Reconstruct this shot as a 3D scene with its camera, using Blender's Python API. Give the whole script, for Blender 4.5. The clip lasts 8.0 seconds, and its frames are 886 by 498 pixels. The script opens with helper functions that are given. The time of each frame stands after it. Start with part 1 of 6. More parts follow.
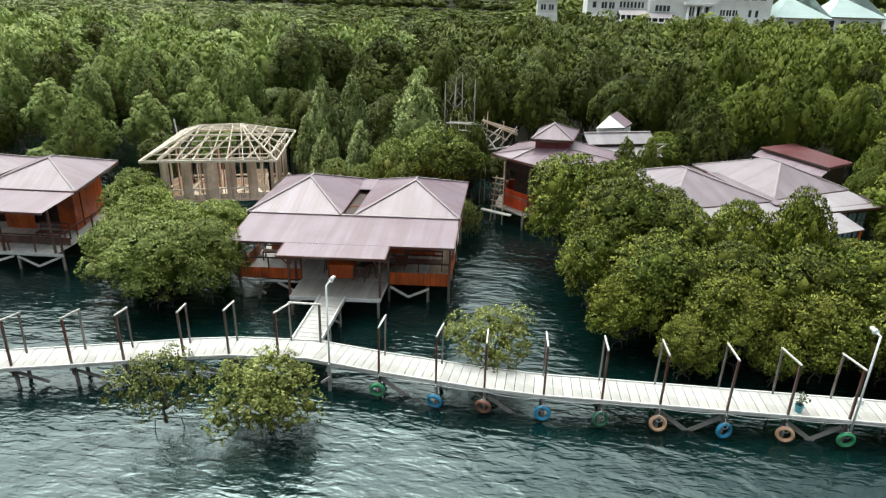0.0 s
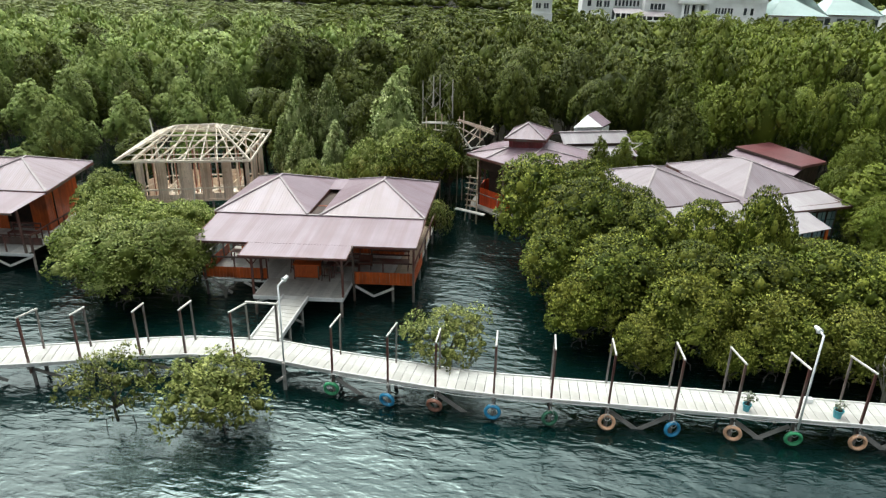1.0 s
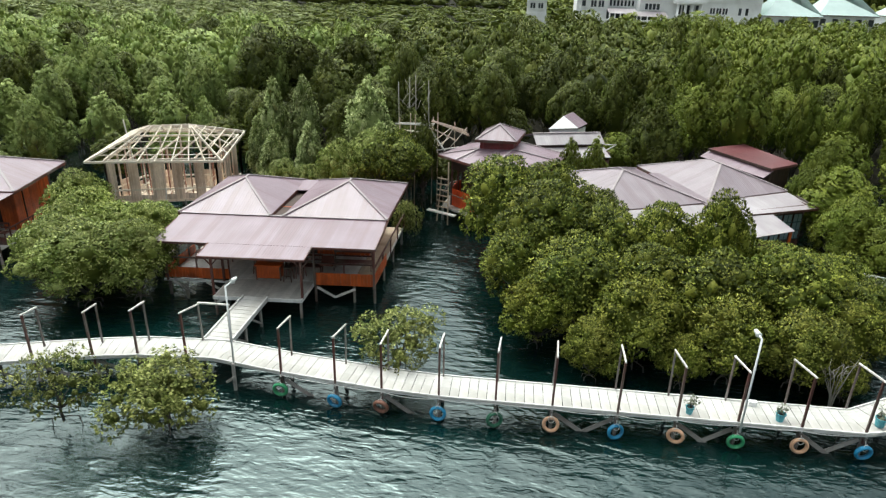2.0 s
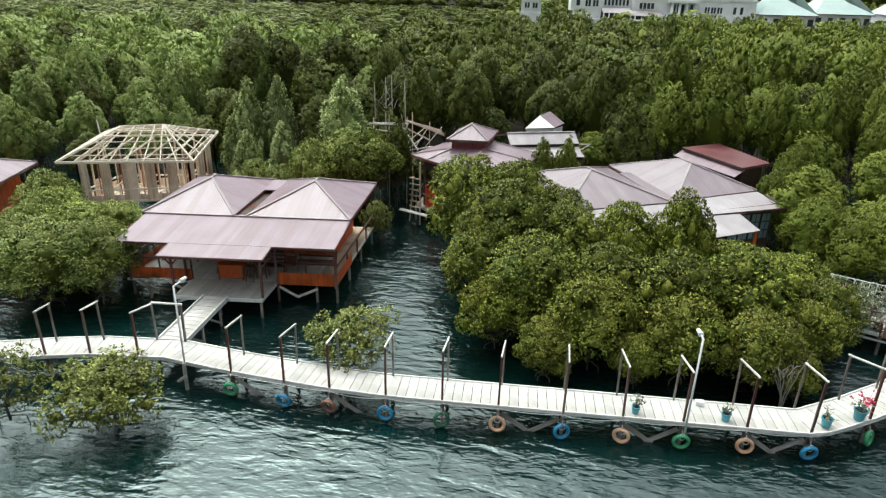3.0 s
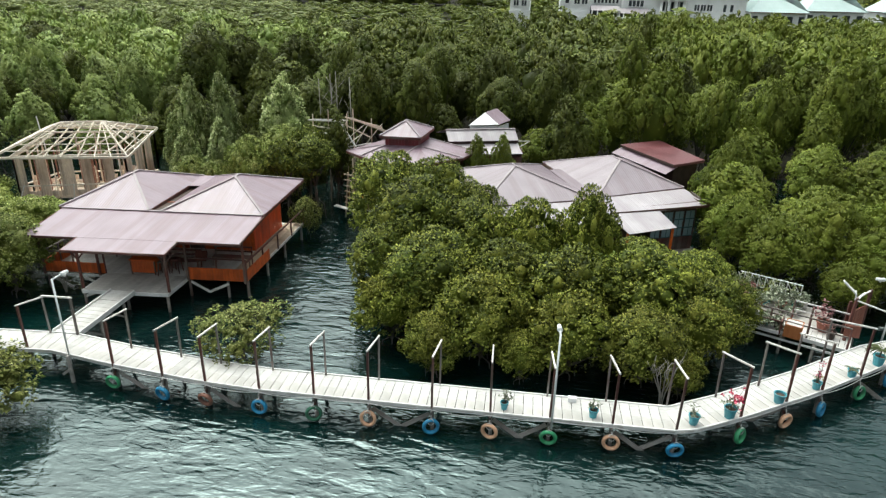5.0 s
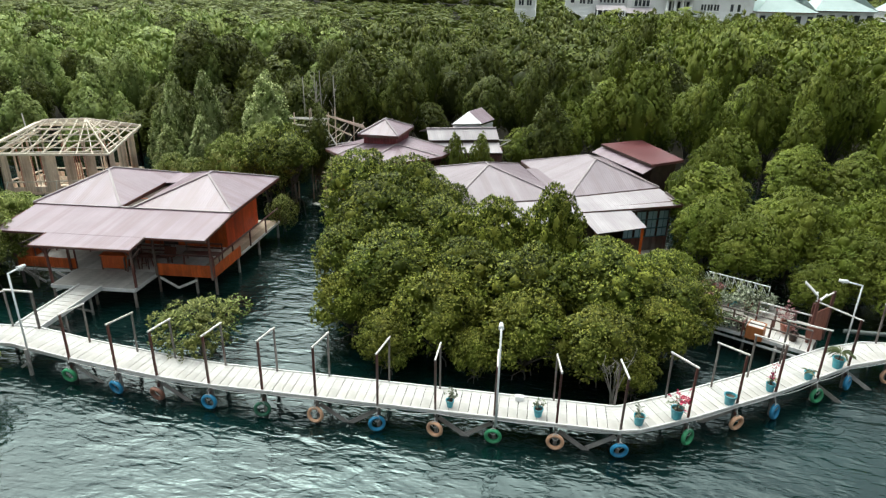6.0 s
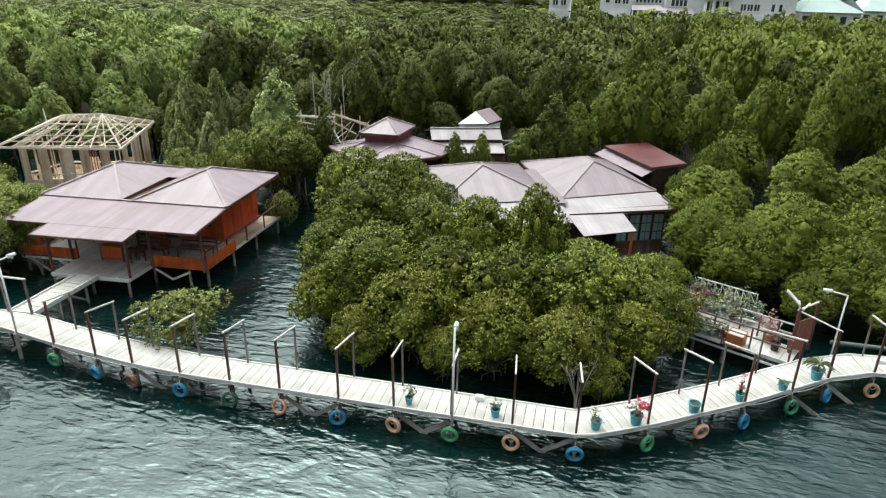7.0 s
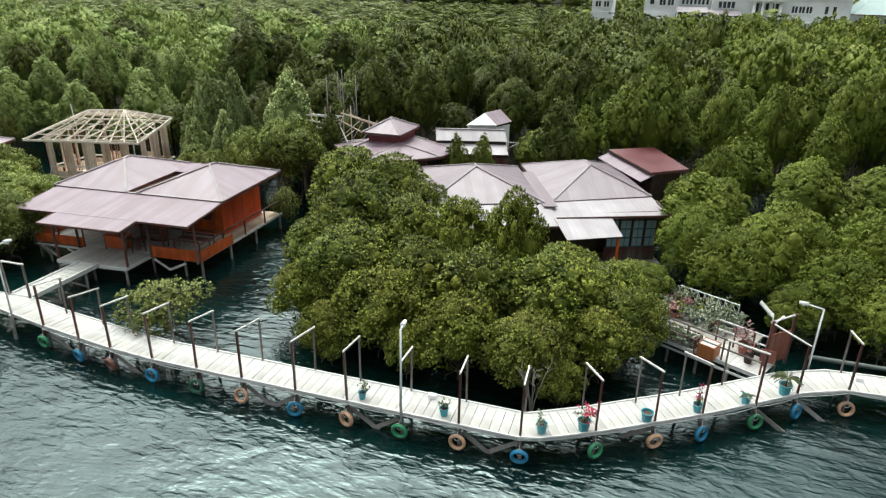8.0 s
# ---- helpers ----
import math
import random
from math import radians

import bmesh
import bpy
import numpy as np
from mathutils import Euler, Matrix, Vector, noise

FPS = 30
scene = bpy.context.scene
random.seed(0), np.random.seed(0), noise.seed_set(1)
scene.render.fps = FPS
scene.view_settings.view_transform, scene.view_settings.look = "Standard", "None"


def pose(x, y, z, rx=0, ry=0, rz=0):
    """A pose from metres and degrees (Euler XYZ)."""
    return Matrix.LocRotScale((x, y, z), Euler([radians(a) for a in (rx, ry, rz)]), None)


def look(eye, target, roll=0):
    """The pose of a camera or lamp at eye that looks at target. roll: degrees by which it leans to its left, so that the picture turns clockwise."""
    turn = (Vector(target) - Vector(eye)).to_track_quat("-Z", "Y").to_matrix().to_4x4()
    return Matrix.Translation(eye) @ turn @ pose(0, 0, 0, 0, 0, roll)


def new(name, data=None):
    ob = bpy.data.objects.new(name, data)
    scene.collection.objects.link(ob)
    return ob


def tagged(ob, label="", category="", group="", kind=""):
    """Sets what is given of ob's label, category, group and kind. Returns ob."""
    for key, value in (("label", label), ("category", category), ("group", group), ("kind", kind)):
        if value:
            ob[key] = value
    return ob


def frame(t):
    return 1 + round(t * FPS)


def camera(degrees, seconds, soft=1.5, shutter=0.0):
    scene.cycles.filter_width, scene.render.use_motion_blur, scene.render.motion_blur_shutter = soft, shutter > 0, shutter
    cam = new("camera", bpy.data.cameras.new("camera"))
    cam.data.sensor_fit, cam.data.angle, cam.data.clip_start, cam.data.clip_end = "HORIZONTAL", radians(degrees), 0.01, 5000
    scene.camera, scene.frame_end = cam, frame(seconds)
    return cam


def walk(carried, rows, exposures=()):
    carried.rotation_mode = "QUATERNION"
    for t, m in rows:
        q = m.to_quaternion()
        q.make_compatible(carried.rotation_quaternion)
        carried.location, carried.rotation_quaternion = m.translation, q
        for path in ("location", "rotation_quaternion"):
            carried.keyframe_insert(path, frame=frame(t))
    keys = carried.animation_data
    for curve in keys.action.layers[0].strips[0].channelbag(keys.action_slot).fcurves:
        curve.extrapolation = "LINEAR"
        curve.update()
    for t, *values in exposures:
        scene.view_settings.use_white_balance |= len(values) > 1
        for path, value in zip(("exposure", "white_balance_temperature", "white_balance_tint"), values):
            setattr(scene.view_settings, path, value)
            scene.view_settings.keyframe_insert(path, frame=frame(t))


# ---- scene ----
cam = camera(68.5, 8.0, soft=1.3)
PATH = [
    (0, (-0.12, -0.12, 13.771), (-0.303, 1.724, 13.018), 1.7),
    (0.5, (0.858, -0.063, 13.823), (0.668, 1.78, 13.068), 1.6),
    (1, (1.702, -0.032, 13.91), (1.507, 1.809, 13.153), 1.5),
    (1.5, (2.708, 0.05, 14.034), (2.509, 1.889, 13.275), 1.6),
    (3, (5.586, 0.389, 14.127), (5.369, 2.226, 13.367), 1.4),
    (3.5, (6.762, 0.539, 14.138), (6.54, 2.375, 13.377), 1.4),
    (4, (7.841, 0.681, 14.112), (7.612, 2.517, 13.352), 1.3),
    (4.5, (9.013, 0.844, 14.119), (8.778, 2.678, 13.358), 1.2),
    (4.7, (9.529, 0.889, 14.118), (9.287, 2.722, 13.356), 1.2),
    (5.8, (12.0, 1.211, 14.074), (11.729, 3.037, 13.304), 1.4),
    (6, (12.455, 1.274, 14.071), (12.163, 3.099, 13.306), 1.2),
    (6.5, (13.634, 1.433, 14.08), (13.287, 3.248, 13.316), 1.2),
    (7, (15.009, 1.641, 14.141), (14.596, 3.441, 13.373), 1.1),
    (7.5, (16.574, 1.902, 14.191), (16.085, 3.684, 13.424), 1.1),
    (8, (18.062, 2.223, 14.269), (17.504, 3.983, 13.5), 1.1),
]
walk(cam, [(t, look(eye, target, roll)) for t, eye, target, roll in PATH])

# ---------------------------------------------------------------- light
SUN_EL, SUN_AZ = 66.0, -42.0          # degrees; azimuth from +y towards +x
SKY = 0.262
world = bpy.data.worlds.new("world")
scene.world = world
world.use_nodes = True
wn = world.node_tree.nodes
wl = world.node_tree.links
sky = wn.new("ShaderNodeTexSky")
sky.sky_type = "NISHITA"
sky.sun_disc = False
sky.sun_elevation = radians(SUN_EL)
sky.sun_rotation = radians(SUN_AZ)
sky.air_density, sky.dust_density, sky.ozone_density = 1.0, 6.0, 1.0
# thin overcast: the blue of the sky is mostly washed out to grey
grey = wn.new("ShaderNodeHueSaturation")
grey.inputs["Saturation"].default_value = 0.25
wl.new(sky.outputs["Color"], grey.inputs["Color"])
# overcast law: the zenith is three times as bright as the horizon
where = wn.new("ShaderNodeTexCoord")
split = wn.new("ShaderNodeSeparateXYZ")
wl.new(where.outputs["Generated"], split.inputs["Vector"])
law = wn.new("ShaderNodeMapRange")
law.inputs["From Min"].default_value, law.inputs["From Max"].default_value = 0.0, 0.65
law.inputs["To Min"].default_value, law.inputs["To Max"].default_value = 0.36, 1.0
wl.new(split.outputs["Z"], law.inputs["Value"])
dim = wn.new("ShaderNodeVectorMath")
dim.operation = "SCALE"
wl.new(grey.outputs["Color"], dim.inputs[0])
wl.new(law.outputs["Result"], dim.inputs["Scale"])
cast = wn.new("ShaderNodeVectorMath")
cast.operation = "MULTIPLY"
cast.inputs[1].default_value = (0.92, 1.0, 0.97)
wl.new(dim.outputs["Vector"], cast.inputs[0])
wl.new(cast.outputs["Vector"], wn["Background"].inputs["Color"])
wn["Background"].inputs["Strength"].default_value = SKY

sun_data = bpy.data.lights.new("sun", "SUN")
sun_data.energy, sun_data.angle, sun_data.color = 1.5, radians(84), (0.97, 1.0, 0.94)
sun = new("sun", sun_data)
_el, _az = radians(SUN_EL), radians(SUN_AZ)
sun.matrix_world = look((0, 0, 60), Vector((0, 0, 60)) - Vector((math.cos(_el) * math.sin(_az), math.cos(_el) * math.cos(_az), math.sin(_el))))


# ---------------------------------------------------------------- materials
def material(name):
    m = bpy.data.materials.new(name)
    m.use_nodes = True
    nt = m.node_tree
    return m, nt.nodes, nt.links, nt.nodes["Principled BSDF"]


def ramp(nodes, stops):
    r = nodes.new("ShaderNodeValToRGB")
    while len(r.color_ramp.elements) < len(stops):
        r.color_ramp.elements.new(0.5)
    for e, (p, c) in zip(r.color_ramp.elements, stops):
        e.position, e.color = p, (*c, 1)
    return r


def surface(name, c0, c1, rough=0.7, scale=6.0, stretch=(1, 1, 1), bump=0.15, fine=60.0, vary=0.25, metal=0.0, spec=0.5, stain=None, stain_scale=0.7):
    """A worn surface: grain between two colours, blotches at a larger size, tint by object, and fine relief."""
    m, n, l, b = material(name)
    tc = n.new("ShaderNodeTexCoord")
    mp = n.new("ShaderNodeMapping")
    mp.inputs["Scale"].default_value = stretch
    l.new(tc.outputs["Object"], mp.inputs["Vector"])
    n1 = n.new("ShaderNodeTexNoise")
    n1.inputs["Scale"].default_value, n1.inputs["Detail"].default_value, n1.inputs["Roughness"].default_value = scale, 6, 0.65
    l.new(mp.outputs["Vector"], n1.inputs["Vector"])
    r = ramp(n, [(0.3, c0), (0.7, c1)])
    l.new(n1.outputs["Fac"], r.inputs["Fac"])
    col = r.outputs["Color"]
    if stain:
        n2 = n.new("ShaderNodeTexNoise")
        n2.inputs["Scale"].default_value, n2.inputs["Detail"].default_value = stain_scale, 5
        l.new(tc.outputs["Object"], n2.inputs["Vector"])
        r2 = ramp(n, [(0.48, (0, 0, 0)), (0.68, (1, 1, 1))])
        l.new(n2.outputs["Fac"], r2.inputs["Fac"])
        mx = n.new("ShaderNodeMix")
        mx.data_type = "RGBA"
        l.new(r2.outputs["Color"], mx.inputs["Factor"])
        l.new(col, mx.inputs["A"])
        mx.inputs["B"].default_value = (*stain, 1)
        col = mx.outputs["Result"]
    oi = n.new("ShaderNodeObjectInfo")
    mr = n.new("ShaderNodeMapRange")
    mr.inputs["To Min"].default_value, mr.inputs["To Max"].default_value = 1 - vary, 1 + vary
    l.new(oi.outputs["Random"], mr.inputs["Value"])
    hs = n.new("ShaderNodeHueSaturation")
    l.new(mr.outputs["Result"], hs.inputs["Value"])
    l.new(col, hs.inputs["Color"])
    l.new(hs.outputs["Color"], b.inputs["Base Color"])
    b.inputs["Roughness"].default_value, b.inputs["Metallic"].default_value = rough, metal
    b.inputs["Specular IOR Level"].default_value = spec
    n3 = n.new("ShaderNodeTexNoise")
    n3.inputs["Scale"].default_value, n3.inputs["Detail"].default_value = fine, 3
    l.new(mp.outputs["Vector"], n3.inputs["Vector"])
    bp = n.new("ShaderNodeBump")
    bp.inputs["Strength"].default_value, bp.inputs["Distance"].default_value = bump, 0.01
    l.new(n3.outputs["Fac"], bp.inputs["Height"])
    l.new(bp.outputs["Normal"], b.inputs["Normal"])
    return m


M_PLANK = surface("weathered_plank", (0.4515, 0.4305, 0.4043), (0.6615, 0.6458, 0.6142), 0.8, 3, (1, 6, 1), vary=0.12, stain=(0.42, 0.3938, 0.3622))
M_DECK_TAN = surface("tan_plank", (0.40, 0.30, 0.21), (0.60, 0.48, 0.36), 0.8, 3, (1, 6, 1), vary=0.16, stain=(0.3, 0.21, 0.14))
M_DECK_GREY = surface("grey_plank", (0.36, 0.335, 0.30), (0.54, 0.51, 0.465), 0.8, 3, (1, 6, 1), vary=0.14, stain=(0.3, 0.27, 0.235))
M_EDGE = surface("pale_edge_board", (0.54, 0.53, 0.515), (0.74, 0.73, 0.71), 0.75, 5, (1, 1, 1), vary=0.1)
M_POST = surface("dark_red_painted_wood", (0.07, 0.024, 0.018), (0.16, 0.055, 0.042), 0.6, 9, (4, 4, 1), vary=0.35, stain=(0.16, 0.13, 0.11))
M_POST_REAR = surface("weathered_post_wood", (0.12, 0.10, 0.09), (0.26, 0.23, 0.21), 0.75, 9, (4, 4, 1), vary=0.3, stain=(0.08, 0.04, 0.03))
M_MAROON = surface("maroon_painted_wood", (0.13, 0.016, 0.022), (0.22, 0.032, 0.038), 0.55, 3, (7, 7, 0.8), vary=0.15, stain=(0.1, 0.02, 0.02))
M_BEAM = surface("pale_beam_wood", (0.5, 0.46, 0.42), (0.75, 0.72, 0.68), 0.7, 8, (1, 1, 1), vary=0.15)
M_PILE = surface("wet_pile_wood", (0.10, 0.09, 0.08), (0.30, 0.28, 0.26), 0.8, 7, (3, 3, 1), vary=0.35, stain=(0.05, 0.05, 0.04), stain_scale=1.5)
M_ORANGE = surface("varnished_orange_wood", (0.46, 0.065, 0.012), (0.72, 0.155, 0.026), 0.42, 3, (7, 7, 0.8), vary=0.2, stain=(0.33, 0.06, 0.012), stain_scale=1.2)
M_RED = surface("red_varnished_wood", (0.60, 0.065, 0.018), (0.84, 0.12, 0.028), 0.45, 3, (7, 7, 0.8), vary=0.12, stain=(0.52, 0.06, 0.016), stain_scale=1.2)
M_AMBER = surface("amber_planter_wood", (0.30, 0.095, 0.028), (0.43, 0.155, 0.05), 0.55, 3, (7, 7, 0.8), vary=0.1)
M_GATE = surface("red_brown_gate_wood", (0.16, 0.05, 0.032), (0.27, 0.09, 0.055), 0.6, 4, (6, 6, 0.8), vary=0.15)
M_BRACE = surface("grey_brace_wood", (0.26, 0.235, 0.215), (0.42, 0.39, 0.365), 0.8, 6, vary=0.2, stain=(0.18, 0.16, 0.14))
M_TIMBER = surface("raw_timber", (0.66, 0.56, 0.45), (0.86, 0.78, 0.67), 0.75, 5, (1, 1, 1), vary=0.15)
M_TIMBER_WALL = surface("raw_timber_boards", (0.54, 0.41, 0.315), (0.80, 0.66, 0.54), 0.8, 4, (6, 6, 0.8), vary=0.24, stain=(0.42, 0.30, 0.22), stain_scale=0.5)
M_STUD = surface("reddish_raw_stud", (0.22, 0.09, 0.06), (0.36, 0.17, 0.12), 0.75, 6, vary=0.2)
# dark wood, also used as painted shade for rooms, openings and gaps
M_DARK = surface("dark_wood_and_room_shade", (0.03, 0.018, 0.014), (0.07, 0.04, 0.03), 0.7, 4, vary=0.2)
def roof_paint(name, c0, c1, streak, rough=0.42, ior=1.8, spec=0.5):
    """Lacquered corrugated sheet: fading between two colours, streaks down the slope that partly stand for reflections,
    sheets that differ, fine corrugation.
    """
    m, n, l, b = material(name)
    uv = n.new("ShaderNodeUVMap")
    def streaks(sx, sy, detail):
        mp = n.new("ShaderNodeMapping")
        mp.inputs["Scale"].default_value = (sx, sy, 1)
        l.new(uv.outputs["UV"], mp.inputs["Vector"])
        nz = n.new("ShaderNodeTexNoise")
        nz.inputs["Scale"].default_value, nz.inputs["Detail"].default_value = 1.0, detail
        l.new(mp.outputs["Vector"], nz.inputs["Vector"])
        return nz
    blot = streaks(0.7, 0.55, 6)
    r = ramp(n, [(0.32, c0), (0.68, c1)])
    l.new(blot.outputs["Fac"], r.inputs["Fac"])
    # bands down the slope, stripes of reflection partly put into the colour
    bands = streaks(1.9, 0.06, 2)
    rb = ramp(n, [(0.46, (0, 0, 0)), (0.62, (0.4, 0.4, 0.4))])
    l.new(bands.outputs["Fac"], rb.inputs["Fac"])
    mx = n.new("ShaderNodeMix")
    mx.data_type = "RGBA"
    l.new(rb.outputs["Color"], mx.inputs["Factor"])
    l.new(r.outputs["Color"], mx.inputs["A"])
    mx.inputs["B"].default_value = (*streak, 1)
    fine = streaks(9.0, 0.35, 4)
    fr = n.new("ShaderNodeMapRange")
    fr.inputs["From Min"].default_value, fr.inputs["From Max"].default_value = 0.3, 0.7
    fr.inputs["To Min"].default_value, fr.inputs["To Max"].default_value = 0.93, 1.07
    l.new(fine.outputs["Fac"], fr.inputs["Value"])
    hs = n.new("ShaderNodeHueSaturation")
    l.new(fr.outputs["Result"], hs.inputs["Value"])
    l.new(mx.outputs["Result"], hs.inputs["Color"])
    l.new(hs.outputs["Color"], b.inputs["Base Color"])
    rr = n.new("ShaderNodeMapRange")
    rr.inputs["To Min"].default_value, rr.inputs["To Max"].default_value = rough - 0.08, rough + 0.1
    l.new(blot.outputs["Fac"], rr.inputs["Value"])
    l.new(rr.outputs["Result"], b.inputs["Roughness"])
    b.inputs["IOR"].default_value = ior
    b.inputs["Specular IOR Level"].default_value = spec
    sp = n.new("ShaderNodeSeparateXYZ")
    l.new(uv.outputs["UV"], sp.inputs["Vector"])
    w = n.new("ShaderNodeMath")
    w.operation = "MULTIPLY"
    w.inputs[1].default_value = math.tau / 0.125
    l.new(sp.outputs["X"], w.inputs[0])
    sn = n.new("ShaderNodeMath")
    sn.operation = "SINE"
    l.new(w.outputs["Value"], sn.inputs[0])
    bp = n.new("ShaderNodeBump")
    bp.inputs["Strength"].default_value, bp.inputs["Distance"].default_value = 0.25, 0.006
    l.new(sn.outputs["Value"], bp.inputs["Height"])
    l.new(bp.outputs["Normal"], b.inputs["Normal"])
    return m


M_ROOF = roof_paint("faded_maroon_roof_metal", (0.17, 0.102, 0.13), (0.245, 0.172, 0.208), (0.125, 0.046, 0.062))
M_ROOF_MAUVE = roof_paint("faded_mauve_roof_metal", (0.18, 0.132, 0.154), (0.25, 0.198, 0.222), (0.145, 0.088, 0.104))
M_ROOF_GREY = roof_paint("faded_grey_roof_metal", (0.29, 0.25, 0.265), (0.41, 0.37, 0.385), (0.26, 0.21, 0.228), rough=0.48)
M_ROOF_RED = roof_paint("red_roof_metal", (0.125, 0.038, 0.042), (0.195, 0.075, 0.08), (0.16, 0.03, 0.035), rough=0.4, ior=1.6)
M_CAP = surface("pale_ridge_cap", (0.29, 0.24, 0.245), (0.39, 0.34, 0.345), 0.6, 2, vary=0.08)
M_WHITE = surface("white_paint", (0.84, 0.85, 0.85), (0.90, 0.90, 0.89), 0.6, 3, vary=0.02, stain=(0.78, 0.78, 0.77))
M_LAMP_POLE = surface("white_lamp_pole", (0.74, 0.75, 0.74), (0.85, 0.86, 0.85), 0.45, 8, vary=0.05)
M_CONCRETE = surface("pot_soil", (0.05, 0.035, 0.025), (0.1, 0.07, 0.05), 0.95, 20, vary=0.1)
M_ROPE = surface("pale_rope", (0.45, 0.44, 0.42), (0.65, 0.64, 0.62), 0.85, 30, vary=0.1)


def paint(name, c, rough=0.5):
    d = tuple(x * 0.72 for x in c)
    return surface(name, d, c, rough, 7, vary=0.12, stain=tuple(x * 0.55 + 0.05 for x in c), stain_scale=3)


M_TYRE = {"blue": paint("blue_painted_rubber", (0.018, 0.27, 0.50)), "green": paint("green_painted_rubber", (0.04, 0.33, 0.14)),
          "orange": paint("orange_painted_rubber", (0.82, 0.47, 0.29)), "brown": paint("brown_painted_rubber", (0.26, 0.11, 0.07)),
          "deep": paint("dull_green_painted_rubber", (0.02, 0.13, 0.07))}
M_FRAME = paint("teal_window_frame", (0.05, 0.15, 0.17))
M_POT = paint("teal_painted_pot", (0.085, 0.42, 0.50))


def foliage(name, dark, mid, light, rough=0.5, thin=0.09, grain=1.0):
    m, n, l, b = material(name)
    ge = n.new("ShaderNodeNewGeometry")
    r = ramp(n, [(0.0, dark), (0.55, mid), (0.93, light), (1.0, tuple(min(1, c * 1.5) for c in light))])
    gr = n.new("ShaderNodeMapRange")
    gr.inputs["To Min"].default_value, gr.inputs["To Max"].default_value = 0.5 - grain / 2, 0.5 + grain / 2
    l.new(ge.outputs["Random Per Island"], gr.inputs["Value"])
    l.new(gr.outputs["Result"], r.inputs["Fac"])
    oi = n.new("ShaderNodeObjectInfo")
    tc = n.new("ShaderNodeTexCoord")
    nz = n.new("ShaderNodeTexNoise")
    nz.inputs["Scale"].default_value, nz.inputs["Detail"].default_value = 0.45, 3
    l.new(tc.outputs["Object"], nz.inputs["Vector"])
    mr = n.new("ShaderNodeMapRange")
    mr.inputs["From Min"].default_value, mr.inputs["From Max"].default_value = 0.3, 0.7
    mr.inputs["To Min"].default_value, mr.inputs["To Max"].default_value = 0.485, 0.515
    l.new(nz.outputs["Fac"], mr.inputs["Value"])
    mv = n.new("ShaderNodeMapRange")
    mv.inputs["To Min"].default_value, mv.inputs["To Max"].default_value = 0.66, 1.38
    n4 = n.new("ShaderNodeTexNoise")
    n4.inputs["Scale"].default_value, n4.inputs["Detail"].default_value = 0.32, 2
    l.new(tc.outputs["Object"], n4.inputs["Vector"])
    av = n.new("ShaderNodeMath")
    av.operation = "MULTIPLY_ADD"
    av.inputs[1].default_value = 0.6
    l.new(oi.outputs["Random"], av.inputs[0])
    sc = n.new("ShaderNodeMapRange")
    sc.inputs["From Min"].default_value, sc.inputs["From Max"].default_value = 0.3, 0.7
    sc.inputs["To Min"].default_value, sc.inputs["To Max"].default_value = -0.1, 0.5
    l.new(n4.outputs["Fac"], sc.inputs["Value"])
    l.new(sc.outputs["Result"], av.inputs[2])
    l.new(av.outputs["Value"], mv.inputs["Value"])
    hs = n.new("ShaderNodeHueSaturation")
    l.new(mr.outputs["Result"], hs.inputs["Hue"])
    l.new(mv.outputs["Result"], hs.inputs["Value"])
    l.new(r.outputs["Color"], hs.inputs["Color"])
    l.new(hs.outputs["Color"], b.inputs["Base Color"])
    b.inputs["Roughness"].default_value = rough
    b.inputs["Specular IOR Level"].default_value = 0.13
    tr = n.new("ShaderNodeBsdfTranslucent")
    l.new(hs.outputs["Color"], tr.inputs["Color"])
    mx = n.new("ShaderNodeMixShader")
    mx.inputs["Fac"].default_value = thin
    l.new(b.outputs["BSDF"], mx.inputs[1])
    l.new(tr.outputs["BSDF"], mx.inputs[2])
    l.new(mx.outputs["Shader"], n["Material Output"].inputs["Surface"])
    return m


M_LEAF = foliage("mangrove_leaf", (0.02646, 0.0412, 0.0042), (0.08822, 0.1154, 0.01344), (0.291, 0.3151, 0.05544))
M_LEAF_YEL = foliage("young_mangrove_leaf", (0.03236, 0.04688, 0.0048), (0.1036, 0.1244, 0.0136), (0.3102, 0.3223, 0.0644), grain=0.9)
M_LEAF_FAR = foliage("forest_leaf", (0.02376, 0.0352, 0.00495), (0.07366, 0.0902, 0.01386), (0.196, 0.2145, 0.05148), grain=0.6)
# olive tone of the right side, its brighter light partly in the colour
M_LEAF_OLIVE = foliage("lit_olive_forest_leaf", (0.04973, 0.07371, 0.008952), (0.1318, 0.1638, 0.02074), (0.2595, 0.2917, 0.06408), grain=0.55)
# pale tones of the left and far forest, partly haze put into the colour
M_LEAF_MIST = foliage("hazy_pale_forest_leaf", (0.07422, 0.1155, 0.02654), (0.2035, 0.2584, 0.06636), (0.3986, 0.4604, 0.1527), grain=0.55)
M_LEAF_HAZE = foliage("hazy_far_leaf", (0.082, 0.1107, 0.02952), (0.1763, 0.205, 0.0615), (0.2952, 0.3239, 0.123), grain=0.55)
M_LEAF_CONE = foliage("pale_tipped_leaf", (0.08865, 0.1273, 0.03182), (0.2102, 0.2638, 0.07388), (0.4546, 0.4888, 0.233))
M_LEAF_BRIGHT = foliage("bright_mangrove_leaf", (0.07052, 0.103, 0.01537), (0.1796, 0.2267, 0.0398), (0.406, 0.4431, 0.1492))
M_LEAF_SMALL = foliage("dry_mangrove_leaf", (0.048, 0.066, 0.011), (0.135, 0.16, 0.033), (0.34, 0.355, 0.115))
M_LEAF_PALE = foliage("silvery_leaf", (0.08, 0.10, 0.06), (0.2, 0.23, 0.15), (0.4, 0.42, 0.32))
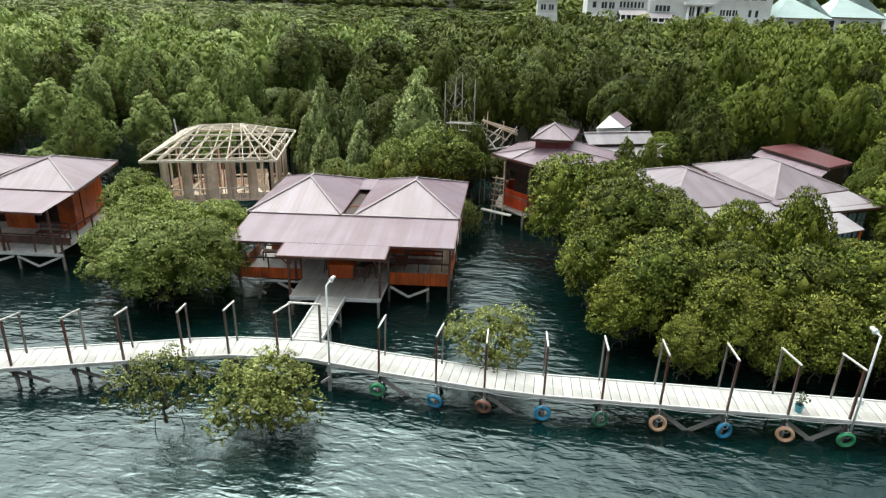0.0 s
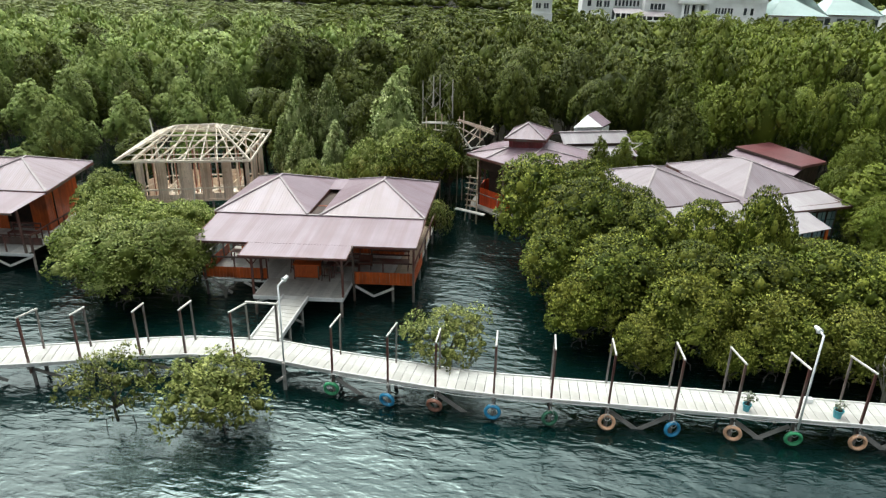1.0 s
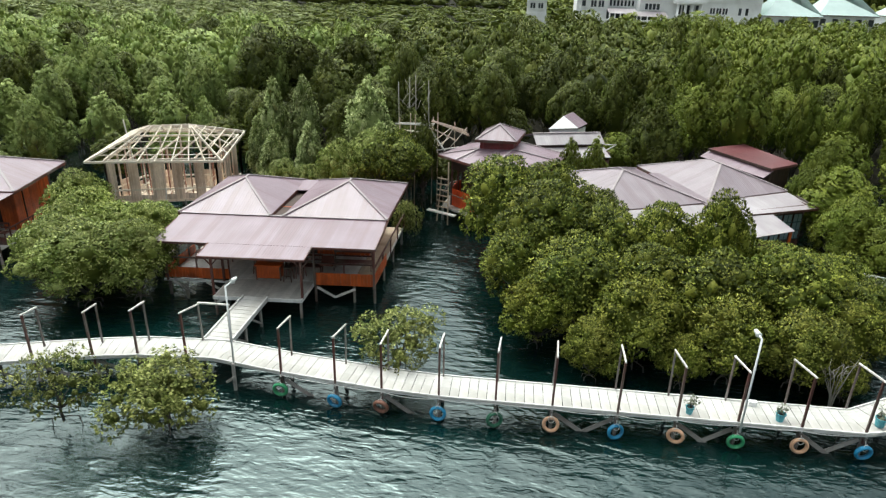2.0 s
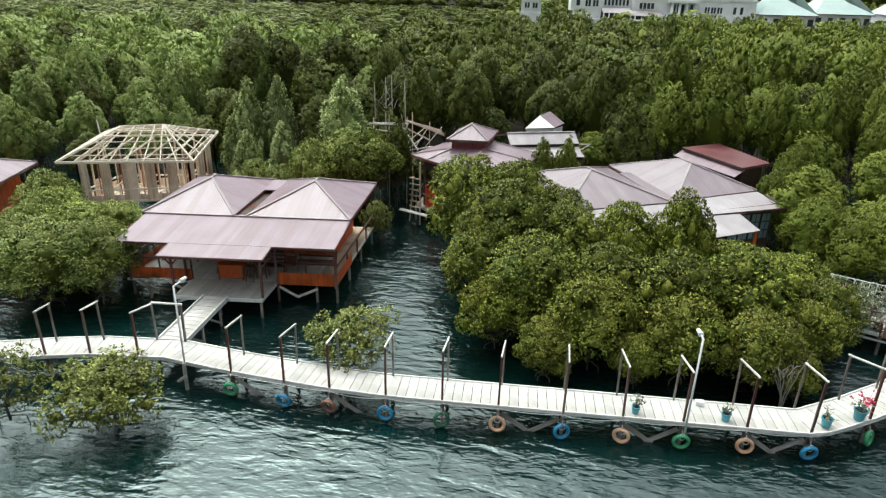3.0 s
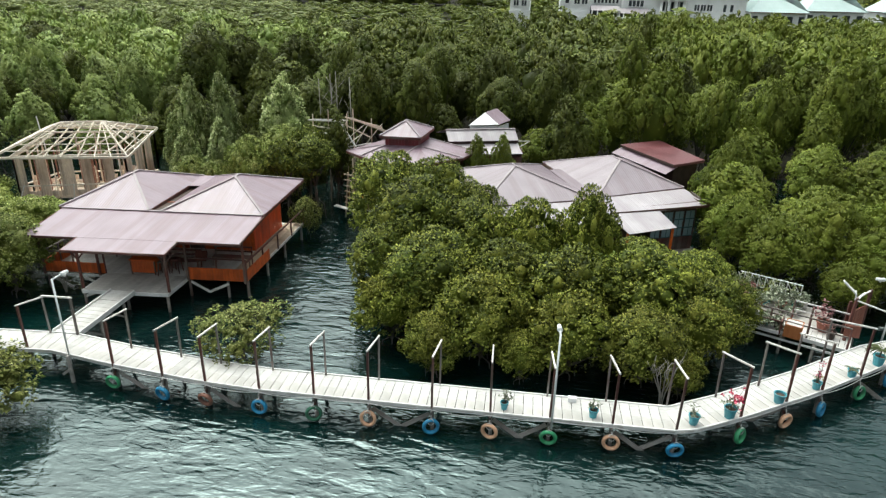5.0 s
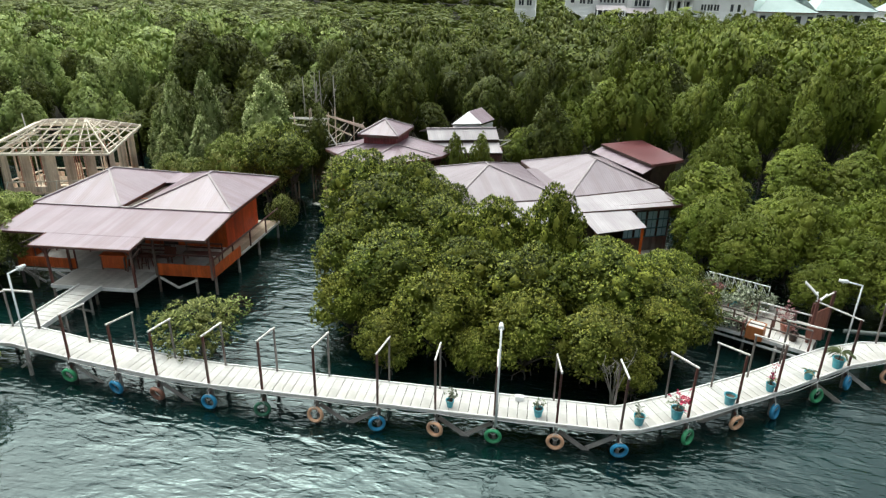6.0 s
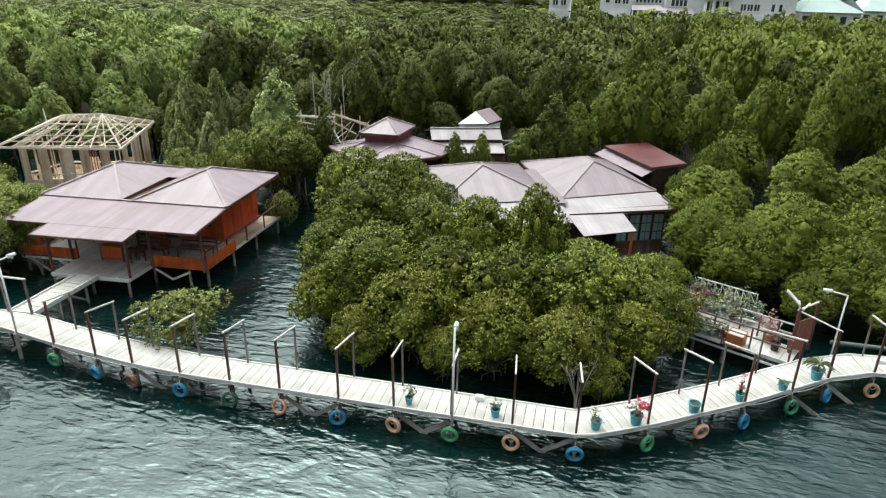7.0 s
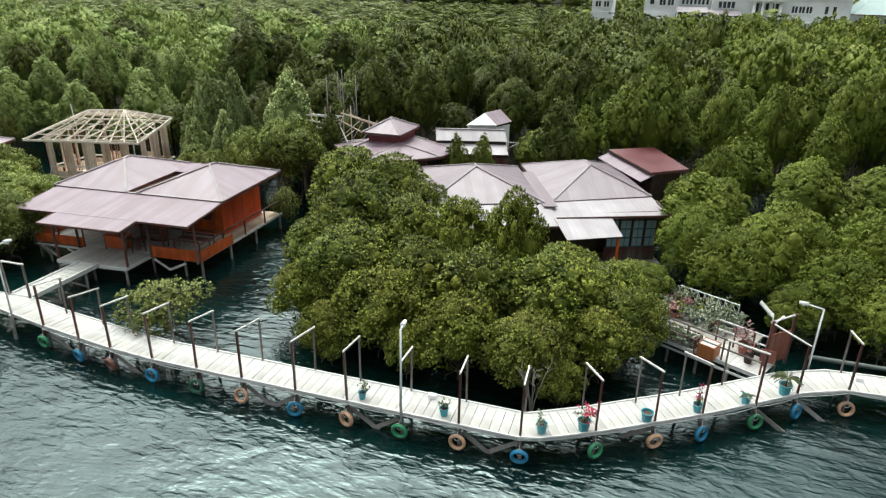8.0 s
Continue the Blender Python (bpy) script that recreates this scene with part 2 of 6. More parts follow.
M_LEAF_PALM = foliage("palm_frond", (0.10, 0.12, 0.05), (0.22, 0.25, 0.12), (0.36, 0.38, 0.22))
M_FLOWER = foliage("red_flower", (0.3, 0.02, 0.05), (0.5, 0.04, 0.1), (0.7, 0.15, 0.2))
M_TWIG = surface("pale_dry_twig", (0.20, 0.18, 0.15), (0.36, 0.335, 0.29), 0.85, 12, vary=0.15)
M_BARK = surface("mangrove_bark", (0.05, 0.042, 0.035), (0.14, 0.12, 0.10), 0.9, 10, (3, 3, 1), vary=0.3)


def water_material():
    m, n, l, b = material("sea_water")
    tc = n.new("ShaderNodeTexCoord")
    big = n.new("ShaderNodeTexNoise")
    big.inputs["Scale"].default_value, big.inputs["Detail"].default_value = 0.16, 4
    l.new(tc.outputs["Object"], big.inputs["Vector"])
    r = ramp(n, [(0.3, (0.0005, 0.0050, 0.0048)), (0.7, (0.0020, 0.0190, 0.0176))])
    l.new(big.outputs["Fac"], r.inputs["Fac"])
    l.new(r.outputs["Color"], b.inputs["Base Color"])
    b.inputs["Roughness"].default_value, b.inputs["IOR"].default_value = 0.10, 1.52
    b.inputs["Specular IOR Level"].default_value = 1.0
    b.inputs["Specular Tint"].default_value = (0.76, 0.96, 0.95, 1)
    # wind patches: calm and ruffled stretches
    patch = n.new("ShaderNodeTexNoise")
    patch.inputs["Scale"].default_value, patch.inputs["Detail"].default_value = 0.22, 2
    l.new(tc.outputs["Object"], patch.inputs["Vector"])
    pm = n.new("ShaderNodeMapRange")
    pm.inputs["From Min"].default_value, pm.inputs["From Max"].default_value = 0.35, 0.65
    pm.inputs["To Min"].default_value, pm.inputs["To Max"].default_value = 0.55, 1.0
    l.new(patch.outputs["Fac"], pm.inputs["Value"])
    h = None
    for sc, amp, st in ((0.4, 0.18, (0.6, 1.4, 1)), (1.15, 0.20, (0.6, 1.4, 1)), (3.0, 0.11, (0.6, 1.4, 1)), (8.0, 0.025, (0.7, 1.3, 1))):
        mp = n.new("ShaderNodeMapping")
        mp.inputs["Scale"].default_value = st
        mp.inputs["Rotation"].default_value = (0, 0, 0.22)
        l.new(tc.outputs["Object"], mp.inputs["Vector"])
        nz = n.new("ShaderNodeTexNoise")
        nz.inputs["Scale"].default_value, nz.inputs["Detail"].default_value, nz.inputs["Distortion"].default_value = sc, 2, 0.6
        l.new(mp.outputs["Vector"], nz.inputs["Vector"])
        mu = n.new("ShaderNodeMath")
        mu.operation = "MULTIPLY"
        mu.inputs[1].default_value = amp
        l.new(nz.outputs["Fac"], mu.inputs[0])
        if h:
            ad = n.new("ShaderNodeMath")
            l.new(h, ad.inputs[0])
            l.new(mu.outputs["Value"], ad.inputs[1])
            h = ad.outputs["Value"]
        else:
            h = mu.outputs["Value"]
    cal = n.new("ShaderNodeMath")
    cal.operation = "MULTIPLY"
    l.new(h, cal.inputs[0])
    l.new(pm.outputs["Result"], cal.inputs[1])
    bp = n.new("ShaderNodeBump")
    bp.inputs["Strength"].default_value, bp.inputs["Distance"].default_value = 1.0, 0.5
    l.new(cal.outputs["Value"], bp.inputs["Height"])
    l.new(bp.outputs["Normal"], b.inputs["Normal"])
    return m


M_WATER = water_material()
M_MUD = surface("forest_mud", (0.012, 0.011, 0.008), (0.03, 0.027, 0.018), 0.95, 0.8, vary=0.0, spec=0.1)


# ---------------------------------------------------------------- building blocks
def mesh_of(bm, name):
    me = bpy.data.meshes.new(name)
    bm.normal_update()
    bm.to_mesh(me)
    bm.free()
    return me


def part(name, bm, mat, parent=None, label=""):
    me = bm if isinstance(bm, bpy.types.Mesh) else mesh_of(bm, name)
    if mat and not me.materials:
        me.materials.append(mat)
    ob = new(name, me)
    if parent:
        ob.parent = parent
        ob.matrix_parent_inverse = parent.matrix_basis.inverted()
    return tagged(ob, label) if label else ob


def thing(name, at, label, category, group="", kind=""):
    e = new(name)
    e.location = at
    e.empty_display_size = 0.2
    return tagged(e, label, category, group, kind)


def beam(bm, a, b, w, h=None, up=(0, 0, 1), taper=1.0):
    """A bar from a to b, w across and h high."""
    a, b = Vector(a), Vector(b)
    h = h or w
    d = (b - a).normalized()
    s = d.cross(Vector(up))
    if s.length < 1e-3:
        s = d.cross(Vector((1, 0, 0)))
    s.normalize()
    t = s.cross(d)
    vs = []
    for p, k in ((a, 1.0), (b, taper)):
        for i, j in ((-1, -1), (1, -1), (1, 1), (-1, 1)):
            vs.append(bm.verts.new(p + s * (i * w / 2 * k) + t * (j * h / 2 * k)))
    for f in ((3, 2, 1, 0), (4, 5, 6, 7), (0, 1, 5, 4), (1, 2, 6, 5), (2, 3, 7, 6), (3, 0, 4, 7)):
        bm.faces.new([vs[i] for i in f])
    return bm


def bar(a, b, w, h=None, up=(0, 0, 1), taper=1.0):
    return beam(bmesh.new(), a, b, w, h, up, taper)


def block(x0, y0, z0, x1, y1, z1, shape=None):
    """An axis-aligned slab; shape maps each corner (x, y, z) to its place."""
    bm = bmesh.new()
    vs = [bm.verts.new(shape(x, y, z) if shape else (x, y, z)) for z in (z0, z1) for x, y in ((x0, y0), (x1, y0), (x1, y1), (x0, y1))]
    for f in ((3, 2, 1, 0), (4, 5, 6, 7), (0, 1, 5, 4), (1, 2, 6, 5), (2, 3, 7, 6), (3, 0, 4, 7)):
        bm.faces.new([vs[i] for i in f])
    return bm


def tube(bm, pts, r0, r1=None, sides=6):
    """A tapered round bar through the points."""
    pts = [Vector(p) for p in pts]
    r1 = r0 if r1 is None else r1
    rings = []
    for i, p in enumerate(pts):
        d = (pts[min(i + 1, len(pts) - 1)] - pts[max(i - 1, 0)]).normalized()
        s = d.cross(Vector((0, 0, 1)))
        if s.length < 0.05:
            s = d.cross(Vector((1, 0, 0)))
        s.normalize()
        t = s.cross(d)
        r = r0 + (r1 - r0) * i / max(1, len(pts) - 1)
        rings.append([bm.verts.new(p + s * (r * math.cos(a)) + t * (r * math.sin(a))) for a in (math.tau * k / sides for k in range(sides))])
    for A, B in zip(rings, rings[1:]):
        for k in range(sides):
            f = bm.faces.new((A[k], A[(k + 1) % sides], B[(k + 1) % sides], B[k]))
            f.smooth = True
    bm.faces.new(rings[0][::-1])
    bm.faces.new(rings[-1])
    return bm


def rod(pts, r0, r1=None, sides=6):
    return tube(bmesh.new(), pts, r0, r1, sides)


def roof_sheet(pts, down, pitch=0.25, thick=0.03, rib=0.003):
    """A ribbed metal sheet over a flat convex outline, one folded skin; the ribs run along down."""
    pts = [Vector(p) for p in pts]
    nrm = (pts[1] - pts[0]).cross(pts[2] - pts[0]).normalized()
    if nrm.z < 0:
        nrm = -nrm
    d = Vector(down)
    d = (d - nrm * d.dot(nrm)).normalized()
    u = d.cross(nrm).normalized()
    k = len(pts)
    us, vs, c = [p.dot(u) for p in pts], [p.dot(d) for p in pts], pts[0].dot(nrm)
    lo, hi = min(us), max(us)

    def span(x):
        x = min(max(x, lo + 1e-4), hi - 1e-4)
        cut = []
        for i in range(k):
            a, b = us[i], us[(i + 1) % k]
            if (a - x) * (b - x) <= 0 and abs(a - b) > 1e-6:
                cut.append(vs[i] + (x - a) / (b - a) * (vs[(i + 1) % k] - vs[i]))
        return min(cut), max(cut)
    cols = [(x, 0.0) for x in us]
    x = lo + pitch * 0.5
    while x < hi - 0.05:
        cols += [(x - 0.03, 0.0), (x - 0.013, rib), (x + 0.013, rib), (x + 0.03, 0.0)]
        x += pitch
    cols = sorted(cc for cc in cols if lo <= cc[0] <= hi)
    bm = bmesh.new()
    rows = []
    flat = {}
    last = None
    for x, e in cols:
        if last is not None and x - last < 0.004:
            continue
        last = x
        v0, v1 = span(x)
        if v1 - v0 < 0.02:
            v1 = v0 + 0.02
        rows.append([bm.verts.new(u * x + d * v + nrm * (c + z)) for v, z in ((v0, e), (v1, e), (v1, -thick), (v0, -thick))])
        for vert, v in zip(rows[-1], (v0, v1, v1, v0)):
            flat[vert] = (x, v)
    for A, B in zip(rows, rows[1:]):
        for j in range(4):
            bm.faces.new((A[j], A[(j + 1) % 4], B[(j + 1) % 4], B[j]))
    bm.faces.new(rows[0])
    bm.faces.new(rows[-1][::-1])
    bmesh.ops.recalc_face_normals(bm, faces=bm.faces)
    uv = bm.loops.layers.uv.new("UVMap")
    for f in bm.faces:
        for lp in f.loops:
            lp[uv].uv = flat[lp.vert]
    return bm


def cap(a, b, w=0.11):
    a, b = Vector(a), Vector(b)
    return bar(a + Vector((0, 0, 0.035)), b + Vector((0, 0, 0.035)), w, 0.03)


def planks(parent, name, a, b, z, width, mat, gap=0.012, board=0.14, thick=0.035, jitter=0.01, seed=1):
    """Boards laid across a straight run from a to b (plan points), each a piece of its own."""
    rng = random.Random(seed)
    a, b = Vector((*a, 0)), Vector((*b, 0))
    d = (b - a).normalized()
    s = Vector((-d.y, d.x, 0))
    n = max(1, round((b - a).length / (board + gap)))
    step = (b - a).length / n
    me = mesh_of(bar((0, -width / 2, 0), (0, width / 2, 0), step - gap, thick), name)
    me.materials.append(mat)
    for i in range(n):
        ob = new(name, me)
        p = a + d * (step * (i + 0.5)) + s * rng.uniform(-jitter, jitter)
        ob.parent = parent
        ob.matrix_parent_inverse = parent.matrix_basis.inverted()
        ob.matrix_basis = Matrix.Translation((p.x, p.y, z - thick / 2 + rng.uniform(-0.005, 0.004))) @ Matrix.Rotation(math.atan2(d.y, d.x) + rng.uniform(-0.008, 0.008), 4, "Z")


# ---------------------------------------------------------------- water and ground
def ground_sheet():
    bm = bmesh.new()
    ys = [-400, 0, 30, 44, 56, 80, 140, 300, 900, 2500]
    zs = [-3, -2.5, -1.2, -0.6, 0.12, 0.3, 0.8, 2, 4, 6]
    xs = [-2500, -300, -60, 0, 60, 300, 2500]
    g = [[bm.verts.new((x, y, z)) for x in xs] for y, z in zip(ys, zs)]
    for r0, r1 in zip(g, g[1:]):
        for i in range(len(xs) - 1):
            bm.faces.new((r0[i], r0[i + 1], r1[i + 1], r1[i]))
    return bm


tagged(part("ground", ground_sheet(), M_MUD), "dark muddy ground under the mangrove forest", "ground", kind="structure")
bm = bmesh.new()
bm.faces.new([bm.verts.new(p) for p in ((-400, -400, 0), (400, -400, 0), (400, 70, 0), (-400, 70, 0))])
tagged(part("water", bm, M_WATER), "rippled dark teal sea water with pale sky reflections", "water", kind="structure")


# ---------------------------------------------------------------- walkway
DECK = 1.0
NEAR = [(-30.0, 14.0), (-17.2, 17.43), (-14.9, 18.05), (-11.3, 19.15), (-9.8, 19.5), (-7.0, 19.72), (-4.27, 19.25), (-0.44, 18.78), (1.6, 18.66), (15.4, 18.78), (16.1, 18.98), (17.8, 19.92), (20.95, 21.95), (24.4, 24.45), (25.8, 25.12), (27.3, 25.25), (44.0, 25.2)]


def offset(line, k):
    out = []
    for i, p in enumerate(line):
        a, b = Vector(line[max(i - 1, 0)]), Vector(line[min(i + 1, len(line) - 1)])
        d = (b - a).normalized()
        out.append((p[0] - d.y * k, p[1] + d.x * k))
    return out


WIDE = 1.3
MID = offset(NEAR, WIDE / 2)
FAR = offset(NEAR, WIDE)
walkway = thing("walkway", (0, 19.4, 0), "pale weathered timber walkway on piles over the water", "walkway", kind="structure")
for i in range(len(MID) - 1):
    for name, line, inset in (("edge_board", NEAR, 0.03), ("edge_board", FAR, -0.03)):
        a, b = Vector(line[i]), Vector(line[i + 1])
        part(name, bar((*a, DECK - 0.05), (*b, DECK - 0.05), 0.05, 0.1), M_EDGE, walkway)
        part("kerb_rail", bar((*a, DECK + 0.02), (*b, DECK + 0.02), 0.05, 0.045), M_EDGE, walkway)
    part("joist", bar((*MID[i], DECK - 0.11), (*MID[i + 1], DECK - 0.11), 0.1, 0.14), M_PILE, walkway)
for i in range(len(MID) - 1):
    planks(walkway, "plank", MID[i], MID[i + 1], DECK, WIDE + 0.06, M_PLANK, board=0.3, gap=0.018, seed=i)
for i in range(1, len(MID) - 1):                                   # boards under the joints of the bends
    d = (Vector(MID[i + 1]) - Vector(MID[i - 1])).normalized() * 0.3
    n, f = Vector(NEAR[i]), Vector(FAR[i])
    bm = bmesh.new()
    lo = [bm.verts.new((*p, DECK - 0.06)) for p in (n - d, n + d, f + d, f - d)]
    hi = [bm.verts.new((*p, DECK - 0.03)) for p in (n - d, n + d, f + d, f - d)]
    bm.faces.new(hi)
    bm.faces.new(lo[::-1])
    for k in range(4):
        bm.faces.new((lo[k], lo[(k + 1) % 4], hi[(k + 1) % 4], hi[k]))
    part("joint_board", bm, M_PLANK, walkway)

# link to the main house
link = thing("link_walkway", (-7.4, 22.8, 0), "pale plank link from the walkway to the house", "walkway", kind="structure")
planks(link, "plank", (-7.38, 20.95), (-7.38, 24.85), DECK - 0.01, 1.12, M_PLANK, board=0.3, gap=0.025, seed=31)
for x in (-7.94, -6.82):
    part("edge_board", bar((x, 20.9, DECK - 0.07), (x, 24.8, DECK - 0.07), 0.05, 0.14), M_EDGE, link)
    part("kerb_rail", bar((x, 21.05, DECK + 0.035), (x, 24.8, DECK + 0.035), 0.06, 0.06), M_EDGE, link)
for x, y in ((-7.9, 22.4), (-6.86, 22.4), (-7.9, 24.0), (-6.86, 24.0)):
    part("support_post", rod(((x, y, -1.5), (x, y, DECK - 0.14)), 0.07, 0.06), M_PILE, link)
    part("brace", bar((x, y, 0.15), (x, y - 0.9, DECK - 0.2), 0.05, 0.09), M_PILE, link)

# arches: near post, rear post, a beam across; tyres hang below the near posts
ARCH = [(-16.95, 17.7), (-15.0, 18.15), (-13.35, 18.65), (-11.4, 19.25), (-9.85, 19.6), (-8.05, 19.8), (-4.2, 19.25), (-2.12, 18.95), (-0.43, 18.8), (1.58, 18.7), (3.52, 18.72), (5.42, 18.72), (7.57, 18.72), (9.52, 18.76), (11.45, 18.78), (13.45, 18.8), (15.45, 18.87), (17.68, 19.9), (19.47, 21.05), (20.97, 22.0), (22.75, 23.25), (24.2, 24.35), (26.0, 25.2), (28.0, 25.3), (30.2, 25.3)]
REAR = [(-17.0, 18.55), (-15.1, 19.1), (-13.5, 19.5), (-11.6, 20.15), (-9.95, 20.6), (-7.92, 20.9), (-4.2, 20.4), (-2.05, 20.15), (-0.42, 20.0), (1.6, 19.9), (3.56, 19.92), (5.48, 19.98), (7.65, 20.02), (9.46, 19.98), (11.37, 20.0), (13.35, 20.05), (15.35, 20.12), (17.13, 20.95), (18.82, 21.95), (20.25, 22.85), (21.7, 24.05), None, (25.98, 26.4), (28.0, 26.6), (30.2, 26.6)]
rng = random.Random(5)
for i, (p, q) in enumerate(zip(ARCH, REAR)):
    top = (2.93 if i > 8 else 2.76) + rng.uniform(-0.04, 0.04)
    back = top - 0.19
    a = thing("walkway_arch", (*p, DECK), "dark wooden post arch with pale crossbeam over the walkway", "arch", "arches over the walkway")
    j = [rng.uniform(-0.03, 0.03) for _ in range(4)]
    part("near_post", bar((p[0], p[1], 0.55), (p[0] + j[0], p[1] + j[1], top), 0.068, 0.068, up=(0, 1, 0)), M_POST, a)
    if q:
        part("rear_post", bar((q[0], q[1], DECK - 0.2), (q[0] + j[2], q[1] + j[3], back), 0.056, 0.056, up=(0, 1, 0)), M_POST_REAR, a)
        d = (Vector(q) - Vector(p)).normalized() * 0.08
        part("crossbeam", bar((p[0] + j[0] - d.x, p[1] + j[1] - d.y, top + 0.03), (q[0] + j[2] + d.x, q[1] + j[3] + d.y, back + 0.02), 0.05, 0.05), M_BEAM, a, "pale sawn crossbeam")
    pl = thing("trestle", (*p, 0), "wet timber trestle with slanting brace under the walkway", "trestle", "trestles under the walkway")
    r = q or (23.6, 25.4)
    part("support_post", rod(((p[0] + 0.05, p[1] + 0.12, -1.6), (p[0], p[1] + 0.1, DECK - 0.12)), 0.075, 0.065), M_PILE, pl)
    part("support_post", rod(((r[0], r[1] - 0.1, -1.6), (r[0], r[1] - 0.1, DECK - 0.12)), 0.075, 0.065), M_PILE, pl)
    part("cap_beam", bar((p[0], p[1] - 0.1, DECK - 0.2), (r[0], r[1] + 0.1, DECK - 0.2), 0.09, 0.1), M_PILE, pl)
    if i in (6, 8, 11, 12, 13, 14, 15, 16, 18, 20, 21):
        s = -1 if i in (12, 14, 16, 18) else 1
        part("brace", bar((p[0] + s * 1.15, p[1] + 0.15, -0.1), (p[0] + s * 0.1, p[1] + 0.1, DECK - 0.35), 0.05, 0.14), M_BRACE, pl)
    if i < 5:
        part("brace", bar((p[0] + 0.9, p[1] + 0.5, 0.1), (p[0], p[1] + 0.2, 0.6), 0.06, 0.1), M_BRACE, pl)


j = thing("junction_frame", (-6.8, 20.95, DECK), "dark post and pale beam framing the link walkway", "arch", "arches over the walkway")
part("rear_post", bar((-6.8, 20.95, DECK - 0.2), (-6.78, 20.93, 2.6), 0.075, 0.075, up=(0, 1, 0)), M_POST_REAR, j)
part("crossbeam", bar((-7.95, 20.9, 2.62), (-6.72, 20.94, 2.62), 0.075, 0.055), M_BEAM, j)


def torus(R, r, n=28, m=12):
    bm = bmesh.new()
    g = []
    for i in range(n):
        a = math.tau * i / n
        ring = []
        for j in range(m):
            b = math.tau * j / m
            w = r * (1 + 0.18 * math.cos(b) ** 4)                      # flattened tread
            ring.append(bm.verts.new(((R + w * math.cos(b)) * math.cos(a), 1.55 * r * math.sin(b), (R + w * math.cos(b)) * math.sin(a))))
        g.append(ring)
    for i in range(n):
        for j in range(m):
            f = bm.faces.new((g[i][j], g[i][(j + 1) % m], g[(i + 1) % n][(j + 1) % m], g[(i + 1) % n][j]))
            f.smooth = True
    bmesh.ops.recalc_face_normals(bm, faces=bm.faces)
    return bm


TYRES = [(6, "green"), (7, "blue"), (8, "brown"), (9, "blue"), (10, "deep"), (11, "orange"), (12, "blue"), (13, "orange"), (14, "green"), (15, "orange"), (16, "blue"), (17, "green"), (18, "orange"), (19, "blue"), (20, "green"), (21, "blue"), (22, "orange"), (23, "green"), (24, "orange")]
TYRE_WORD = {"blue": "bright blue painted", "green": "green painted", "orange": "pale orange painted", "brown": "brown painted", "deep": "dull green painted"}
tyre_mesh = {}
rng = random.Random(9)
for i, c in TYRES:
    x, y = ARCH[i]
    a, b = ARCH[i - 1], ARCH[min(i + 1, len(ARCH) - 1)]
    turn = math.atan2(b[1] - a[1], b[0] - a[0])
    zc = 0.36 + rng.uniform(-0.05, 0.05)
    px, py = x + math.sin(turn) * 0.14, y - math.cos(turn) * 0.14
    t = thing("tyre_fender", (px, py, zc), TYRE_WORD[c] + " old tyre hung by rope from the walkway", "tyre", "tyres along the walkway")
    if c not in tyre_mesh:
        tyre_mesh[c] = mesh_of(torus(0.235, 0.052), "tyre")
        tyre_mesh[c].materials.append(M_TYRE[c])
    t.rotation_euler = (radians(rng.uniform(4, 20)), radians(rng.uniform(0, 360)), turn + radians(rng.uniform(-18, 18)))
    ob = new("tyre", tyre_mesh[c])
    ob.parent = t
    part("rope", rod(((x, y - 0.02, DECK - 0.05), (px, py - 0.02, zc + 0.2)), 0.018, sides=5), M_ROPE, t)
    part("rope_loop", rod([(px + 0.1 * math.cos(k) * math.cos(turn), py + 0.1 * math.cos(k) * math.sin(turn) - 0.03, zc + 0.2 + 0.13 * math.sin(k)) for k in np.linspace(0, 6.0, 11)], 0.014, sides=4), M_ROPE, t)

# a pale cable slung along the near edge of the walkway
cable = thing("cable", (5, 18.6, DECK), "thin pale cable sagging along the walkway edge", "cable")
for i in range(6, len(ARCH) - 1):
    a, b = Vector(ARCH[i]), Vector(ARCH[i + 1])
    d = (b - a).normalized()
    o = Vector((d.y, -d.x)) * 0.09
    pts = []
    for k in range(7):
        p = a.lerp(b, k / 6) + o
        pts.append((p.x, p.y, DECK - 0.06 - 0.11 * (1 - (2 * k / 6 - 1) ** 2) * (0.6 + 0.4 * math.sin(i * 1.7))))
    part("cable_span", rod(pts, 0.014, sides=5), M_ROPE, cable)


# ---------------------------------------------------------------- houses on stilts
FLOOR = 0.95


def hip_roof(parent, corners, ridge, mat, place, pitch=0.25, caps=True, name="roof_sheet"):
    """Four corners (front left, front right, back right, back left) and the two ends of a short ridge, front and back."""
    fl, fr, br, bl = [Vector(place(*c)) for c in corners]
    r0, r1 = [Vector(place(*c)) for c in ridge]
    for pts, down in (((fl, fr, r0), (fl + fr) / 2 - r0), ((fr, br, r1, r0), (fr + br) / 2 - (r0 + r1) / 2), ((br, bl, r1), (br + bl) / 2 - r1), ((bl, fl, r0, r1), (bl + fl) / 2 - (r0 + r1) / 2)):
        part(name, roof_sheet(pts, down, pitch), mat, parent)
    if caps:
        for a, b in ((fl, r0), (fr, r0), (br, r1), (bl, r1), (r0, r1)):
            part("ridge_cap", cap(a, b), M_CAP, parent, "pale folded metal ridge cap")
    for a, b in ((fl, fr), (fr, br), (br, bl), (bl, fl)):
        part("fascia", bar(a - Vector((0, 0, 0.1)), b - Vector((0, 0, 0.1)), 0.03, 0.12), M_POST, parent)


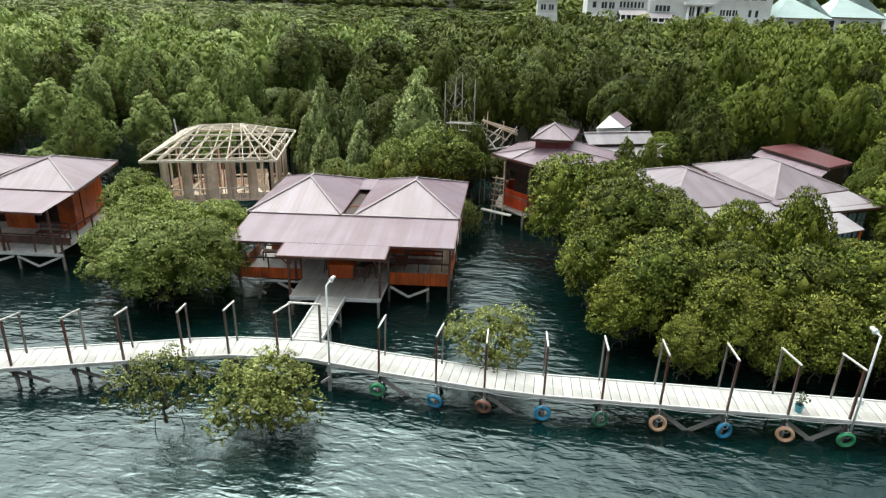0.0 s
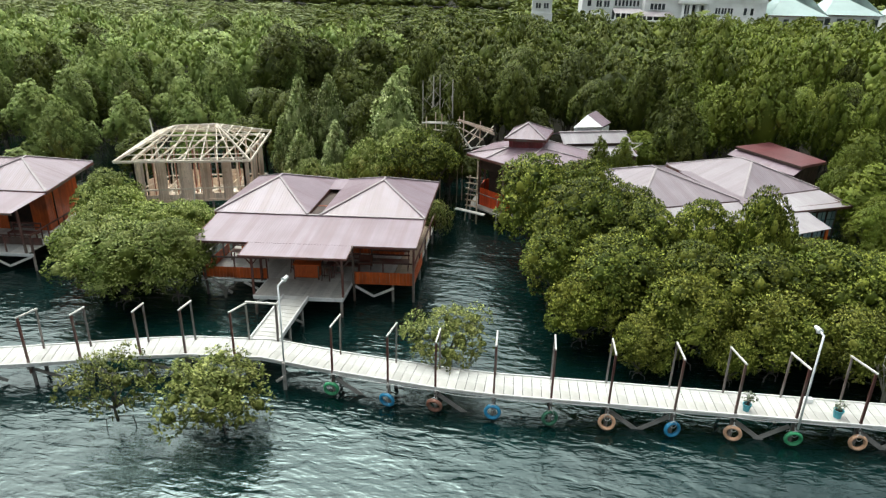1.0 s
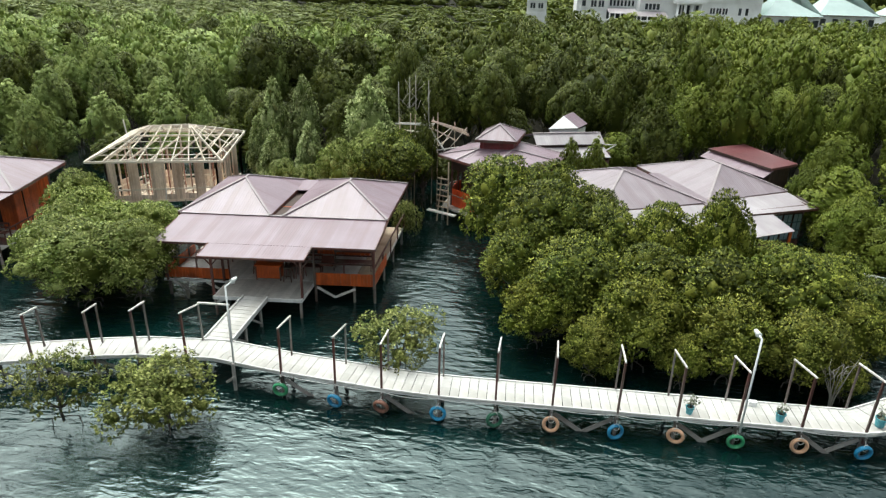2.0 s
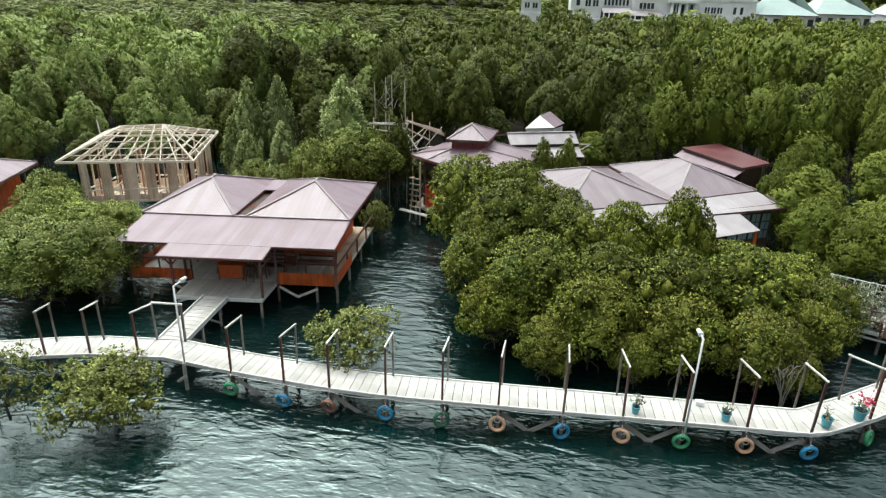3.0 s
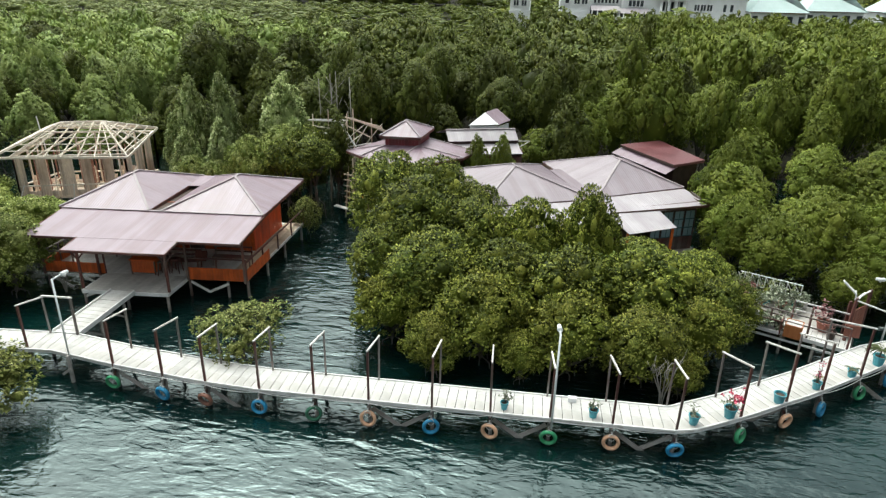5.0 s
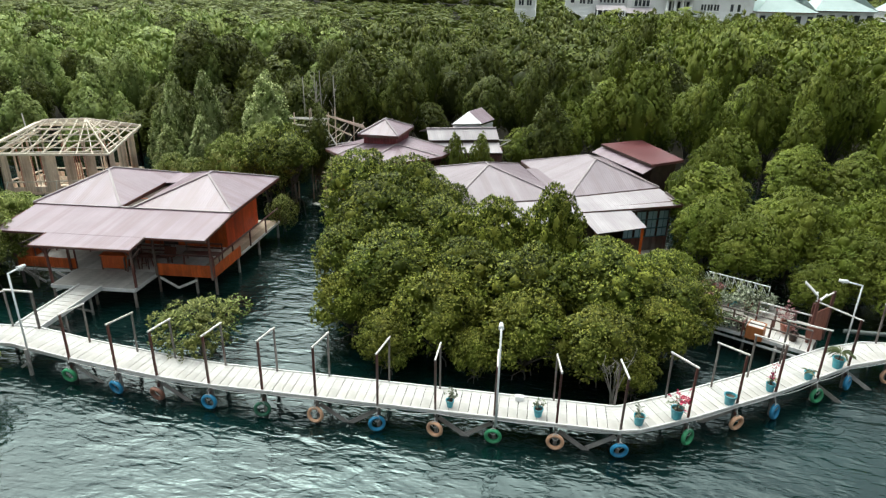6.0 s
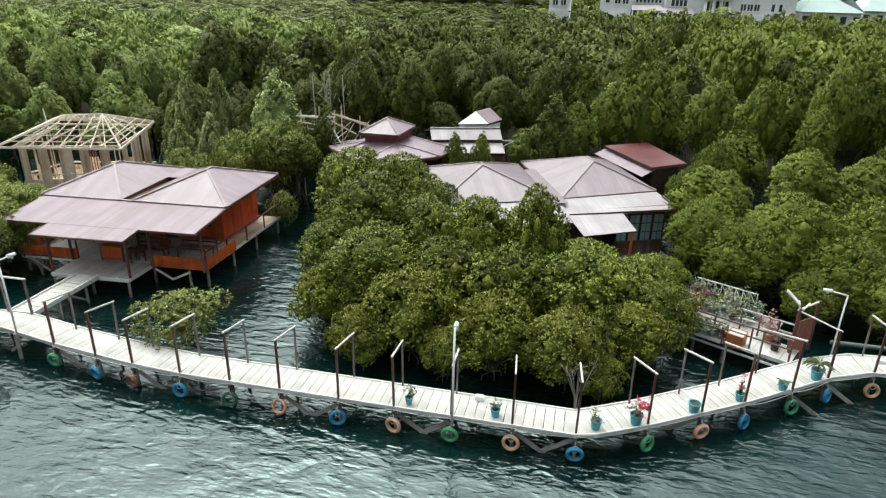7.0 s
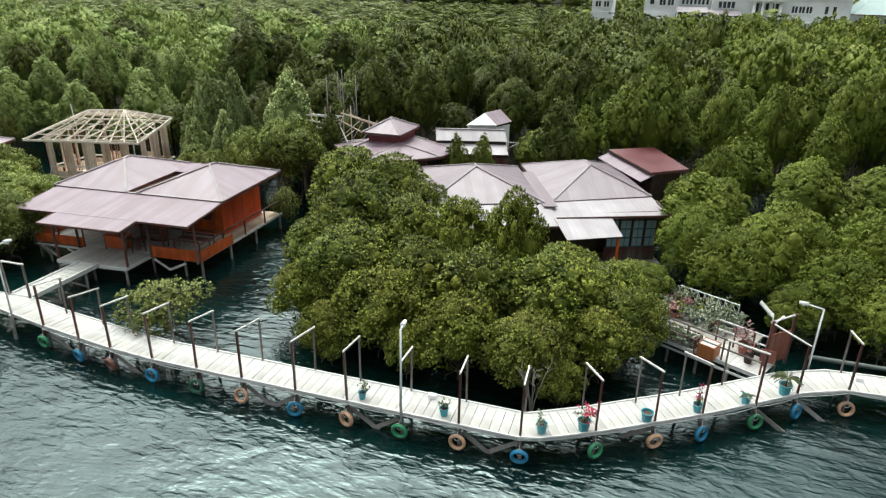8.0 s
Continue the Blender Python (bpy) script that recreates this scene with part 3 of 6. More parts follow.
def board_wall(parent, a, b, z0, z1, mat, board=0.16, name="wall_board", seed=3):
    """Upright boards side by side from plan point a to b."""
    a, b = Vector(a), Vector(b)
    n = max(1, round((b - a).length / board))
    w = (b - a).length / n
    d = (b - a).normalized()
    rng = random.Random(seed)
    for i in range(n):
        p = a + d * (w * (i + 0.5))
        o = rng.uniform(-0.006, 0.006)
        part(name, bar((p.x - d.y * o, p.y + d.x * o, z0), (p.x - d.y * o, p.y + d.x * o, z1 + rng.uniform(-0.004, 0.004)), w - 0.008, 0.035, up=(-d.y, d.x, 0)), mat, parent)


def rail(parent, a, b, z, h, mat=None, posts=3, w=0.06):
    a, b = Vector(a), Vector(b)
    mat = mat or M_POST
    part("handrail", bar((*a, z + h), (*b, z + h), w, w), mat, parent)
    for i in range(posts + 1):
        p = a.lerp(b, i / posts)
        part("rail_post", bar((*p, z), (*p, z + h), w, w, up=(0, 1, 0)), mat, parent)


def floor_boards(parent, x0, y0, x1, y1, z, place, mat, board=0.16, seed=1):
    """Boards that run along y, with open joints."""
    rng = random.Random(seed)
    n = max(1, round((x1 - x0) / board))
    w = (x1 - x0) / n
    for i in range(n):
        x = x0 + w * (i + 0.5)
        dz = rng.uniform(-0.004, 0.004)
        part("floor_board", bar(place(x, y0, z - 0.02 + dz), place(x, y1, z - 0.02 + dz), w - 0.012, 0.04), mat, parent)


def stilts(parent, pts, z, r=0.075, mat=None, lean=0.0):
    for x, y in pts:
        part("stilt", rod(((x + lean, y, -1.5), (x, y, z)), r, r * 0.85), mat or M_PILE, parent)


def skewed(x, y, z=0.0):
    """The main house stands a little out of square."""
    return (x, y + 0.078 * (x + 7.2), z)


def main_house():
    P = skewed
    h = thing("stilt_house", (-7.2, 28.0, 0), "orange wooden stilt house with twin faded maroon metal roofs and veranda", "house")
    hip_roof(h, [(-12.3, 28.42, 3.55), (-7.85, 28.42, 3.55), (-7.85, 34.1, 3.68), (-12.3, 34.1, 3.68)], [(-10.05, 31.15, 4.57), (-10.05, 31.6, 4.58)], M_ROOF, P)
    hip_roof(h, [(-7.25, 28.42, 3.53), (-2.25, 28.42, 3.53), (-2.25, 34.1, 3.68), (-7.25, 34.1, 3.68)], [(-4.72, 31.15, 4.57), (-4.72, 31.6, 4.58)], M_ROOF, P)
    part("valley_sheet", roof_sheet([P(-7.95, 32.3, 3.64), P(-7.05, 32.3, 3.64), P(-7.05, 34.0, 3.72), P(-7.95, 34.0, 3.72)], (0, -1, 0)), M_ROOF, h)
    # slab added in the roof gap, the gap's shade put into its colour
    part("valley_gutter", block(-8.0, 28.5, 3.36, -7.1, 34.0, 3.42, P), M_DARK, h, "dark slab that stands for the shade between the two roofs")
    # veranda roof and the canopy over the entrance
    part("veranda_roof", roof_sheet([P(-12.15, 25.64, 3.145), P(-2.2, 25.64, 3.145), P(-2.2, 28.5, 3.5), P(-12.15, 28.5, 3.5)], (0, -1, -0.1)), M_ROOF, h)
    part("canopy_roof", roof_sheet([P(-9.66, 24.48, 2.995), P(-5.0, 24.48, 2.995), P(-5.0, 25.74, 3.15), P(-9.66, 25.74, 3.15)], (0, -1, -0.1)), M_ROOF, h)
    for a, b in (((-12.15, 25.66, 3.09), (-9.66, 25.66, 3.09)), ((-9.66, 24.5, 2.95), (-5.0, 24.5, 2.95)), ((-5.0, 25.66, 3.09), (-2.2, 25.66, 3.09)), ((-9.64, 24.5, 2.95), (-9.64, 25.66, 3.12)), ((-5.02, 24.5, 2.95), (-5.02, 25.66, 3.12)), ((-2.22, 25.66, 3.14), (-2.22, 28.5, 3.44)), ((-12.13, 25.66, 3.14), (-12.13, 28.5, 3.44))):
        part("fascia", bar(P(*a), P(*b), 0.04, 0.1), M_POST, h)
    part("ridge_flashing", cap(P(-12.2, 28.44, 3.5), P(-2.25, 28.44, 3.5), 0.12), M_CAP, h)
    for i in range(9):
        x = -11.9 + i * 1.2
        part("rafter", bar(P(x, 25.0 if -9.5 < x < -5.1 else 25.75, 2.98 if -9.5 < x < -5.1 else 3.1), P(x, 28.4, 3.4), 0.05, 0.1), M_DARK, h)
    # floors
    floor_boards(h, -12.35, 26.7, -3.6, 34.4, FLOOR, P, M_PLANK, 0.2, 2)
    floor_boards(h, -3.58, 26.7, -2.6, 34.4, FLOOR, P, M_DECK_TAN, 0.2, 3)
    floor_boards(h, -9.25, 24.85, -5.35, 26.7, FLOOR, P, M_DECK_GREY, 0.2, 4)
    part("edge_board", bar(P(-9.25, 24.83, FLOOR - 0.08), P(-5.35, 24.83, FLOOR - 0.08), 0.05, 0.16), M_EDGE, h)
    part("edge_board", bar(P(-9.27, 24.83, FLOOR - 0.08), P(-9.27, 26.6, FLOOR - 0.08), 0.05, 0.16), M_EDGE, h)
    part("edge_board", bar(P(-5.33, 24.83, FLOOR - 0.08), P(-5.33, 26.6, FLOOR - 0.08), 0.05, 0.16), M_EDGE, h)
    part("edge_board", bar(P(-2.58, 26.7, FLOOR - 0.07), P(-2.58, 34.5, FLOOR - 0.07), 0.05, 0.14), M_BEAM, h)
    part("edge_board", bar(P(-12.4, 26.6, FLOOR - 0.13), P(-9.2, 26.6, FLOOR - 0.13), 0.06, 0.1), M_EDGE, h)
    # solid balustrades of upright orange boards, with a rail above
    def pl(x, y):
        return P(x, y)[:2]
    board_wall(h, pl(-12.3, 26.62), pl(-9.3, 26.62), FLOOR, FLOOR + 0.52, M_ORANGE, seed=1)
    board_wall(h, pl(-5.3, 26.55), pl(-2.5, 26.55), FLOOR - 0.06, FLOOR + 0.55, M_ORANGE, seed=2)
    board_wall(h, pl(-2.48, 26.6), pl(-2.48, 29.3), FLOOR - 0.06, FLOOR + 0.5, M_ORANGE, seed=4)
    board_wall(h, pl(-12.32, 26.7), pl(-12.32, 29.6), FLOOR, FLOOR + 0.5, M_ORANGE, seed=4)
    rail(h, pl(-12.3, 26.65), pl(-9.3, 26.65), FLOOR, 1.0, posts=2)
    rail(h, pl(-5.3, 26.6), pl(-2.5, 26.6), FLOOR, 1.0, posts=2)
    rail(h, pl(-2.5, 26.6), pl(-2.5, 34.4), FLOOR, 0.85, M_POST, posts=4, w=0.065)
    rail(h, pl(-12.3, 26.7), pl(-12.3, 30.0), FLOOR, 0.95, M_POST_REAR, posts=3)
    # posts of the veranda
    for x, y, zt in ((-9.3, 25.0, 3.0), (-5.35, 25.0, 3.0), (-12.1, 26.4, 3.2), (-9.5, 26.5, 3.2), (-5.25, 26.5, 3.2), (-2.45, 26.3, 3.2), (-7.2, 28.3, 3.4)):
        part("veranda_post", bar(P(x, y, FLOOR - 0.05), P(x, y, zt), 0.09, 0.09, up=(0, 1, 0)), M_POST, h)
    for x in (-9.3, -5.35):
        for s in (-1, 1):
            part("knee_brace", bar(P(x, 25.0, 2.35), P(x + s * 0.45, 25.0, 2.88), 0.05, 0.05), M_POST, h)
    # rooms behind the veranda
    board_wall(h, pl(-3.55, 30.1), pl(-3.55, 33.8), FLOOR, 3.56, M_RED, 0.22, seed=7)
    board_wall(h, pl(-11.9, 33.8), pl(-3.55, 33.8), FLOOR, 3.5, M_ORANGE, 0.3, seed=8)
    board_wall(h, pl(-11.9, 30.1), pl(-11.9, 33.8), FLOOR, 3.5, M_ORANGE, 0.22, seed=9)
    for a, b, z0, z1 in ((-11.9, -10.9, FLOOR, 3.45), (-9.6, -8.9, FLOOR, 3.45), (-8.0, -7.0, FLOOR, 3.45), (-6.2, -5.4, FLOOR, 3.45), (-4.2, -3.55, FLOOR, 3.45), (-10.9, -9.6, FLOOR, 1.75), (-5.4, -4.2, FLOOR, 1.75), (-10.9, -9.6, 3.0, 3.45), (-8.9, -8.0, 3.0, 3.45), (-7.0, -6.2, 3.0, 3.45), (-5.4, -4.2, 3.0, 3.45)):
        board_wall(h, pl(a, 30.1), pl(b, 30.1), z0, z1, M_ORANGE, 0.2, seed=int(a * 10) % 97)
    # dark panels behind the slats, room shade put into their colour
    for x0, x1 in ((-10.9, -9.6), (-5.4, -4.2)):
        w = part("window", block(x0, 30.13, 1.75, x1, 30.15, 3.0, P), M_DARK, h, "slatted window opening with a dark panel for the shade inside")
        for k in range(4):
            part("slat", bar(P(x0, 30.09, 1.9 + k * 0.3), P(x1, 30.09, 1.9 + k * 0.3), 0.03, 0.06), M_POST, w)
    # dark panels fill the doorways in place of the shade within
    for x0, x1 in ((-8.9, -8.0), (-7.0, -6.2)):
        part("door", block(x0, 30.14, FLOOR, x1, 30.18, 3.0, P), M_DARK, h, "dark panel that stands for the shade in an open doorway")
    # stilts and braces
    stilts(h, [P(x, y)[:2] for x, y in ((-9.2, 24.9), (-5.4, 24.9), (-7.3, 24.95), (-12.2, 26.7), (-9.3, 26.65), (-5.25, 26.6), (-3.45, 26.65), (-2.5, 26.65), (-2.6, 29.2), (-2.6, 31.6), (-2.6, 34.2), (-12.2, 30), (-12.2, 34), (-9.3, 30), (-6, 30), (-9.3, 34), (-6, 34))], FLOOR - 0.05, mat=M_POST_REAR)
    for a, b in (((-5.2, 26.6, 0.75), (-4.35, 26.6, 0.25)), ((-4.35, 26.6, 0.25), (-3.4, 26.6, 0.7)), ((-9.2, 24.9, 0.6), (-8.6, 24.9, 0.85)), ((-12.0, 26.6, 0.75), (-11.0, 26.6, 0.15)), ((-10.4, 26.6, 0.75), (-9.4, 26.6, 0.2))):
        part("brace", bar(P(*a), P(*b), 0.05, 0.11), M_BEAM, h)
    return h


main_house()


def table(x, y, z, turn, label, mat=None):
    t = thing("counter_table", (x, y, z), label, "table", "veranda furniture")
    m = Matrix.Translation((x, y, z)) @ Matrix.Rotation(turn, 4, "Z")
    for name, bm in (("tabletop", block(-0.62, -0.34, 0.72, 0.62, 0.34, 0.76)), ("front_panel", block(-0.56, -0.3, 0.1, 0.56, -0.27, 0.7)), ("side_panel", block(-0.58, -0.3, 0.1, -0.55, 0.3, 0.7)), ("side_panel", block(0.55, -0.3, 0.1, 0.58, 0.3, 0.7))):
        bm.transform(m)
        part(name, bm, mat or M_ORANGE, t)
    for dx, dy in ((-0.56, -0.28), (0.56, -0.28), (-0.56, 0.28), (0.56, 0.28)):
        b = bar((dx, dy, 0), (dx, dy, 0.72), 0.06, 0.06, up=(0, 1, 0))
        b.transform(m)
        part("leg", b, M_POST, t)
    return t


def bench(x, y, z, turn, length=1.6):
    t = thing("bench", (x, y, z), "dark red wooden bench with a slatted back on the veranda", "bench", "veranda furniture")
    m = Matrix.Translation((x, y, z)) @ Matrix.Rotation(turn, 4, "Z")
    L = length / 2
    items = [("seat", block(-L, -0.22, 0.42, L, 0.2, 0.46)), ("back_rail", bar((-L, 0.24, 0.86), (L, 0.24, 0.86), 0.05, 0.08)), ("back_rail", bar((-L, 0.23, 0.64), (L, 0.23, 0.64), 0.03, 0.08))]
    for dx in (-L + 0.05, L - 0.05):
        items += [("leg", bar((dx, -0.18, 0), (dx, -0.18, 0.42), 0.05, 0.05, up=(0, 1, 0))), ("back_post", bar((dx, 0.22, 0), (dx, 0.26, 0.9), 0.05, 0.05, up=(0, 1, 0)))]
    for name, b in items:
        b.transform(m)
        part(name, b, M_POST, t)


table(-7.5, 26.95, FLOOR, 0.08, "orange varnished wooden counter under the veranda roof")
bench(-6.0, 27.7, FLOOR, 0.1)
bench(-3.9, 28.5, FLOOR, 0.08, 1.9)
bench(-10.9, 28.5, FLOOR, 0.08, 1.9)


def stool(x, y, z, mat):
    t = thing("stool", (x, y, z), "dark wooden bar stool beside the counter", "stool", "veranda furniture")
    part("seat", block(x - 0.17, y - 0.17, z + 0.66, x + 0.17, y + 0.17, z + 0.71), mat, t)
    for dx, dy in ((-1, -1), (1, -1), (1, 1), (-1, 1)):
        part("leg", bar((x + dx * 0.19, y + dy * 0.19, z), (x + dx * 0.13, y + dy * 0.13, z + 0.66), 0.04, 0.04, up=(0, 1, 0)), mat, t)
    part("foot_rail", bar((x - 0.17, y - 0.17, z + 0.28), (x + 0.17, y - 0.17, z + 0.28), 0.03, 0.03), mat, t)


for x, y in ((-6.55, 26.75), (-6.1, 27.15), (-8.25, 27.5)):
    stool(x, y + 0.078 * (x + 7.2), FLOOR, M_POST)


def hanging_chair(x, y, z):
    t = thing("hanging_chair", (x, y, z), "dark red woven hanging chair slung from the veranda rafters", "chair", "veranda furniture")
    bm = bmesh.new()
    rows = []
    for i in range(7):                                             # a slung seat that curls up at the back
        a = -1.1 + 2.2 * i / 6
        rows.append([bm.verts.new((x + 0.3 * k, y + 0.26 * math.sin(a), z + 0.3 * (1 - math.cos(a)) + (0.25 if i > 4 else 0) * (i - 4) / 2)) for k in (-1, 0, 1)])
    for A, B in zip(rows, rows[1:]):
        for k in range(2):
            bm.faces.new((A[k], A[k + 1], B[k + 1], B[k]))
    bmesh.ops.solidify(bm, geom=bm.faces[:], thickness=0.03)
    part("seat", bm, M_GATE, t)
    for dx in (-0.3, 0.3):
        for dy in (-0.22, 0.24):
            part("rope", rod(((x + dx, y + dy, z + 0.2), (x + dx * 0.4, y, 3.2)), 0.014, sides=5), M_POST, t)


hanging_chair(-4.75, 27.0, 1.75)


def side_house():
    """The neighbouring house of the same make."""
    def P(x, y, z=0.0):
        return (x - 19.65, y + 0.55 + 0.05 * (x + 7.2), z)
    h = thing("stilt_house", (-26.8, 28.4, 0), "orange wooden stilt house with pale maroon metal roof beside the mangroves", "house")
    hip_roof(h, [(-7.25, 28.42, 3.58), (-2.15, 28.42, 3.58), (-3.1, 33.9, 3.72), (-7.9, 33.9, 3.72)], [(-5.1, 31.0, 4.56), (-5.15, 31.4, 4.57)], M_ROOF, P)
    hip_roof(h, [(-12.6, 28.42, 3.58), (-7.7, 28.42, 3.58), (-7.7, 33.9, 3.72), (-12.6, 33.9, 3.72)], [(-10.1, 31.0, 4.56), (-10.1, 31.4, 4.57)], M_ROOF, P)
    part("veranda_roof", roof_sheet([P(-12.6, 26.1, 3.2), P(-2.35, 26.1, 3.2), P(-2.15, 28.5, 3.52), P(-12.6, 28.5, 3.52)], (0, -1, -0.1)), M_ROOF, h)
    part("fascia", bar(P(-12.6, 26.1, 3.14), P(-2.35, 26.1, 3.14), 0.04, 0.1), M_POST, h)
    floor_boards(h, -12.5, 26.5, -2.3, 34.0, FLOOR, P, M_PLANK, 0.25, 6)
    part("edge_board", bar(P(-12.5, 26.48, FLOOR - 0.08), P(-2.0, 26.48, FLOOR - 0.08), 0.05, 0.16), M_EDGE, h)
    def pl(x, y):
        return P(x, y)[:2]
    board_wall(h, pl(-3.3, 29.7), pl(-4.1, 33.5), FLOOR, 3.56, M_ORANGE, 0.22, seed=7)
    board_wall(h, pl(-12, 33.5), pl(-4.1, 33.5), FLOOR, 3.5, M_ORANGE, 0.4, seed=8)
    for a, b in ((-12, -10.5), (-9.2, -8.2), (-7.2, -5.6), (-4.2, -3.3)):
        board_wall(h, pl(a, 29.7), pl(b, 29.7), FLOOR, 3.45, M_ORANGE, 0.22, seed=3)
    # dark panel added behind the openings, standing for the room's shade
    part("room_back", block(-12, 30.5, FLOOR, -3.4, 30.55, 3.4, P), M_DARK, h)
    rail(h, pl(-7.5, 26.6), pl(-2.1, 26.6), FLOOR, 0.9, posts=4)
    rail(h, pl(-2.05, 26.6), pl(-2.7, 33.9), FLOOR, 0.95, posts=5)
    board_wall(h, pl(-7.4, 27.6), pl(-2.3, 27.6), FLOOR, FLOOR + 0.4, M_POST, 0.2, seed=5)
    for x in (-2.4, -5.0, -7.6):
        part("veranda_post", bar(P(x, 26.55, FLOOR), P(x, 26.5, 3.2), 0.1, 0.1, up=(0, 1, 0)), M_POST, h)
    stilts(h, [pl(x, y) for x, y in ((-2.1, 26.6), (-4.4, 26.6), (-6.8, 26.6), (-9, 26.6), (-2.1, 30), (-2.1, 34), (-6, 30), (-9, 30), (-12, 30))], FLOOR - 0.05, mat=M_POST_REAR)
    for a, b in (((-2.2, 26.55, 0.75), (-3.4, 26.55, 0.2)), ((-3.4, 26.55, 0.2), (-4.4, 26.55, 0.7)), ((-4.6, 26.55, 0.7), (-6.0, 26.55, 0.2))):
        part("brace", bar(P(*a), P(*b), 0.05, 0.11), M_BEAM, h)
    bench(*pl(-3.6, 28.2), FLOOR, 0.05)


side_house()


def frame_house():
    """Unfinished: bare rafters and purlins over half-boarded walls."""
    h = thing("unfinished_house", (-17.4, 36.5, 0), "unfinished raw timber stilt house with bare roof frame", "house")
    fl, fr, br, bl = Vector((-20.9, 33.75, 4.0)), Vector((-13.68, 36.0, 3.9)), Vector((-13.6, 39.4, 4.98)), Vector((-20.3, 38.0, 4.95))
    rl, rr = Vector((-18.95, 37.6, 5.4)), Vector((-16.75, 38.45, 5.43))
    def bm_(n, a, b, w=0.05, hh=0.07):
        part(n, bar(a, b, w, hh), M_TIMBER, h)
    for a, b in ((fl, fr), (fr, br), (br, bl), (bl, fl), (rl, rr)):
        bm_("eave_beam", a, b, 0.07, 0.13)
    for a, b in ((fl, rl), (fr, rr), (br, rr), (bl, rl)):
        bm_("hip_rafter", a, b, 0.07, 0.13)
    for i in range(1, 8):                                          # rafters of the front slope
        a = fl.lerp(fr, i / 8)
        b = rl.lerp(rr, min(1, max(0, (i / 8 - 0.22) / 0.5)))
        bm_("rafter", a, b)
    for i in range(1, 7):
        a = bl.lerp(br, i / 7)
        b = rl.lerp(rr, min(1, max(0, (i / 7 - 0.1) / 0.6)))
        bm_("rafter", a, b)
    for i in range(1, 4):
        bm_("rafter", fr.lerp(br, i / 4), rr)
        bm_("rafter", fl.lerp(bl, i / 4), rl)
    for k in (0.16, 0.34, 0.52, 0.70, 0.87):                       # purlins
        for a, b, c, d in ((fl, rl, fr, rr), (fr, rr, br, rr), (bl, rl, br, rr), (fl, rl, bl, rl)):
            bm_("purlin", a.lerp(b, k) + Vector((0, 0, 0.06)), c.lerp(d, k) + Vector((0, 0, 0.06)), 0.045, 0.045)
    wa, wb, wc, wd = [Vector(p) for p in ((-20.4, 34.85, 0), (-14.55, 36.95, 0), (-14.3, 40.0, 0), (-20.1, 38.3, 0))]
    z0 = 1.25
    for a, b, zt0, zt1, seed in ((wa, wb, 3.85, 3.8, 3), (wb, wc, 3.85, 4.6, 4), (wd, wc, 4.6, 4.6, 5), (wa, wd, 3.9, 4.7, 6)):
        n = 5 if seed in (3, 5) else 3
        part("wall_plate", bar((a.x, a.y, zt0), (b.x, b.y, zt1), 0.09, 0.1), M_TIMBER, h)
        part("mid_rail", bar((a.x, a.y, z0 + 0.75), (b.x, b.y, z0 + 0.75), 0.07, 0.09), M_TIMBER, h)
        part("sill_beam", bar((a.x, a.y, z0), (b.x, b.y, z0), 0.1, 0.14), M_TIMBER_WALL, h)
        for i in range(n + 1):
            p = a.lerp(b, i / n)
            part("stud", bar((p.x, p.y, z0), (p.x, p.y, zt0 + (zt1 - zt0) * i / n), 0.09, 0.09, up=(0, 1, 0)), M_TIMBER_WALL, h)
        for i in range(n):
            p, q = a.lerp(b, i / n), a.lerp(b, (i + 1) / n)
            k = zt0 + (zt1 - zt0) * (i + 0.5) / n
            if seed == 3:
                m0, m1 = p.lerp(q, 0.0), p.lerp(q, 0.6 if i == 2 else 0.42)        # boarded strips between the openings
                board_wall(h, m0[:2], m1[:2], z0, k, M_TIMBER_WALL, 0.15, seed=i)
                board_wall(h, m1[:2], q[:2], z0, z0 + 0.42, M_TIMBER_WALL, 0.17, seed=20 + i)
                if i in (1, 4):
                    part("stud", bar((*p.lerp(q, 0.7)[:2], z0), (*p.lerp(q, 0.7)[:2], k), 0.05, 0.05, up=(0, 1, 0)), M_TIMBER, h)
            elif seed in (5, 6):
                board_wall(h, p[:2], p.lerp(q, 0.8)[:2], z0, z0 + (1.1 if i % 2 else 0.55), M_TIMBER_WALL, 0.18, seed=30 + i)
            elif seed == 4:
                board_wall(h, p.lerp(q, 0.1)[:2], p.lerp(q, 0.55)[:2], z0, k, M_TIMBER_WALL, 0.16, seed=i)
    fx = [wa, wb, wc, wd]
    part("floor", mesh_from_ring([(p.x, p.y, z0 - 0.03) for p in fx], 0.06), M_TIMBER, h)
    for i in range(6):
        p, q = wa.lerp(wb, i / 5), wd.lerp(wc, i / 5)
        part("tie_beam", bar((p.x, p.y, 3.8), (q.x, q.y, 4.5), 0.06, 0.09), M_TIMBER, h)
        part("inner_post", bar((*p.lerp(q, 0.55)[:2], z0), (*p.lerp(q, 0.55)[:2], 4.3), 0.07, 0.07, up=(0, 1, 0)), M_TIMBER_WALL, h)
    rng = random.Random(15)
    for i in range(16):                                            # loose boards and thin reddish studs inside
        u, v = 0.07 + 0.056 * i, rng.uniform(0.12, 0.75)
        p = wa.lerp(wb, u).lerp(wd.lerp(wc, u), v)
        q = wa.lerp(wb, min(0.97, u + rng.uniform(-0.05, 0.3))).lerp(wd.lerp(wc, u), min(0.92, v + rng.uniform(-0.2, 0.35)))
        part("loose_board", bar((p.x, p.y, z0 + 0.06 + 0.03 * i), (q.x, q.y, z0 + 0.25 + rng.uniform(0, 1.1)), rng.choice((0.06, 0.12, 0.22)), 0.035), M_TIMBER, h)
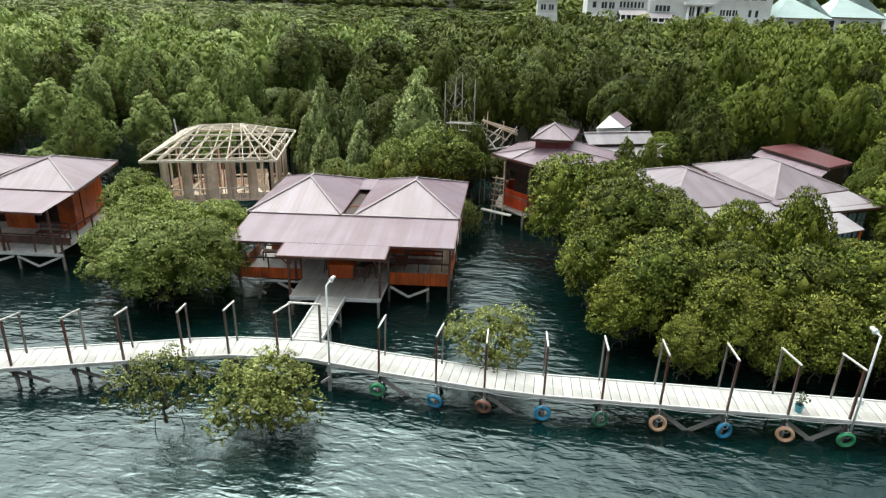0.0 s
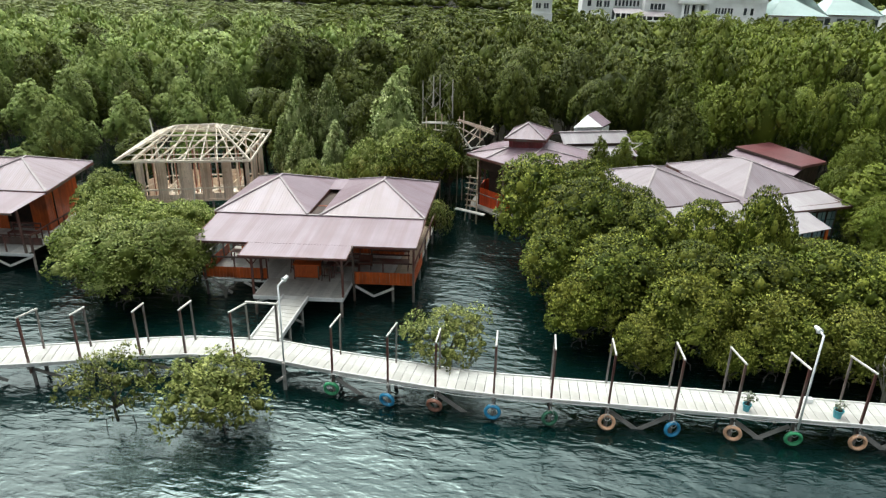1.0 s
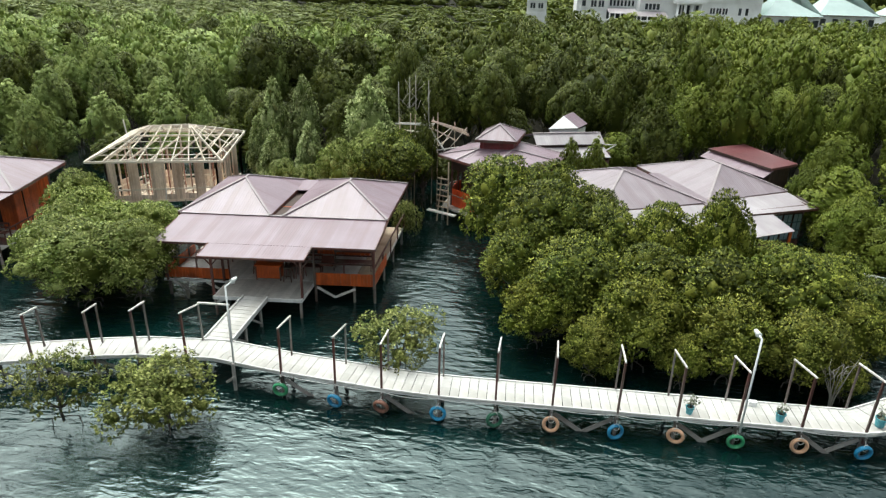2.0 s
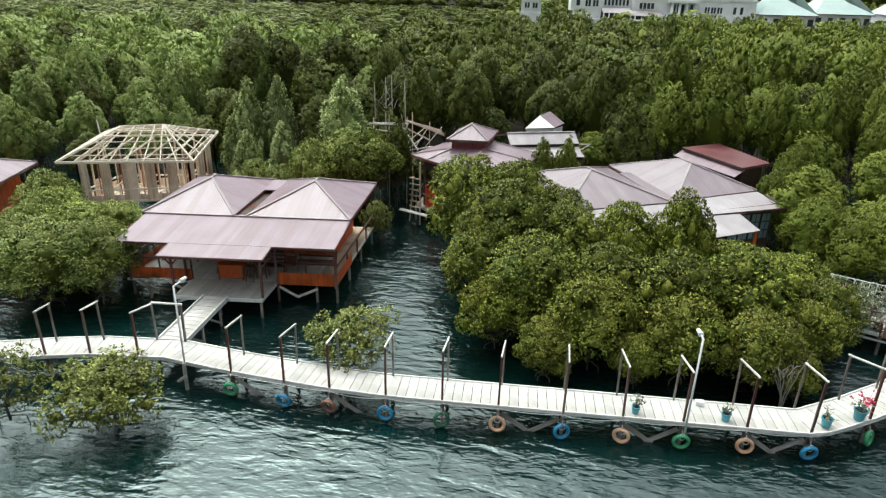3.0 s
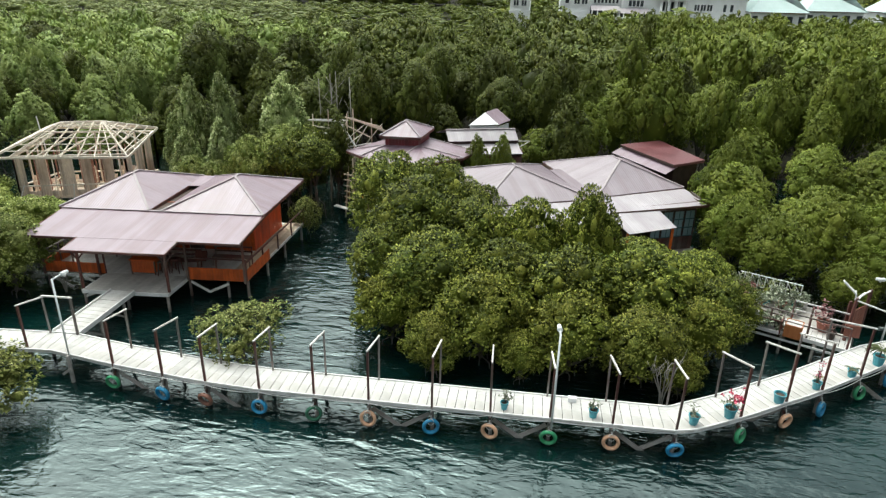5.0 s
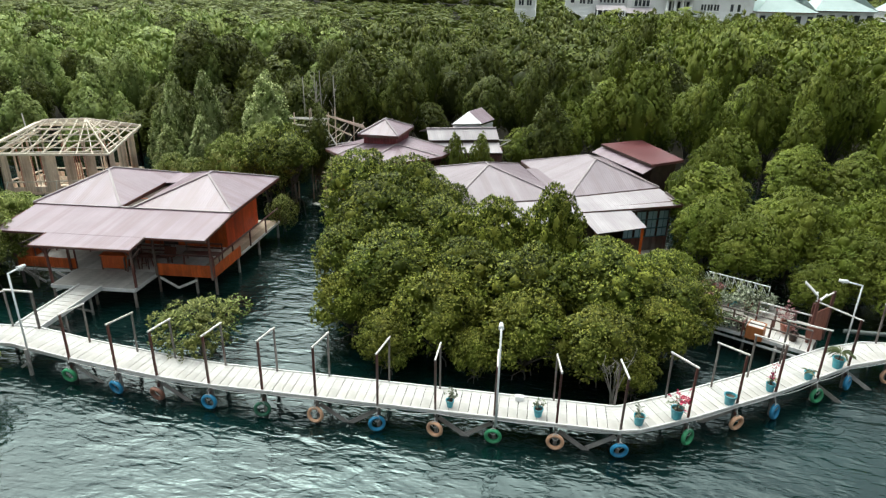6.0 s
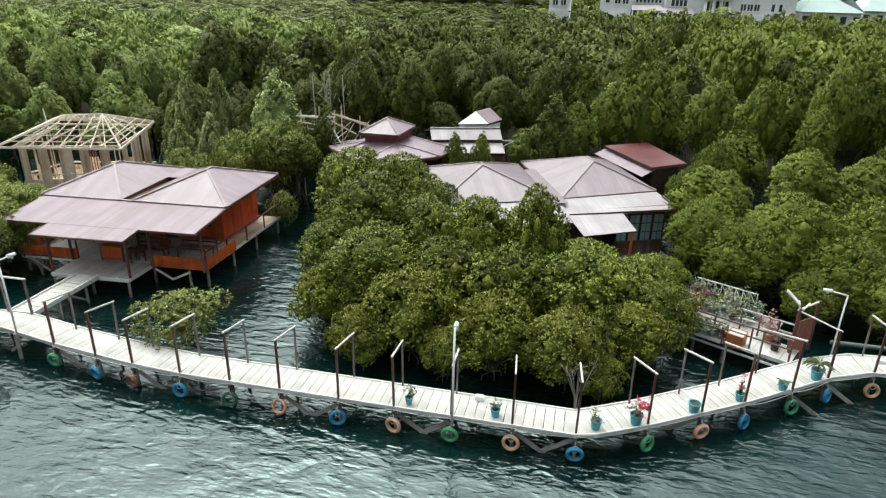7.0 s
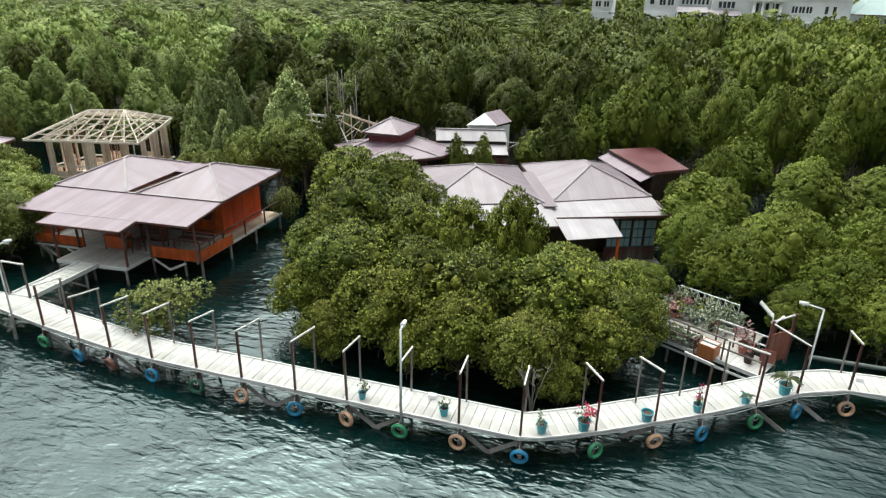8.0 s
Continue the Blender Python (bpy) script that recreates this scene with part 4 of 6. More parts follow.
        part("thin_stud", bar((p.x, p.y, z0), (p.x, p.y, 4.0), 0.05, 0.05, up=(0, 1, 0)), M_STUD, h)
    for u0, u1, zz in ((0.08, 0.35, 0.55), (0.5, 0.7, 0.4), (0.76, 0.93, 0.7)):
        p, q = wa.lerp(wd, 0.62).lerp(wb.lerp(wc, 0.62), u0), wa.lerp(wd, 0.62).lerp(wb.lerp(wc, 0.62), u1)
        part("partition", bar((p.x, p.y, z0 + zz / 2), (q.x, q.y, z0 + zz / 2), 0.03, zz), M_TIMBER, h, "pale plywood sheet")
    stilts(h, [p.lerp(q, k)[:2] for p, q in ((wa, wb), (wd, wc)) for k in (0.02, 0.35, 0.68, 0.98)], z0, mat=M_POST_REAR)
    part("prop", bar((-20.3, 33.9, 0.2), (-19.8, 34.6, 2.2), 0.05, 0.05), M_BEAM, h)
    part("pole", bar((-20.3, 37.6, 3.2), (-20.7, 37.8, 5.7), 0.06, 0.06), M_BEAM, h)
    part("ladder_beam", bar((-18.9, 34.4, 0.95), (-14.6, 35.6, 0.95), 0.06, 0.08), M_BEAM, h)
    part("ladder_beam", bar((-20.2, 34.6, 0.75), (-15.2, 36.2, 0.7), 0.06, 0.08), M_BEAM, h)
    part("prop", bar((-17.2, 34.9, -0.3), (-16.9, 35.1, 2.3), 0.06, 0.06), M_BEAM, h)
    return h


def mesh_from_ring(ring, thick):
    bm = bmesh.new()
    t = [bm.verts.new(p) for p in ring]
    b = [bm.verts.new((p[0], p[1], p[2] - thick)) for p in ring]
    bm.faces.new(t)
    bm.faces.new(b[::-1])
    for i in range(len(ring)):
        j = (i + 1) % len(ring)
        bm.faces.new((t[i], b[i], b[j], t[j]))
    bmesh.ops.recalc_face_normals(bm, faces=bm.faces)
    return bm


frame_house()


def pavilion():
    h = thing("pavilion", (2.6, 40.2, 0), "dark red eight-sided pavilion with two-tier faded metal roof", "house")
    c = Vector((2.6, 40.0))
    # lower roof: eight-sided and uneven, rising to the square lantern
    low = [Vector(p) for p in ((-1.15, 39.3, 4.22), (0.06, 38.05, 4.26), (2.15, 36.35, 4.24), (4.55, 37.2, 4.3), (6.2, 38.7, 4.32), (6.85, 40.6, 4.3), (3.9, 43.0, 4.25), (0.4, 42.6, 4.22))]
    sq = [Vector(p) for p in ((1.42, 38.98, 4.80), (3.4, 39.05, 4.82), (3.82, 40.65, 4.95), (1.85, 40.55, 4.95))]
    for k, top in ((0, (0,)), (1, (0, 1)), (2, (1,)), (3, (1,)), (4, (1, 2)), (5, (2,)), (6, (2, 3)), (7, (3, 0))):
        p, q = low[k], low[(k + 1) % 8]
        ring = [p, q] + [sq[t] for t in top[::-1]]
        for tri in ([ring] if len(ring) == 3 else [[ring[0], ring[1], ring[2]], [ring[0], ring[2], ring[3]]]):
            part("roof_sheet", roof_sheet(tri, (p + q) / 2 - sum((sq[t] for t in top), Vector()) / len(top)), M_ROOF, h)
        part("fascia", bar(p - Vector((0, 0, 0.09)), q - Vector((0, 0, 0.09)), 0.03, 0.12), M_POST, h)
    for k, t in ((0, 0), (1, 0), (2, 1), (4, 1), (5, 2), (6, 2), (7, 3)):
        part("ridge_cap", cap(low[k], sq[t], 0.09), M_CAP, h)
    q = [Vector(p) for p in ((1.12, 38.68, 5.40), (3.6, 38.78, 5.38), (4.1, 40.82, 5.60), (1.62, 40.72, 5.62))]
    hip_roof(h, [tuple(p) for p in q], [(2.5, 39.95, 6.13), (2.52, 40.1, 6.14)], M_ROOF, lambda x, y, z: (x, y, z))
    for i in range(4):
        board_wall(h, sq[i][:2], sq[(i + 1) % 4][:2], 4.65, 5.42, M_MAROON, 0.2, seed=i)
    w = [Vector((c.x + 3.0 * math.cos(a), c.y + 2.4 * math.sin(a), 0)) for a in (radians(197 + 45 * k) for k in range(8))]
    for k in range(8):
        a, b = w[k], w[(k + 1) % 8]
        board_wall(h, a[:2], b[:2], 1.0, 2.1, M_RED, 0.2, seed=k)
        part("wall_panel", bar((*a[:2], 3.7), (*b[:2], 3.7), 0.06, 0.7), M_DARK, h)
        part("wall_post", bar((*a[:2], 0.9), (*a[:2], 4.15), 0.12, 0.12, up=(0, 1, 0)), M_POST, h)
        part("handrail", bar((*(c + (a.to_2d() - c) * 1.18), 1.9), (*(c + (b.to_2d() - c) * 1.18), 1.9), 0.05, 0.05), M_POST_REAR, h)
        p = c + (a.to_2d() - c) * 1.18
        part("rail_post", bar((*p, 0.9), (*p, 1.9), 0.05, 0.05, up=(0, 1, 0)), M_POST_REAR, h)
        part("stilt", rod(((*p, -1.2), (*p, 0.95)), 0.08), M_PILE, h)
    part("floor", mesh_from_ring([(c.x + (p.x - c.x) * 1.2, c.y + (p.y - c.y) * 1.2, 0.98) for p in w], 0.1), M_DECK_GREY, h)
    # dark block added inside, the pavilion's inner shade put into its colour
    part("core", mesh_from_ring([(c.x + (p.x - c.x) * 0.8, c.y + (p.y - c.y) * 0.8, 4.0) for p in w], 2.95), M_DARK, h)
    # leaning ladder of dark rails on the water side
    for k in range(6):
        part("scaffold_rail", bar((-1.05, 38.3, 1.2 + 0.36 * k), (-0.3, 37.7, 1.3 + 0.36 * k), 0.06, 0.06), M_DECK_TAN, h)
    part("scaffold_post", bar((-1.05, 38.3, 0.2), (-0.8, 38.3, 3.1), 0.08, 0.08, up=(0, 1, 0)), M_DECK_TAN, h)
    part("scaffold_post", bar((-0.3, 37.7, 0.2), (-0.35, 37.9, 4.1), 0.08, 0.08, up=(0, 1, 0)), M_DECK_TAN, h)
    part("landing_board", bar((-1.6, 38.0, 1.05), (0.2, 37.2, 1.0), 0.3, 0.06), M_BEAM, h)


pavilion()


def long_house():
    h = thing("long_house", (7, 42, 0), "long low house with stepped pale metal roofs", "house")
    tl, tr = Vector((4.59, 42.6, 5.1)), Vector((9.02, 43.75, 5.15))
    f = Vector((0.3, -0.72, -0.58))
    part("roof_sheet", roof_sheet([tl + f, tr + f, tr, tl], f), M_ROOF_GREY, h)
    part("ridge_cap", cap(tl, tr, 0.14), M_CAP, h)
    part("clerestory", bar(tl + f + Vector((-0.1, 0.2, -0.15)), tr + f + Vector((-0.1, 0.2, -0.15)), 0.1, 0.4), M_DARK, h)
    a, b = tl + f * 0.85 + Vector((0, 0, -0.28)), tr + f * 0.9 + Vector((0, 0, -0.28))
    g = Vector((0.38, -1.0, -0.42))
    part("roof_sheet", roof_sheet([a + g, b + g, b, a], g), M_ROOF_GREY, h)
    back = Vector((-0.9, 1.9, -0.6))
    part("roof_sheet", roof_sheet([tl, tr, tr + back, tl + back], back), M_ROOF, h)
    for p, q in ((a + g * 0.8, b + g * 0.8), (tl + back * 0.8, tr + back * 0.8)):
        board_wall(h, p[:2], q[:2], 0.9, 3.7, M_POST, 0.3, seed=2)
    board_wall(h, (b + g * 0.8)[:2], (tr + back * 0.8)[:2], 0.9, 4.2, M_POST, 0.3, seed=3)
    part("outrigger", bar(tr + f + Vector((0, 0, -0.05)), tr + f + Vector((0.75, 0.2, -0.05)), 0.05, 0.05), M_BEAM, h)
    part("outrigger", bar(tr + f + Vector((0.05, 0, -0.45)), tr + f + Vector((0.75, 0.2, -0.05)), 0.05, 0.05), M_BEAM, h)
    stilts(h, [(5.5, 39.6), (8.0, 40.8), (9.6, 41.6)], 1.0)
    # white gabled shed behind
    w = thing("white_shed", (6.9, 46.8, 0), "small white shed with a hipped metal roof among the trees", "shed")
    ap, al, ar = Vector((6.75, 47.1, 5.52)), Vector((5.75, 45.9, 4.8)), Vector((7.8, 46.4, 4.85))
    d = Vector((0.75, 1.5, 0.05))
    bm = bmesh.new()
    bm.faces.new([bm.verts.new(p) for p in ((5.82, 46.0, 1.0), (7.72, 46.46, 1.0), (7.72, 46.46, 4.78), (5.82, 46.0, 4.74))])
    bmesh.ops.solidify(bm, geom=bm.faces[:], thickness=0.1)
    part("front_wall", bm, M_WHITE, w)
    part("roof_sheet", roof_sheet([al, ar, ap], (al + ar) / 2 - ap), M_WHITE, w, "white painted roof slope")
    part("roof_sheet", roof_sheet([al, ap, ap + d, al + d], al - ap), M_ROOF_GREY, w)
    part("roof_sheet", roof_sheet([ar, ap, ap + d, ar + d], ar - ap), M_ROOF, w)
    part("side_wall", bar((7.75, 46.5, 2.8), (8.4, 47.8, 2.8), 0.08, 3.8), M_WHITE, w)


long_house()

HU, HV = Vector((0.9135, 0.4067, 0)), Vector((-0.4067, 0.9135, 0))


def right_place(u, v, z=0.0):
    p = Vector((14.94, 37.96, 0)) + HU * u + HV * v
    return (p.x, p.y, z)


def right_house():
    P = right_place
    h = thing("stilt_house", (13, 36, 0), "large stilt house with twin faded pink-grey metal roofs among mangroves", "house")
    hip_roof(h, [(-2.65, -3.05, 3.82), (2.75, -2.75, 3.92), (2.7, 3.3, 4.02), (-2.9, 3.3, 4.06)], [(0.15, -0.25, 4.95), (0.13, 0.7, 4.95)], M_ROOF_MAUVE, P)
    hip_roof(h, [(-9.2, -3.45, 3.9), (-3.15, -3.45, 3.9), (-3.15, 3.0, 4.0), (-9.2, 3.0, 4.0)], [(-6.2, -0.3, 4.95), (-6.2, 0.15, 4.96)], M_ROOF_MAUVE, P)
    part("valley_sheet", roof_sheet([P(-3.3, -3.9, 3.86), P(-2.6, -3.9, 3.86), P(-2.6, 1.5, 4.1), P(-3.3, 1.5, 4.1)], HV * -1), M_ROOF_MAUVE, h)
    part("veranda_roof", roof_sheet([P(-2.9, -4.95, 3.5), P(2.95, -4.9, 3.56), P(2.75, -2.7, 3.87), P(-2.9, -3.0, 3.79)], HV * -1), M_ROOF_GREY, h)
    part("veranda_roof", roof_sheet([P(-9.2, -5.5, 3.4), P(-2.9, -5.5, 3.4), P(-2.9, -3.4, 3.85), P(-9.2, -3.4, 3.85)], HV * -1), M_ROOF_GREY, h)
    part("canopy", roof_sheet([P(-2.85, -6.75, 3.18), P(-0.1, -6.5, 3.2), P(-0.1, -4.85, 3.55), P(-3.0, -4.85, 3.55)], HV * -1), M_ROOF_GREY, h)
    for u in (-2.7, -0.25):
        part("porch_post", bar(P(u, -6.4, 0.9), P(u, -6.4, 3.15), 0.12, 0.12, up=(0, 1, 0)), M_ORANGE, h)
    for a, b in (((-2.9, -4.9, 3.56), (2.9, -4.9, 3.56)), ((-9.2, -5.45, 3.33), (-2.9, -5.45, 3.33)), ((2.9, -4.9, 3.56), (2.75, -3.4, 3.85))):
        part("fascia", bar(P(*a), P(*b), 0.04, 0.12), M_POST, h)
    for a, b in ((-9.0, -2.9), (-0.1, 2.6)):
        board_wall(h, P(a, -4.3)[:2], P(b, -4.3)[:2], 1.0, 1.75, M_POST, 0.2, seed=4)
    board_wall(h, P(2.6, -4.3)[:2], P(2.6, 3.1)[:2], 1.0, 3.7, M_POST, 0.3, seed=5)
    board_wall(h, P(-9, 3.0)[:2], P(2.6, 3.0)[:2], 1.0, 3.8, M_POST, 0.4, seed=6)
    part("lintel", bar(P(-9, -4.3, 3.35), P(2.6, -4.3, 3.5), 0.08, 0.3), M_POST, h)
    # pane colour lightened, the reflected sky put into it
    g, gn, gl, gb = material("sky_tinted_window_glass")
    gb.inputs["Base Color"].default_value = (0.26, 0.36, 0.40, 1)
    gb.inputs["Roughness"].default_value = 0.2
    for i in range(4):
        u0 = -0.05 + i * 0.66
        w = part("window", bar(P(u0, -4.28, 2.5), P(u0 + 0.6, -4.28, 2.5), 0.03, 1.5), M_DARK, h, "pale blue-framed window with small panes")
        part("window_frame", bar(P(u0, -4.31, 2.5), P(u0, -4.31, 3.3), 0.05, 0.05), M_DARK, w)
        for k in range(3):
            part("pane", bar(P(u0 + 0.05, -4.32, 2.0 + k * 0.48), P(u0 + 0.56, -4.32, 2.0 + k * 0.48), 0.02, 0.4), g, w)
            part("glazing_bar", bar(P(u0, -4.34, 1.78 + k * 0.48), P(u0 + 0.6, -4.34, 1.78 + k * 0.48), 0.03, 0.05), M_FRAME, w)
        part("glazing_bar", bar(P(u0 + 0.3, -4.34, 1.75), P(u0 + 0.3, -4.34, 3.2), 0.03, 0.03), M_FRAME, w)
    for i in range(5):
        u0 = -8.6 + i * 1.1
        part("window", bar(P(u0, -4.28, 2.45), P(u0 + 0.8, -4.28, 2.45), 0.03, 1.3), M_DARK, h)
    part("floor", mesh_from_ring([P(-9.2, -5.4, 0.98), P(-3, -5.4, 0.98), P(-3, -6.6, 0.98), P(0.2, -6.6, 0.98), P(0.2, -4.9, 0.98), P(2.8, -4.9, 0.98), P(2.8, 3.2, 0.98), P(-9.2, 3.2, 0.98)], 0.12), M_DECK_GREY, h)
    # dark block fills the rooms, painted as their shade
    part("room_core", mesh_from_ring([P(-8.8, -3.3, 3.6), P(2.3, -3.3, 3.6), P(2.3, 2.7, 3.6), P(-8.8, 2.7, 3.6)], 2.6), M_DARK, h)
    stilts(h, [P(u, v)[:2] for u in (-9, -6, -3, 0, 2.6) for v in (-5.0, 0, 3)], 0.95)
    r = thing("red_roof_house", (18, 41.5, 0), "low house with a rust-red metal roof among the trees", "house")
    L, F, R, B = Vector((15.75, 42.75, 4.72)), Vector((18.4, 39.05, 4.52)), Vector((20.4, 40.5, 4.55)), Vector((18.4, 44.4, 4.7))
    part("roof_sheet", roof_sheet([L, F, R, B], R - F), M_ROOF_RED, r)
    part("roof_sheet", roof_sheet([L + Vector((-0.55, -0.45, -0.45)), F + Vector((-0.5, -0.5, -0.45)), F + Vector((0.3, 0.2, -0.12)), L + Vector((0.2, 0.2, -0.12))], Vector((-1, -0.8, 0))), M_ROOF, r)
    part("fascia", bar(L - Vector((0, 0, 0.08)), F - Vector((0, 0, 0.08)), 0.05, 0.14), M_DARK, r)
    part("fascia", bar(F - Vector((0, 0, 0.08)), R - Vector((0, 0, 0.08)), 0.05, 0.14), M_ROOF_RED, r)
    # walls coloured near-black, standing for the shade among the trees
    board_wall(r, (F + Vector((0.1, 0.3, 0)))[:2], (R + Vector((-0.4, 0, 0)))[:2], 0.9, 4.35, M_DARK, 0.3, seed=2)
    board_wall(r, (L + Vector((0.3, 0, 0)))[:2], (F + Vector((0.1, 0.3, 0)))[:2], 0.9, 4.3, M_DARK, 0.3, seed=2)


right_house()


def scaffold_house():
    h = thing("unfinished_roof_frame", (-1.5, 41, 0), "bare pale timber posts and rafters of an unfinished hut", "house")
    rng = random.Random(12)
    for x, y, z in ((-3.6, 40.2, 5.9), (-2.65, 40.4, 6.1), (-1.55, 40.9, 5.9), (-1.25, 41.6, 6.1), (-3.2, 42.4, 5.8), (-0.2, 42.2, 5.4)):
        part("pole", bar((x, y, 0), (x + rng.uniform(-0.08, 0.08), y, z), 0.06, 0.06, up=(0, 1, 0)), M_TIMBER_WALL, h)
    for k in range(6):                                             # uneven rails on the channel side
        e = [rng.uniform(-0.25, 0.25) for _ in range(4)]
        part("wall_rail", bar((-3.9 + e[0], 39.9 + 0.1 * (k % 3), 3.75 + 0.34 * k + e[3] * 0.4), (-1.95 + 0.12 * k + e[1], 40.3, 3.75 + 0.33 * k + e[2] * 0.4), 0.06, 0.07), (M_TIMBER, M_BEAM)[k % 2], h)
    for k in range(5):                                             # crossed sticks
        e = [rng.uniform(-0.5, 0.5) for _ in range(4)]
        part("stick", bar((-2.6 + 0.5 * k + e[0], 40.2 + 0.3 * k, 3.9), (-1.6 + 0.45 * k + e[1], 40.4 + 0.3 * k, 5.5 - 0.12 * k + e[2] * 0.4), 0.05, 0.05), M_TIMBER, h)
    for k in range(4):                                             # rafters that slope down to the far side
        e = [rng.uniform(-0.2, 0.2) for _ in range(4)]
        part("rafter", bar((-1.5 + e[0], 40.6 + 0.45 * k, 5.75 - 0.12 * k), (0.75 + e[1], 41.5 + 0.4 * k, 5.0 - 0.2 * k), 0.06, 0.08), M_TIMBER_WALL, h)
    part("hip_rafter", bar((-1.75, 40.3, 5.4), (-0.55, 39.4, 4.1), 0.07, 0.08), M_BEAM, h)
    part("hip_rafter", bar((-1.6, 40.3, 5.35), (0.1, 40.6, 4.5), 0.07, 0.08), M_TIMBER_WALL, h)
    part("brace", bar((-1.5, 39.7, 3.9), (-0.4, 40.2, 4.75), 0.05, 0.05), M_TIMBER, h)
    part("brace", bar((-1.2, 39.6, 4.6), (-1.5, 39.7, 3.7), 0.05, 0.05), M_BEAM, h)
    part("ridge_beam", bar((-3.7, 40.3, 5.55), (-1.4, 40.75, 5.5), 0.07, 0.08), M_BEAM, h)
    part("eave_beam", bar((-1.9, 39.7, 3.85), (0.3, 40.0, 4.25), 0.06, 0.07), M_BEAM, h)
    h.location = (-1.9, 42.4, 0)                                   # it stands back from the channel


scaffold_house()


# ---------------------------------------------------------------- trees
def faces_mesh(name, verts, groups, mat, normals=None):
    """A mesh from vertices and arrays of faces; each array holds faces of one size."""
    me = bpy.data.meshes.new(name)
    me.vertices.add(len(verts))
    me.vertices.foreach_set("co", np.asarray(verts, dtype=np.float32).ravel())
    loops = np.concatenate([g.ravel() for g in groups]).astype(np.int32)
    sizes = np.concatenate([np.full(len(g), g.shape[1]) for g in groups])
    me.loops.add(len(loops))
    me.loops.foreach_set("vertex_index", loops)
    me.polygons.add(len(sizes))
    me.polygons.foreach_set("loop_start", np.concatenate([[0], np.cumsum(sizes)[:-1]]).astype(np.int32))
    me.update(calc_edges=True)
    me.materials.append(mat)
    if normals is not None:                                        # leaves shade softly with the round of their tuft
        me.polygons.foreach_set("use_smooth", np.ones(len(sizes), dtype=bool))
        me.normals_split_custom_set_from_vertices(normals.astype(np.float32))
    return me


def ico(sub):
    """A closed unit ball: vertices and facets."""
    bm = bmesh.new()
    bmesh.ops.create_icosphere(bm, subdivisions=sub, radius=1.0)
    bm.verts.index_update()
    out = np.array([v.co[:] for v in bm.verts]), np.array([[v.index for v in f.verts] for f in bm.faces])
    bm.free()
    return out


ICO = {1: ico(1), 2: ico(2), 3: ico(3)}


def unit(v):
    return v / np.maximum(np.linalg.norm(v, axis=1, keepdims=True), 1e-9)


def rosettes(c, ax, k, L, w, rs, sides=4):
    """k leaves round each centre c with axis ax: folded lozenges, or plain wedges far off. Returns vertices and faces."""
    n = len(c)
    ref = np.where(np.abs(ax[:, 2:3]) < 0.9, [[0, 0, 1.0]], [[1.0, 0, 0]])
    t1 = unit(np.cross(ax, ref))
    t2 = np.cross(ax, t1)
    vs = []
    for i in range(k):
        a = math.tau * i / k + rs.uniform(-0.4, 0.4, (n, 1)) + rs.uniform(0, 6.28)
        e = rs.uniform(0.15, 0.95, (n, 1))
        d = np.cos(e) * (np.cos(a) * t1 + np.sin(a) * t2) + np.sin(e) * ax
        s = unit(np.cross(ax, d))
        up = np.cross(d, s)
        ln = L * rs.uniform(0.7, 1.25, (n, 1))
        wd = w * rs.uniform(0.8, 1.2, (n, 1))
        o = c + d * 0.02
        if sides == 3:
            tip = o + d * ln
            vs.append(np.stack([o - d * ln * 0.15, tip - s * wd * 0.5, tip + s * wd * 0.5], 1))
            continue
        vs.append(np.stack([o, o + d * ln * 0.55 - s * wd * 0.5 - up * wd * 0.12, o + d * ln - np.array([0, 0, 1.0]) * ln * 0.1, o + d * ln * 0.55 + s * wd * 0.5 - up * wd * 0.12], 1))
    v = np.concatenate(vs).reshape(-1, 3)
    return v, np.arange(len(v)).reshape(-1, sides)


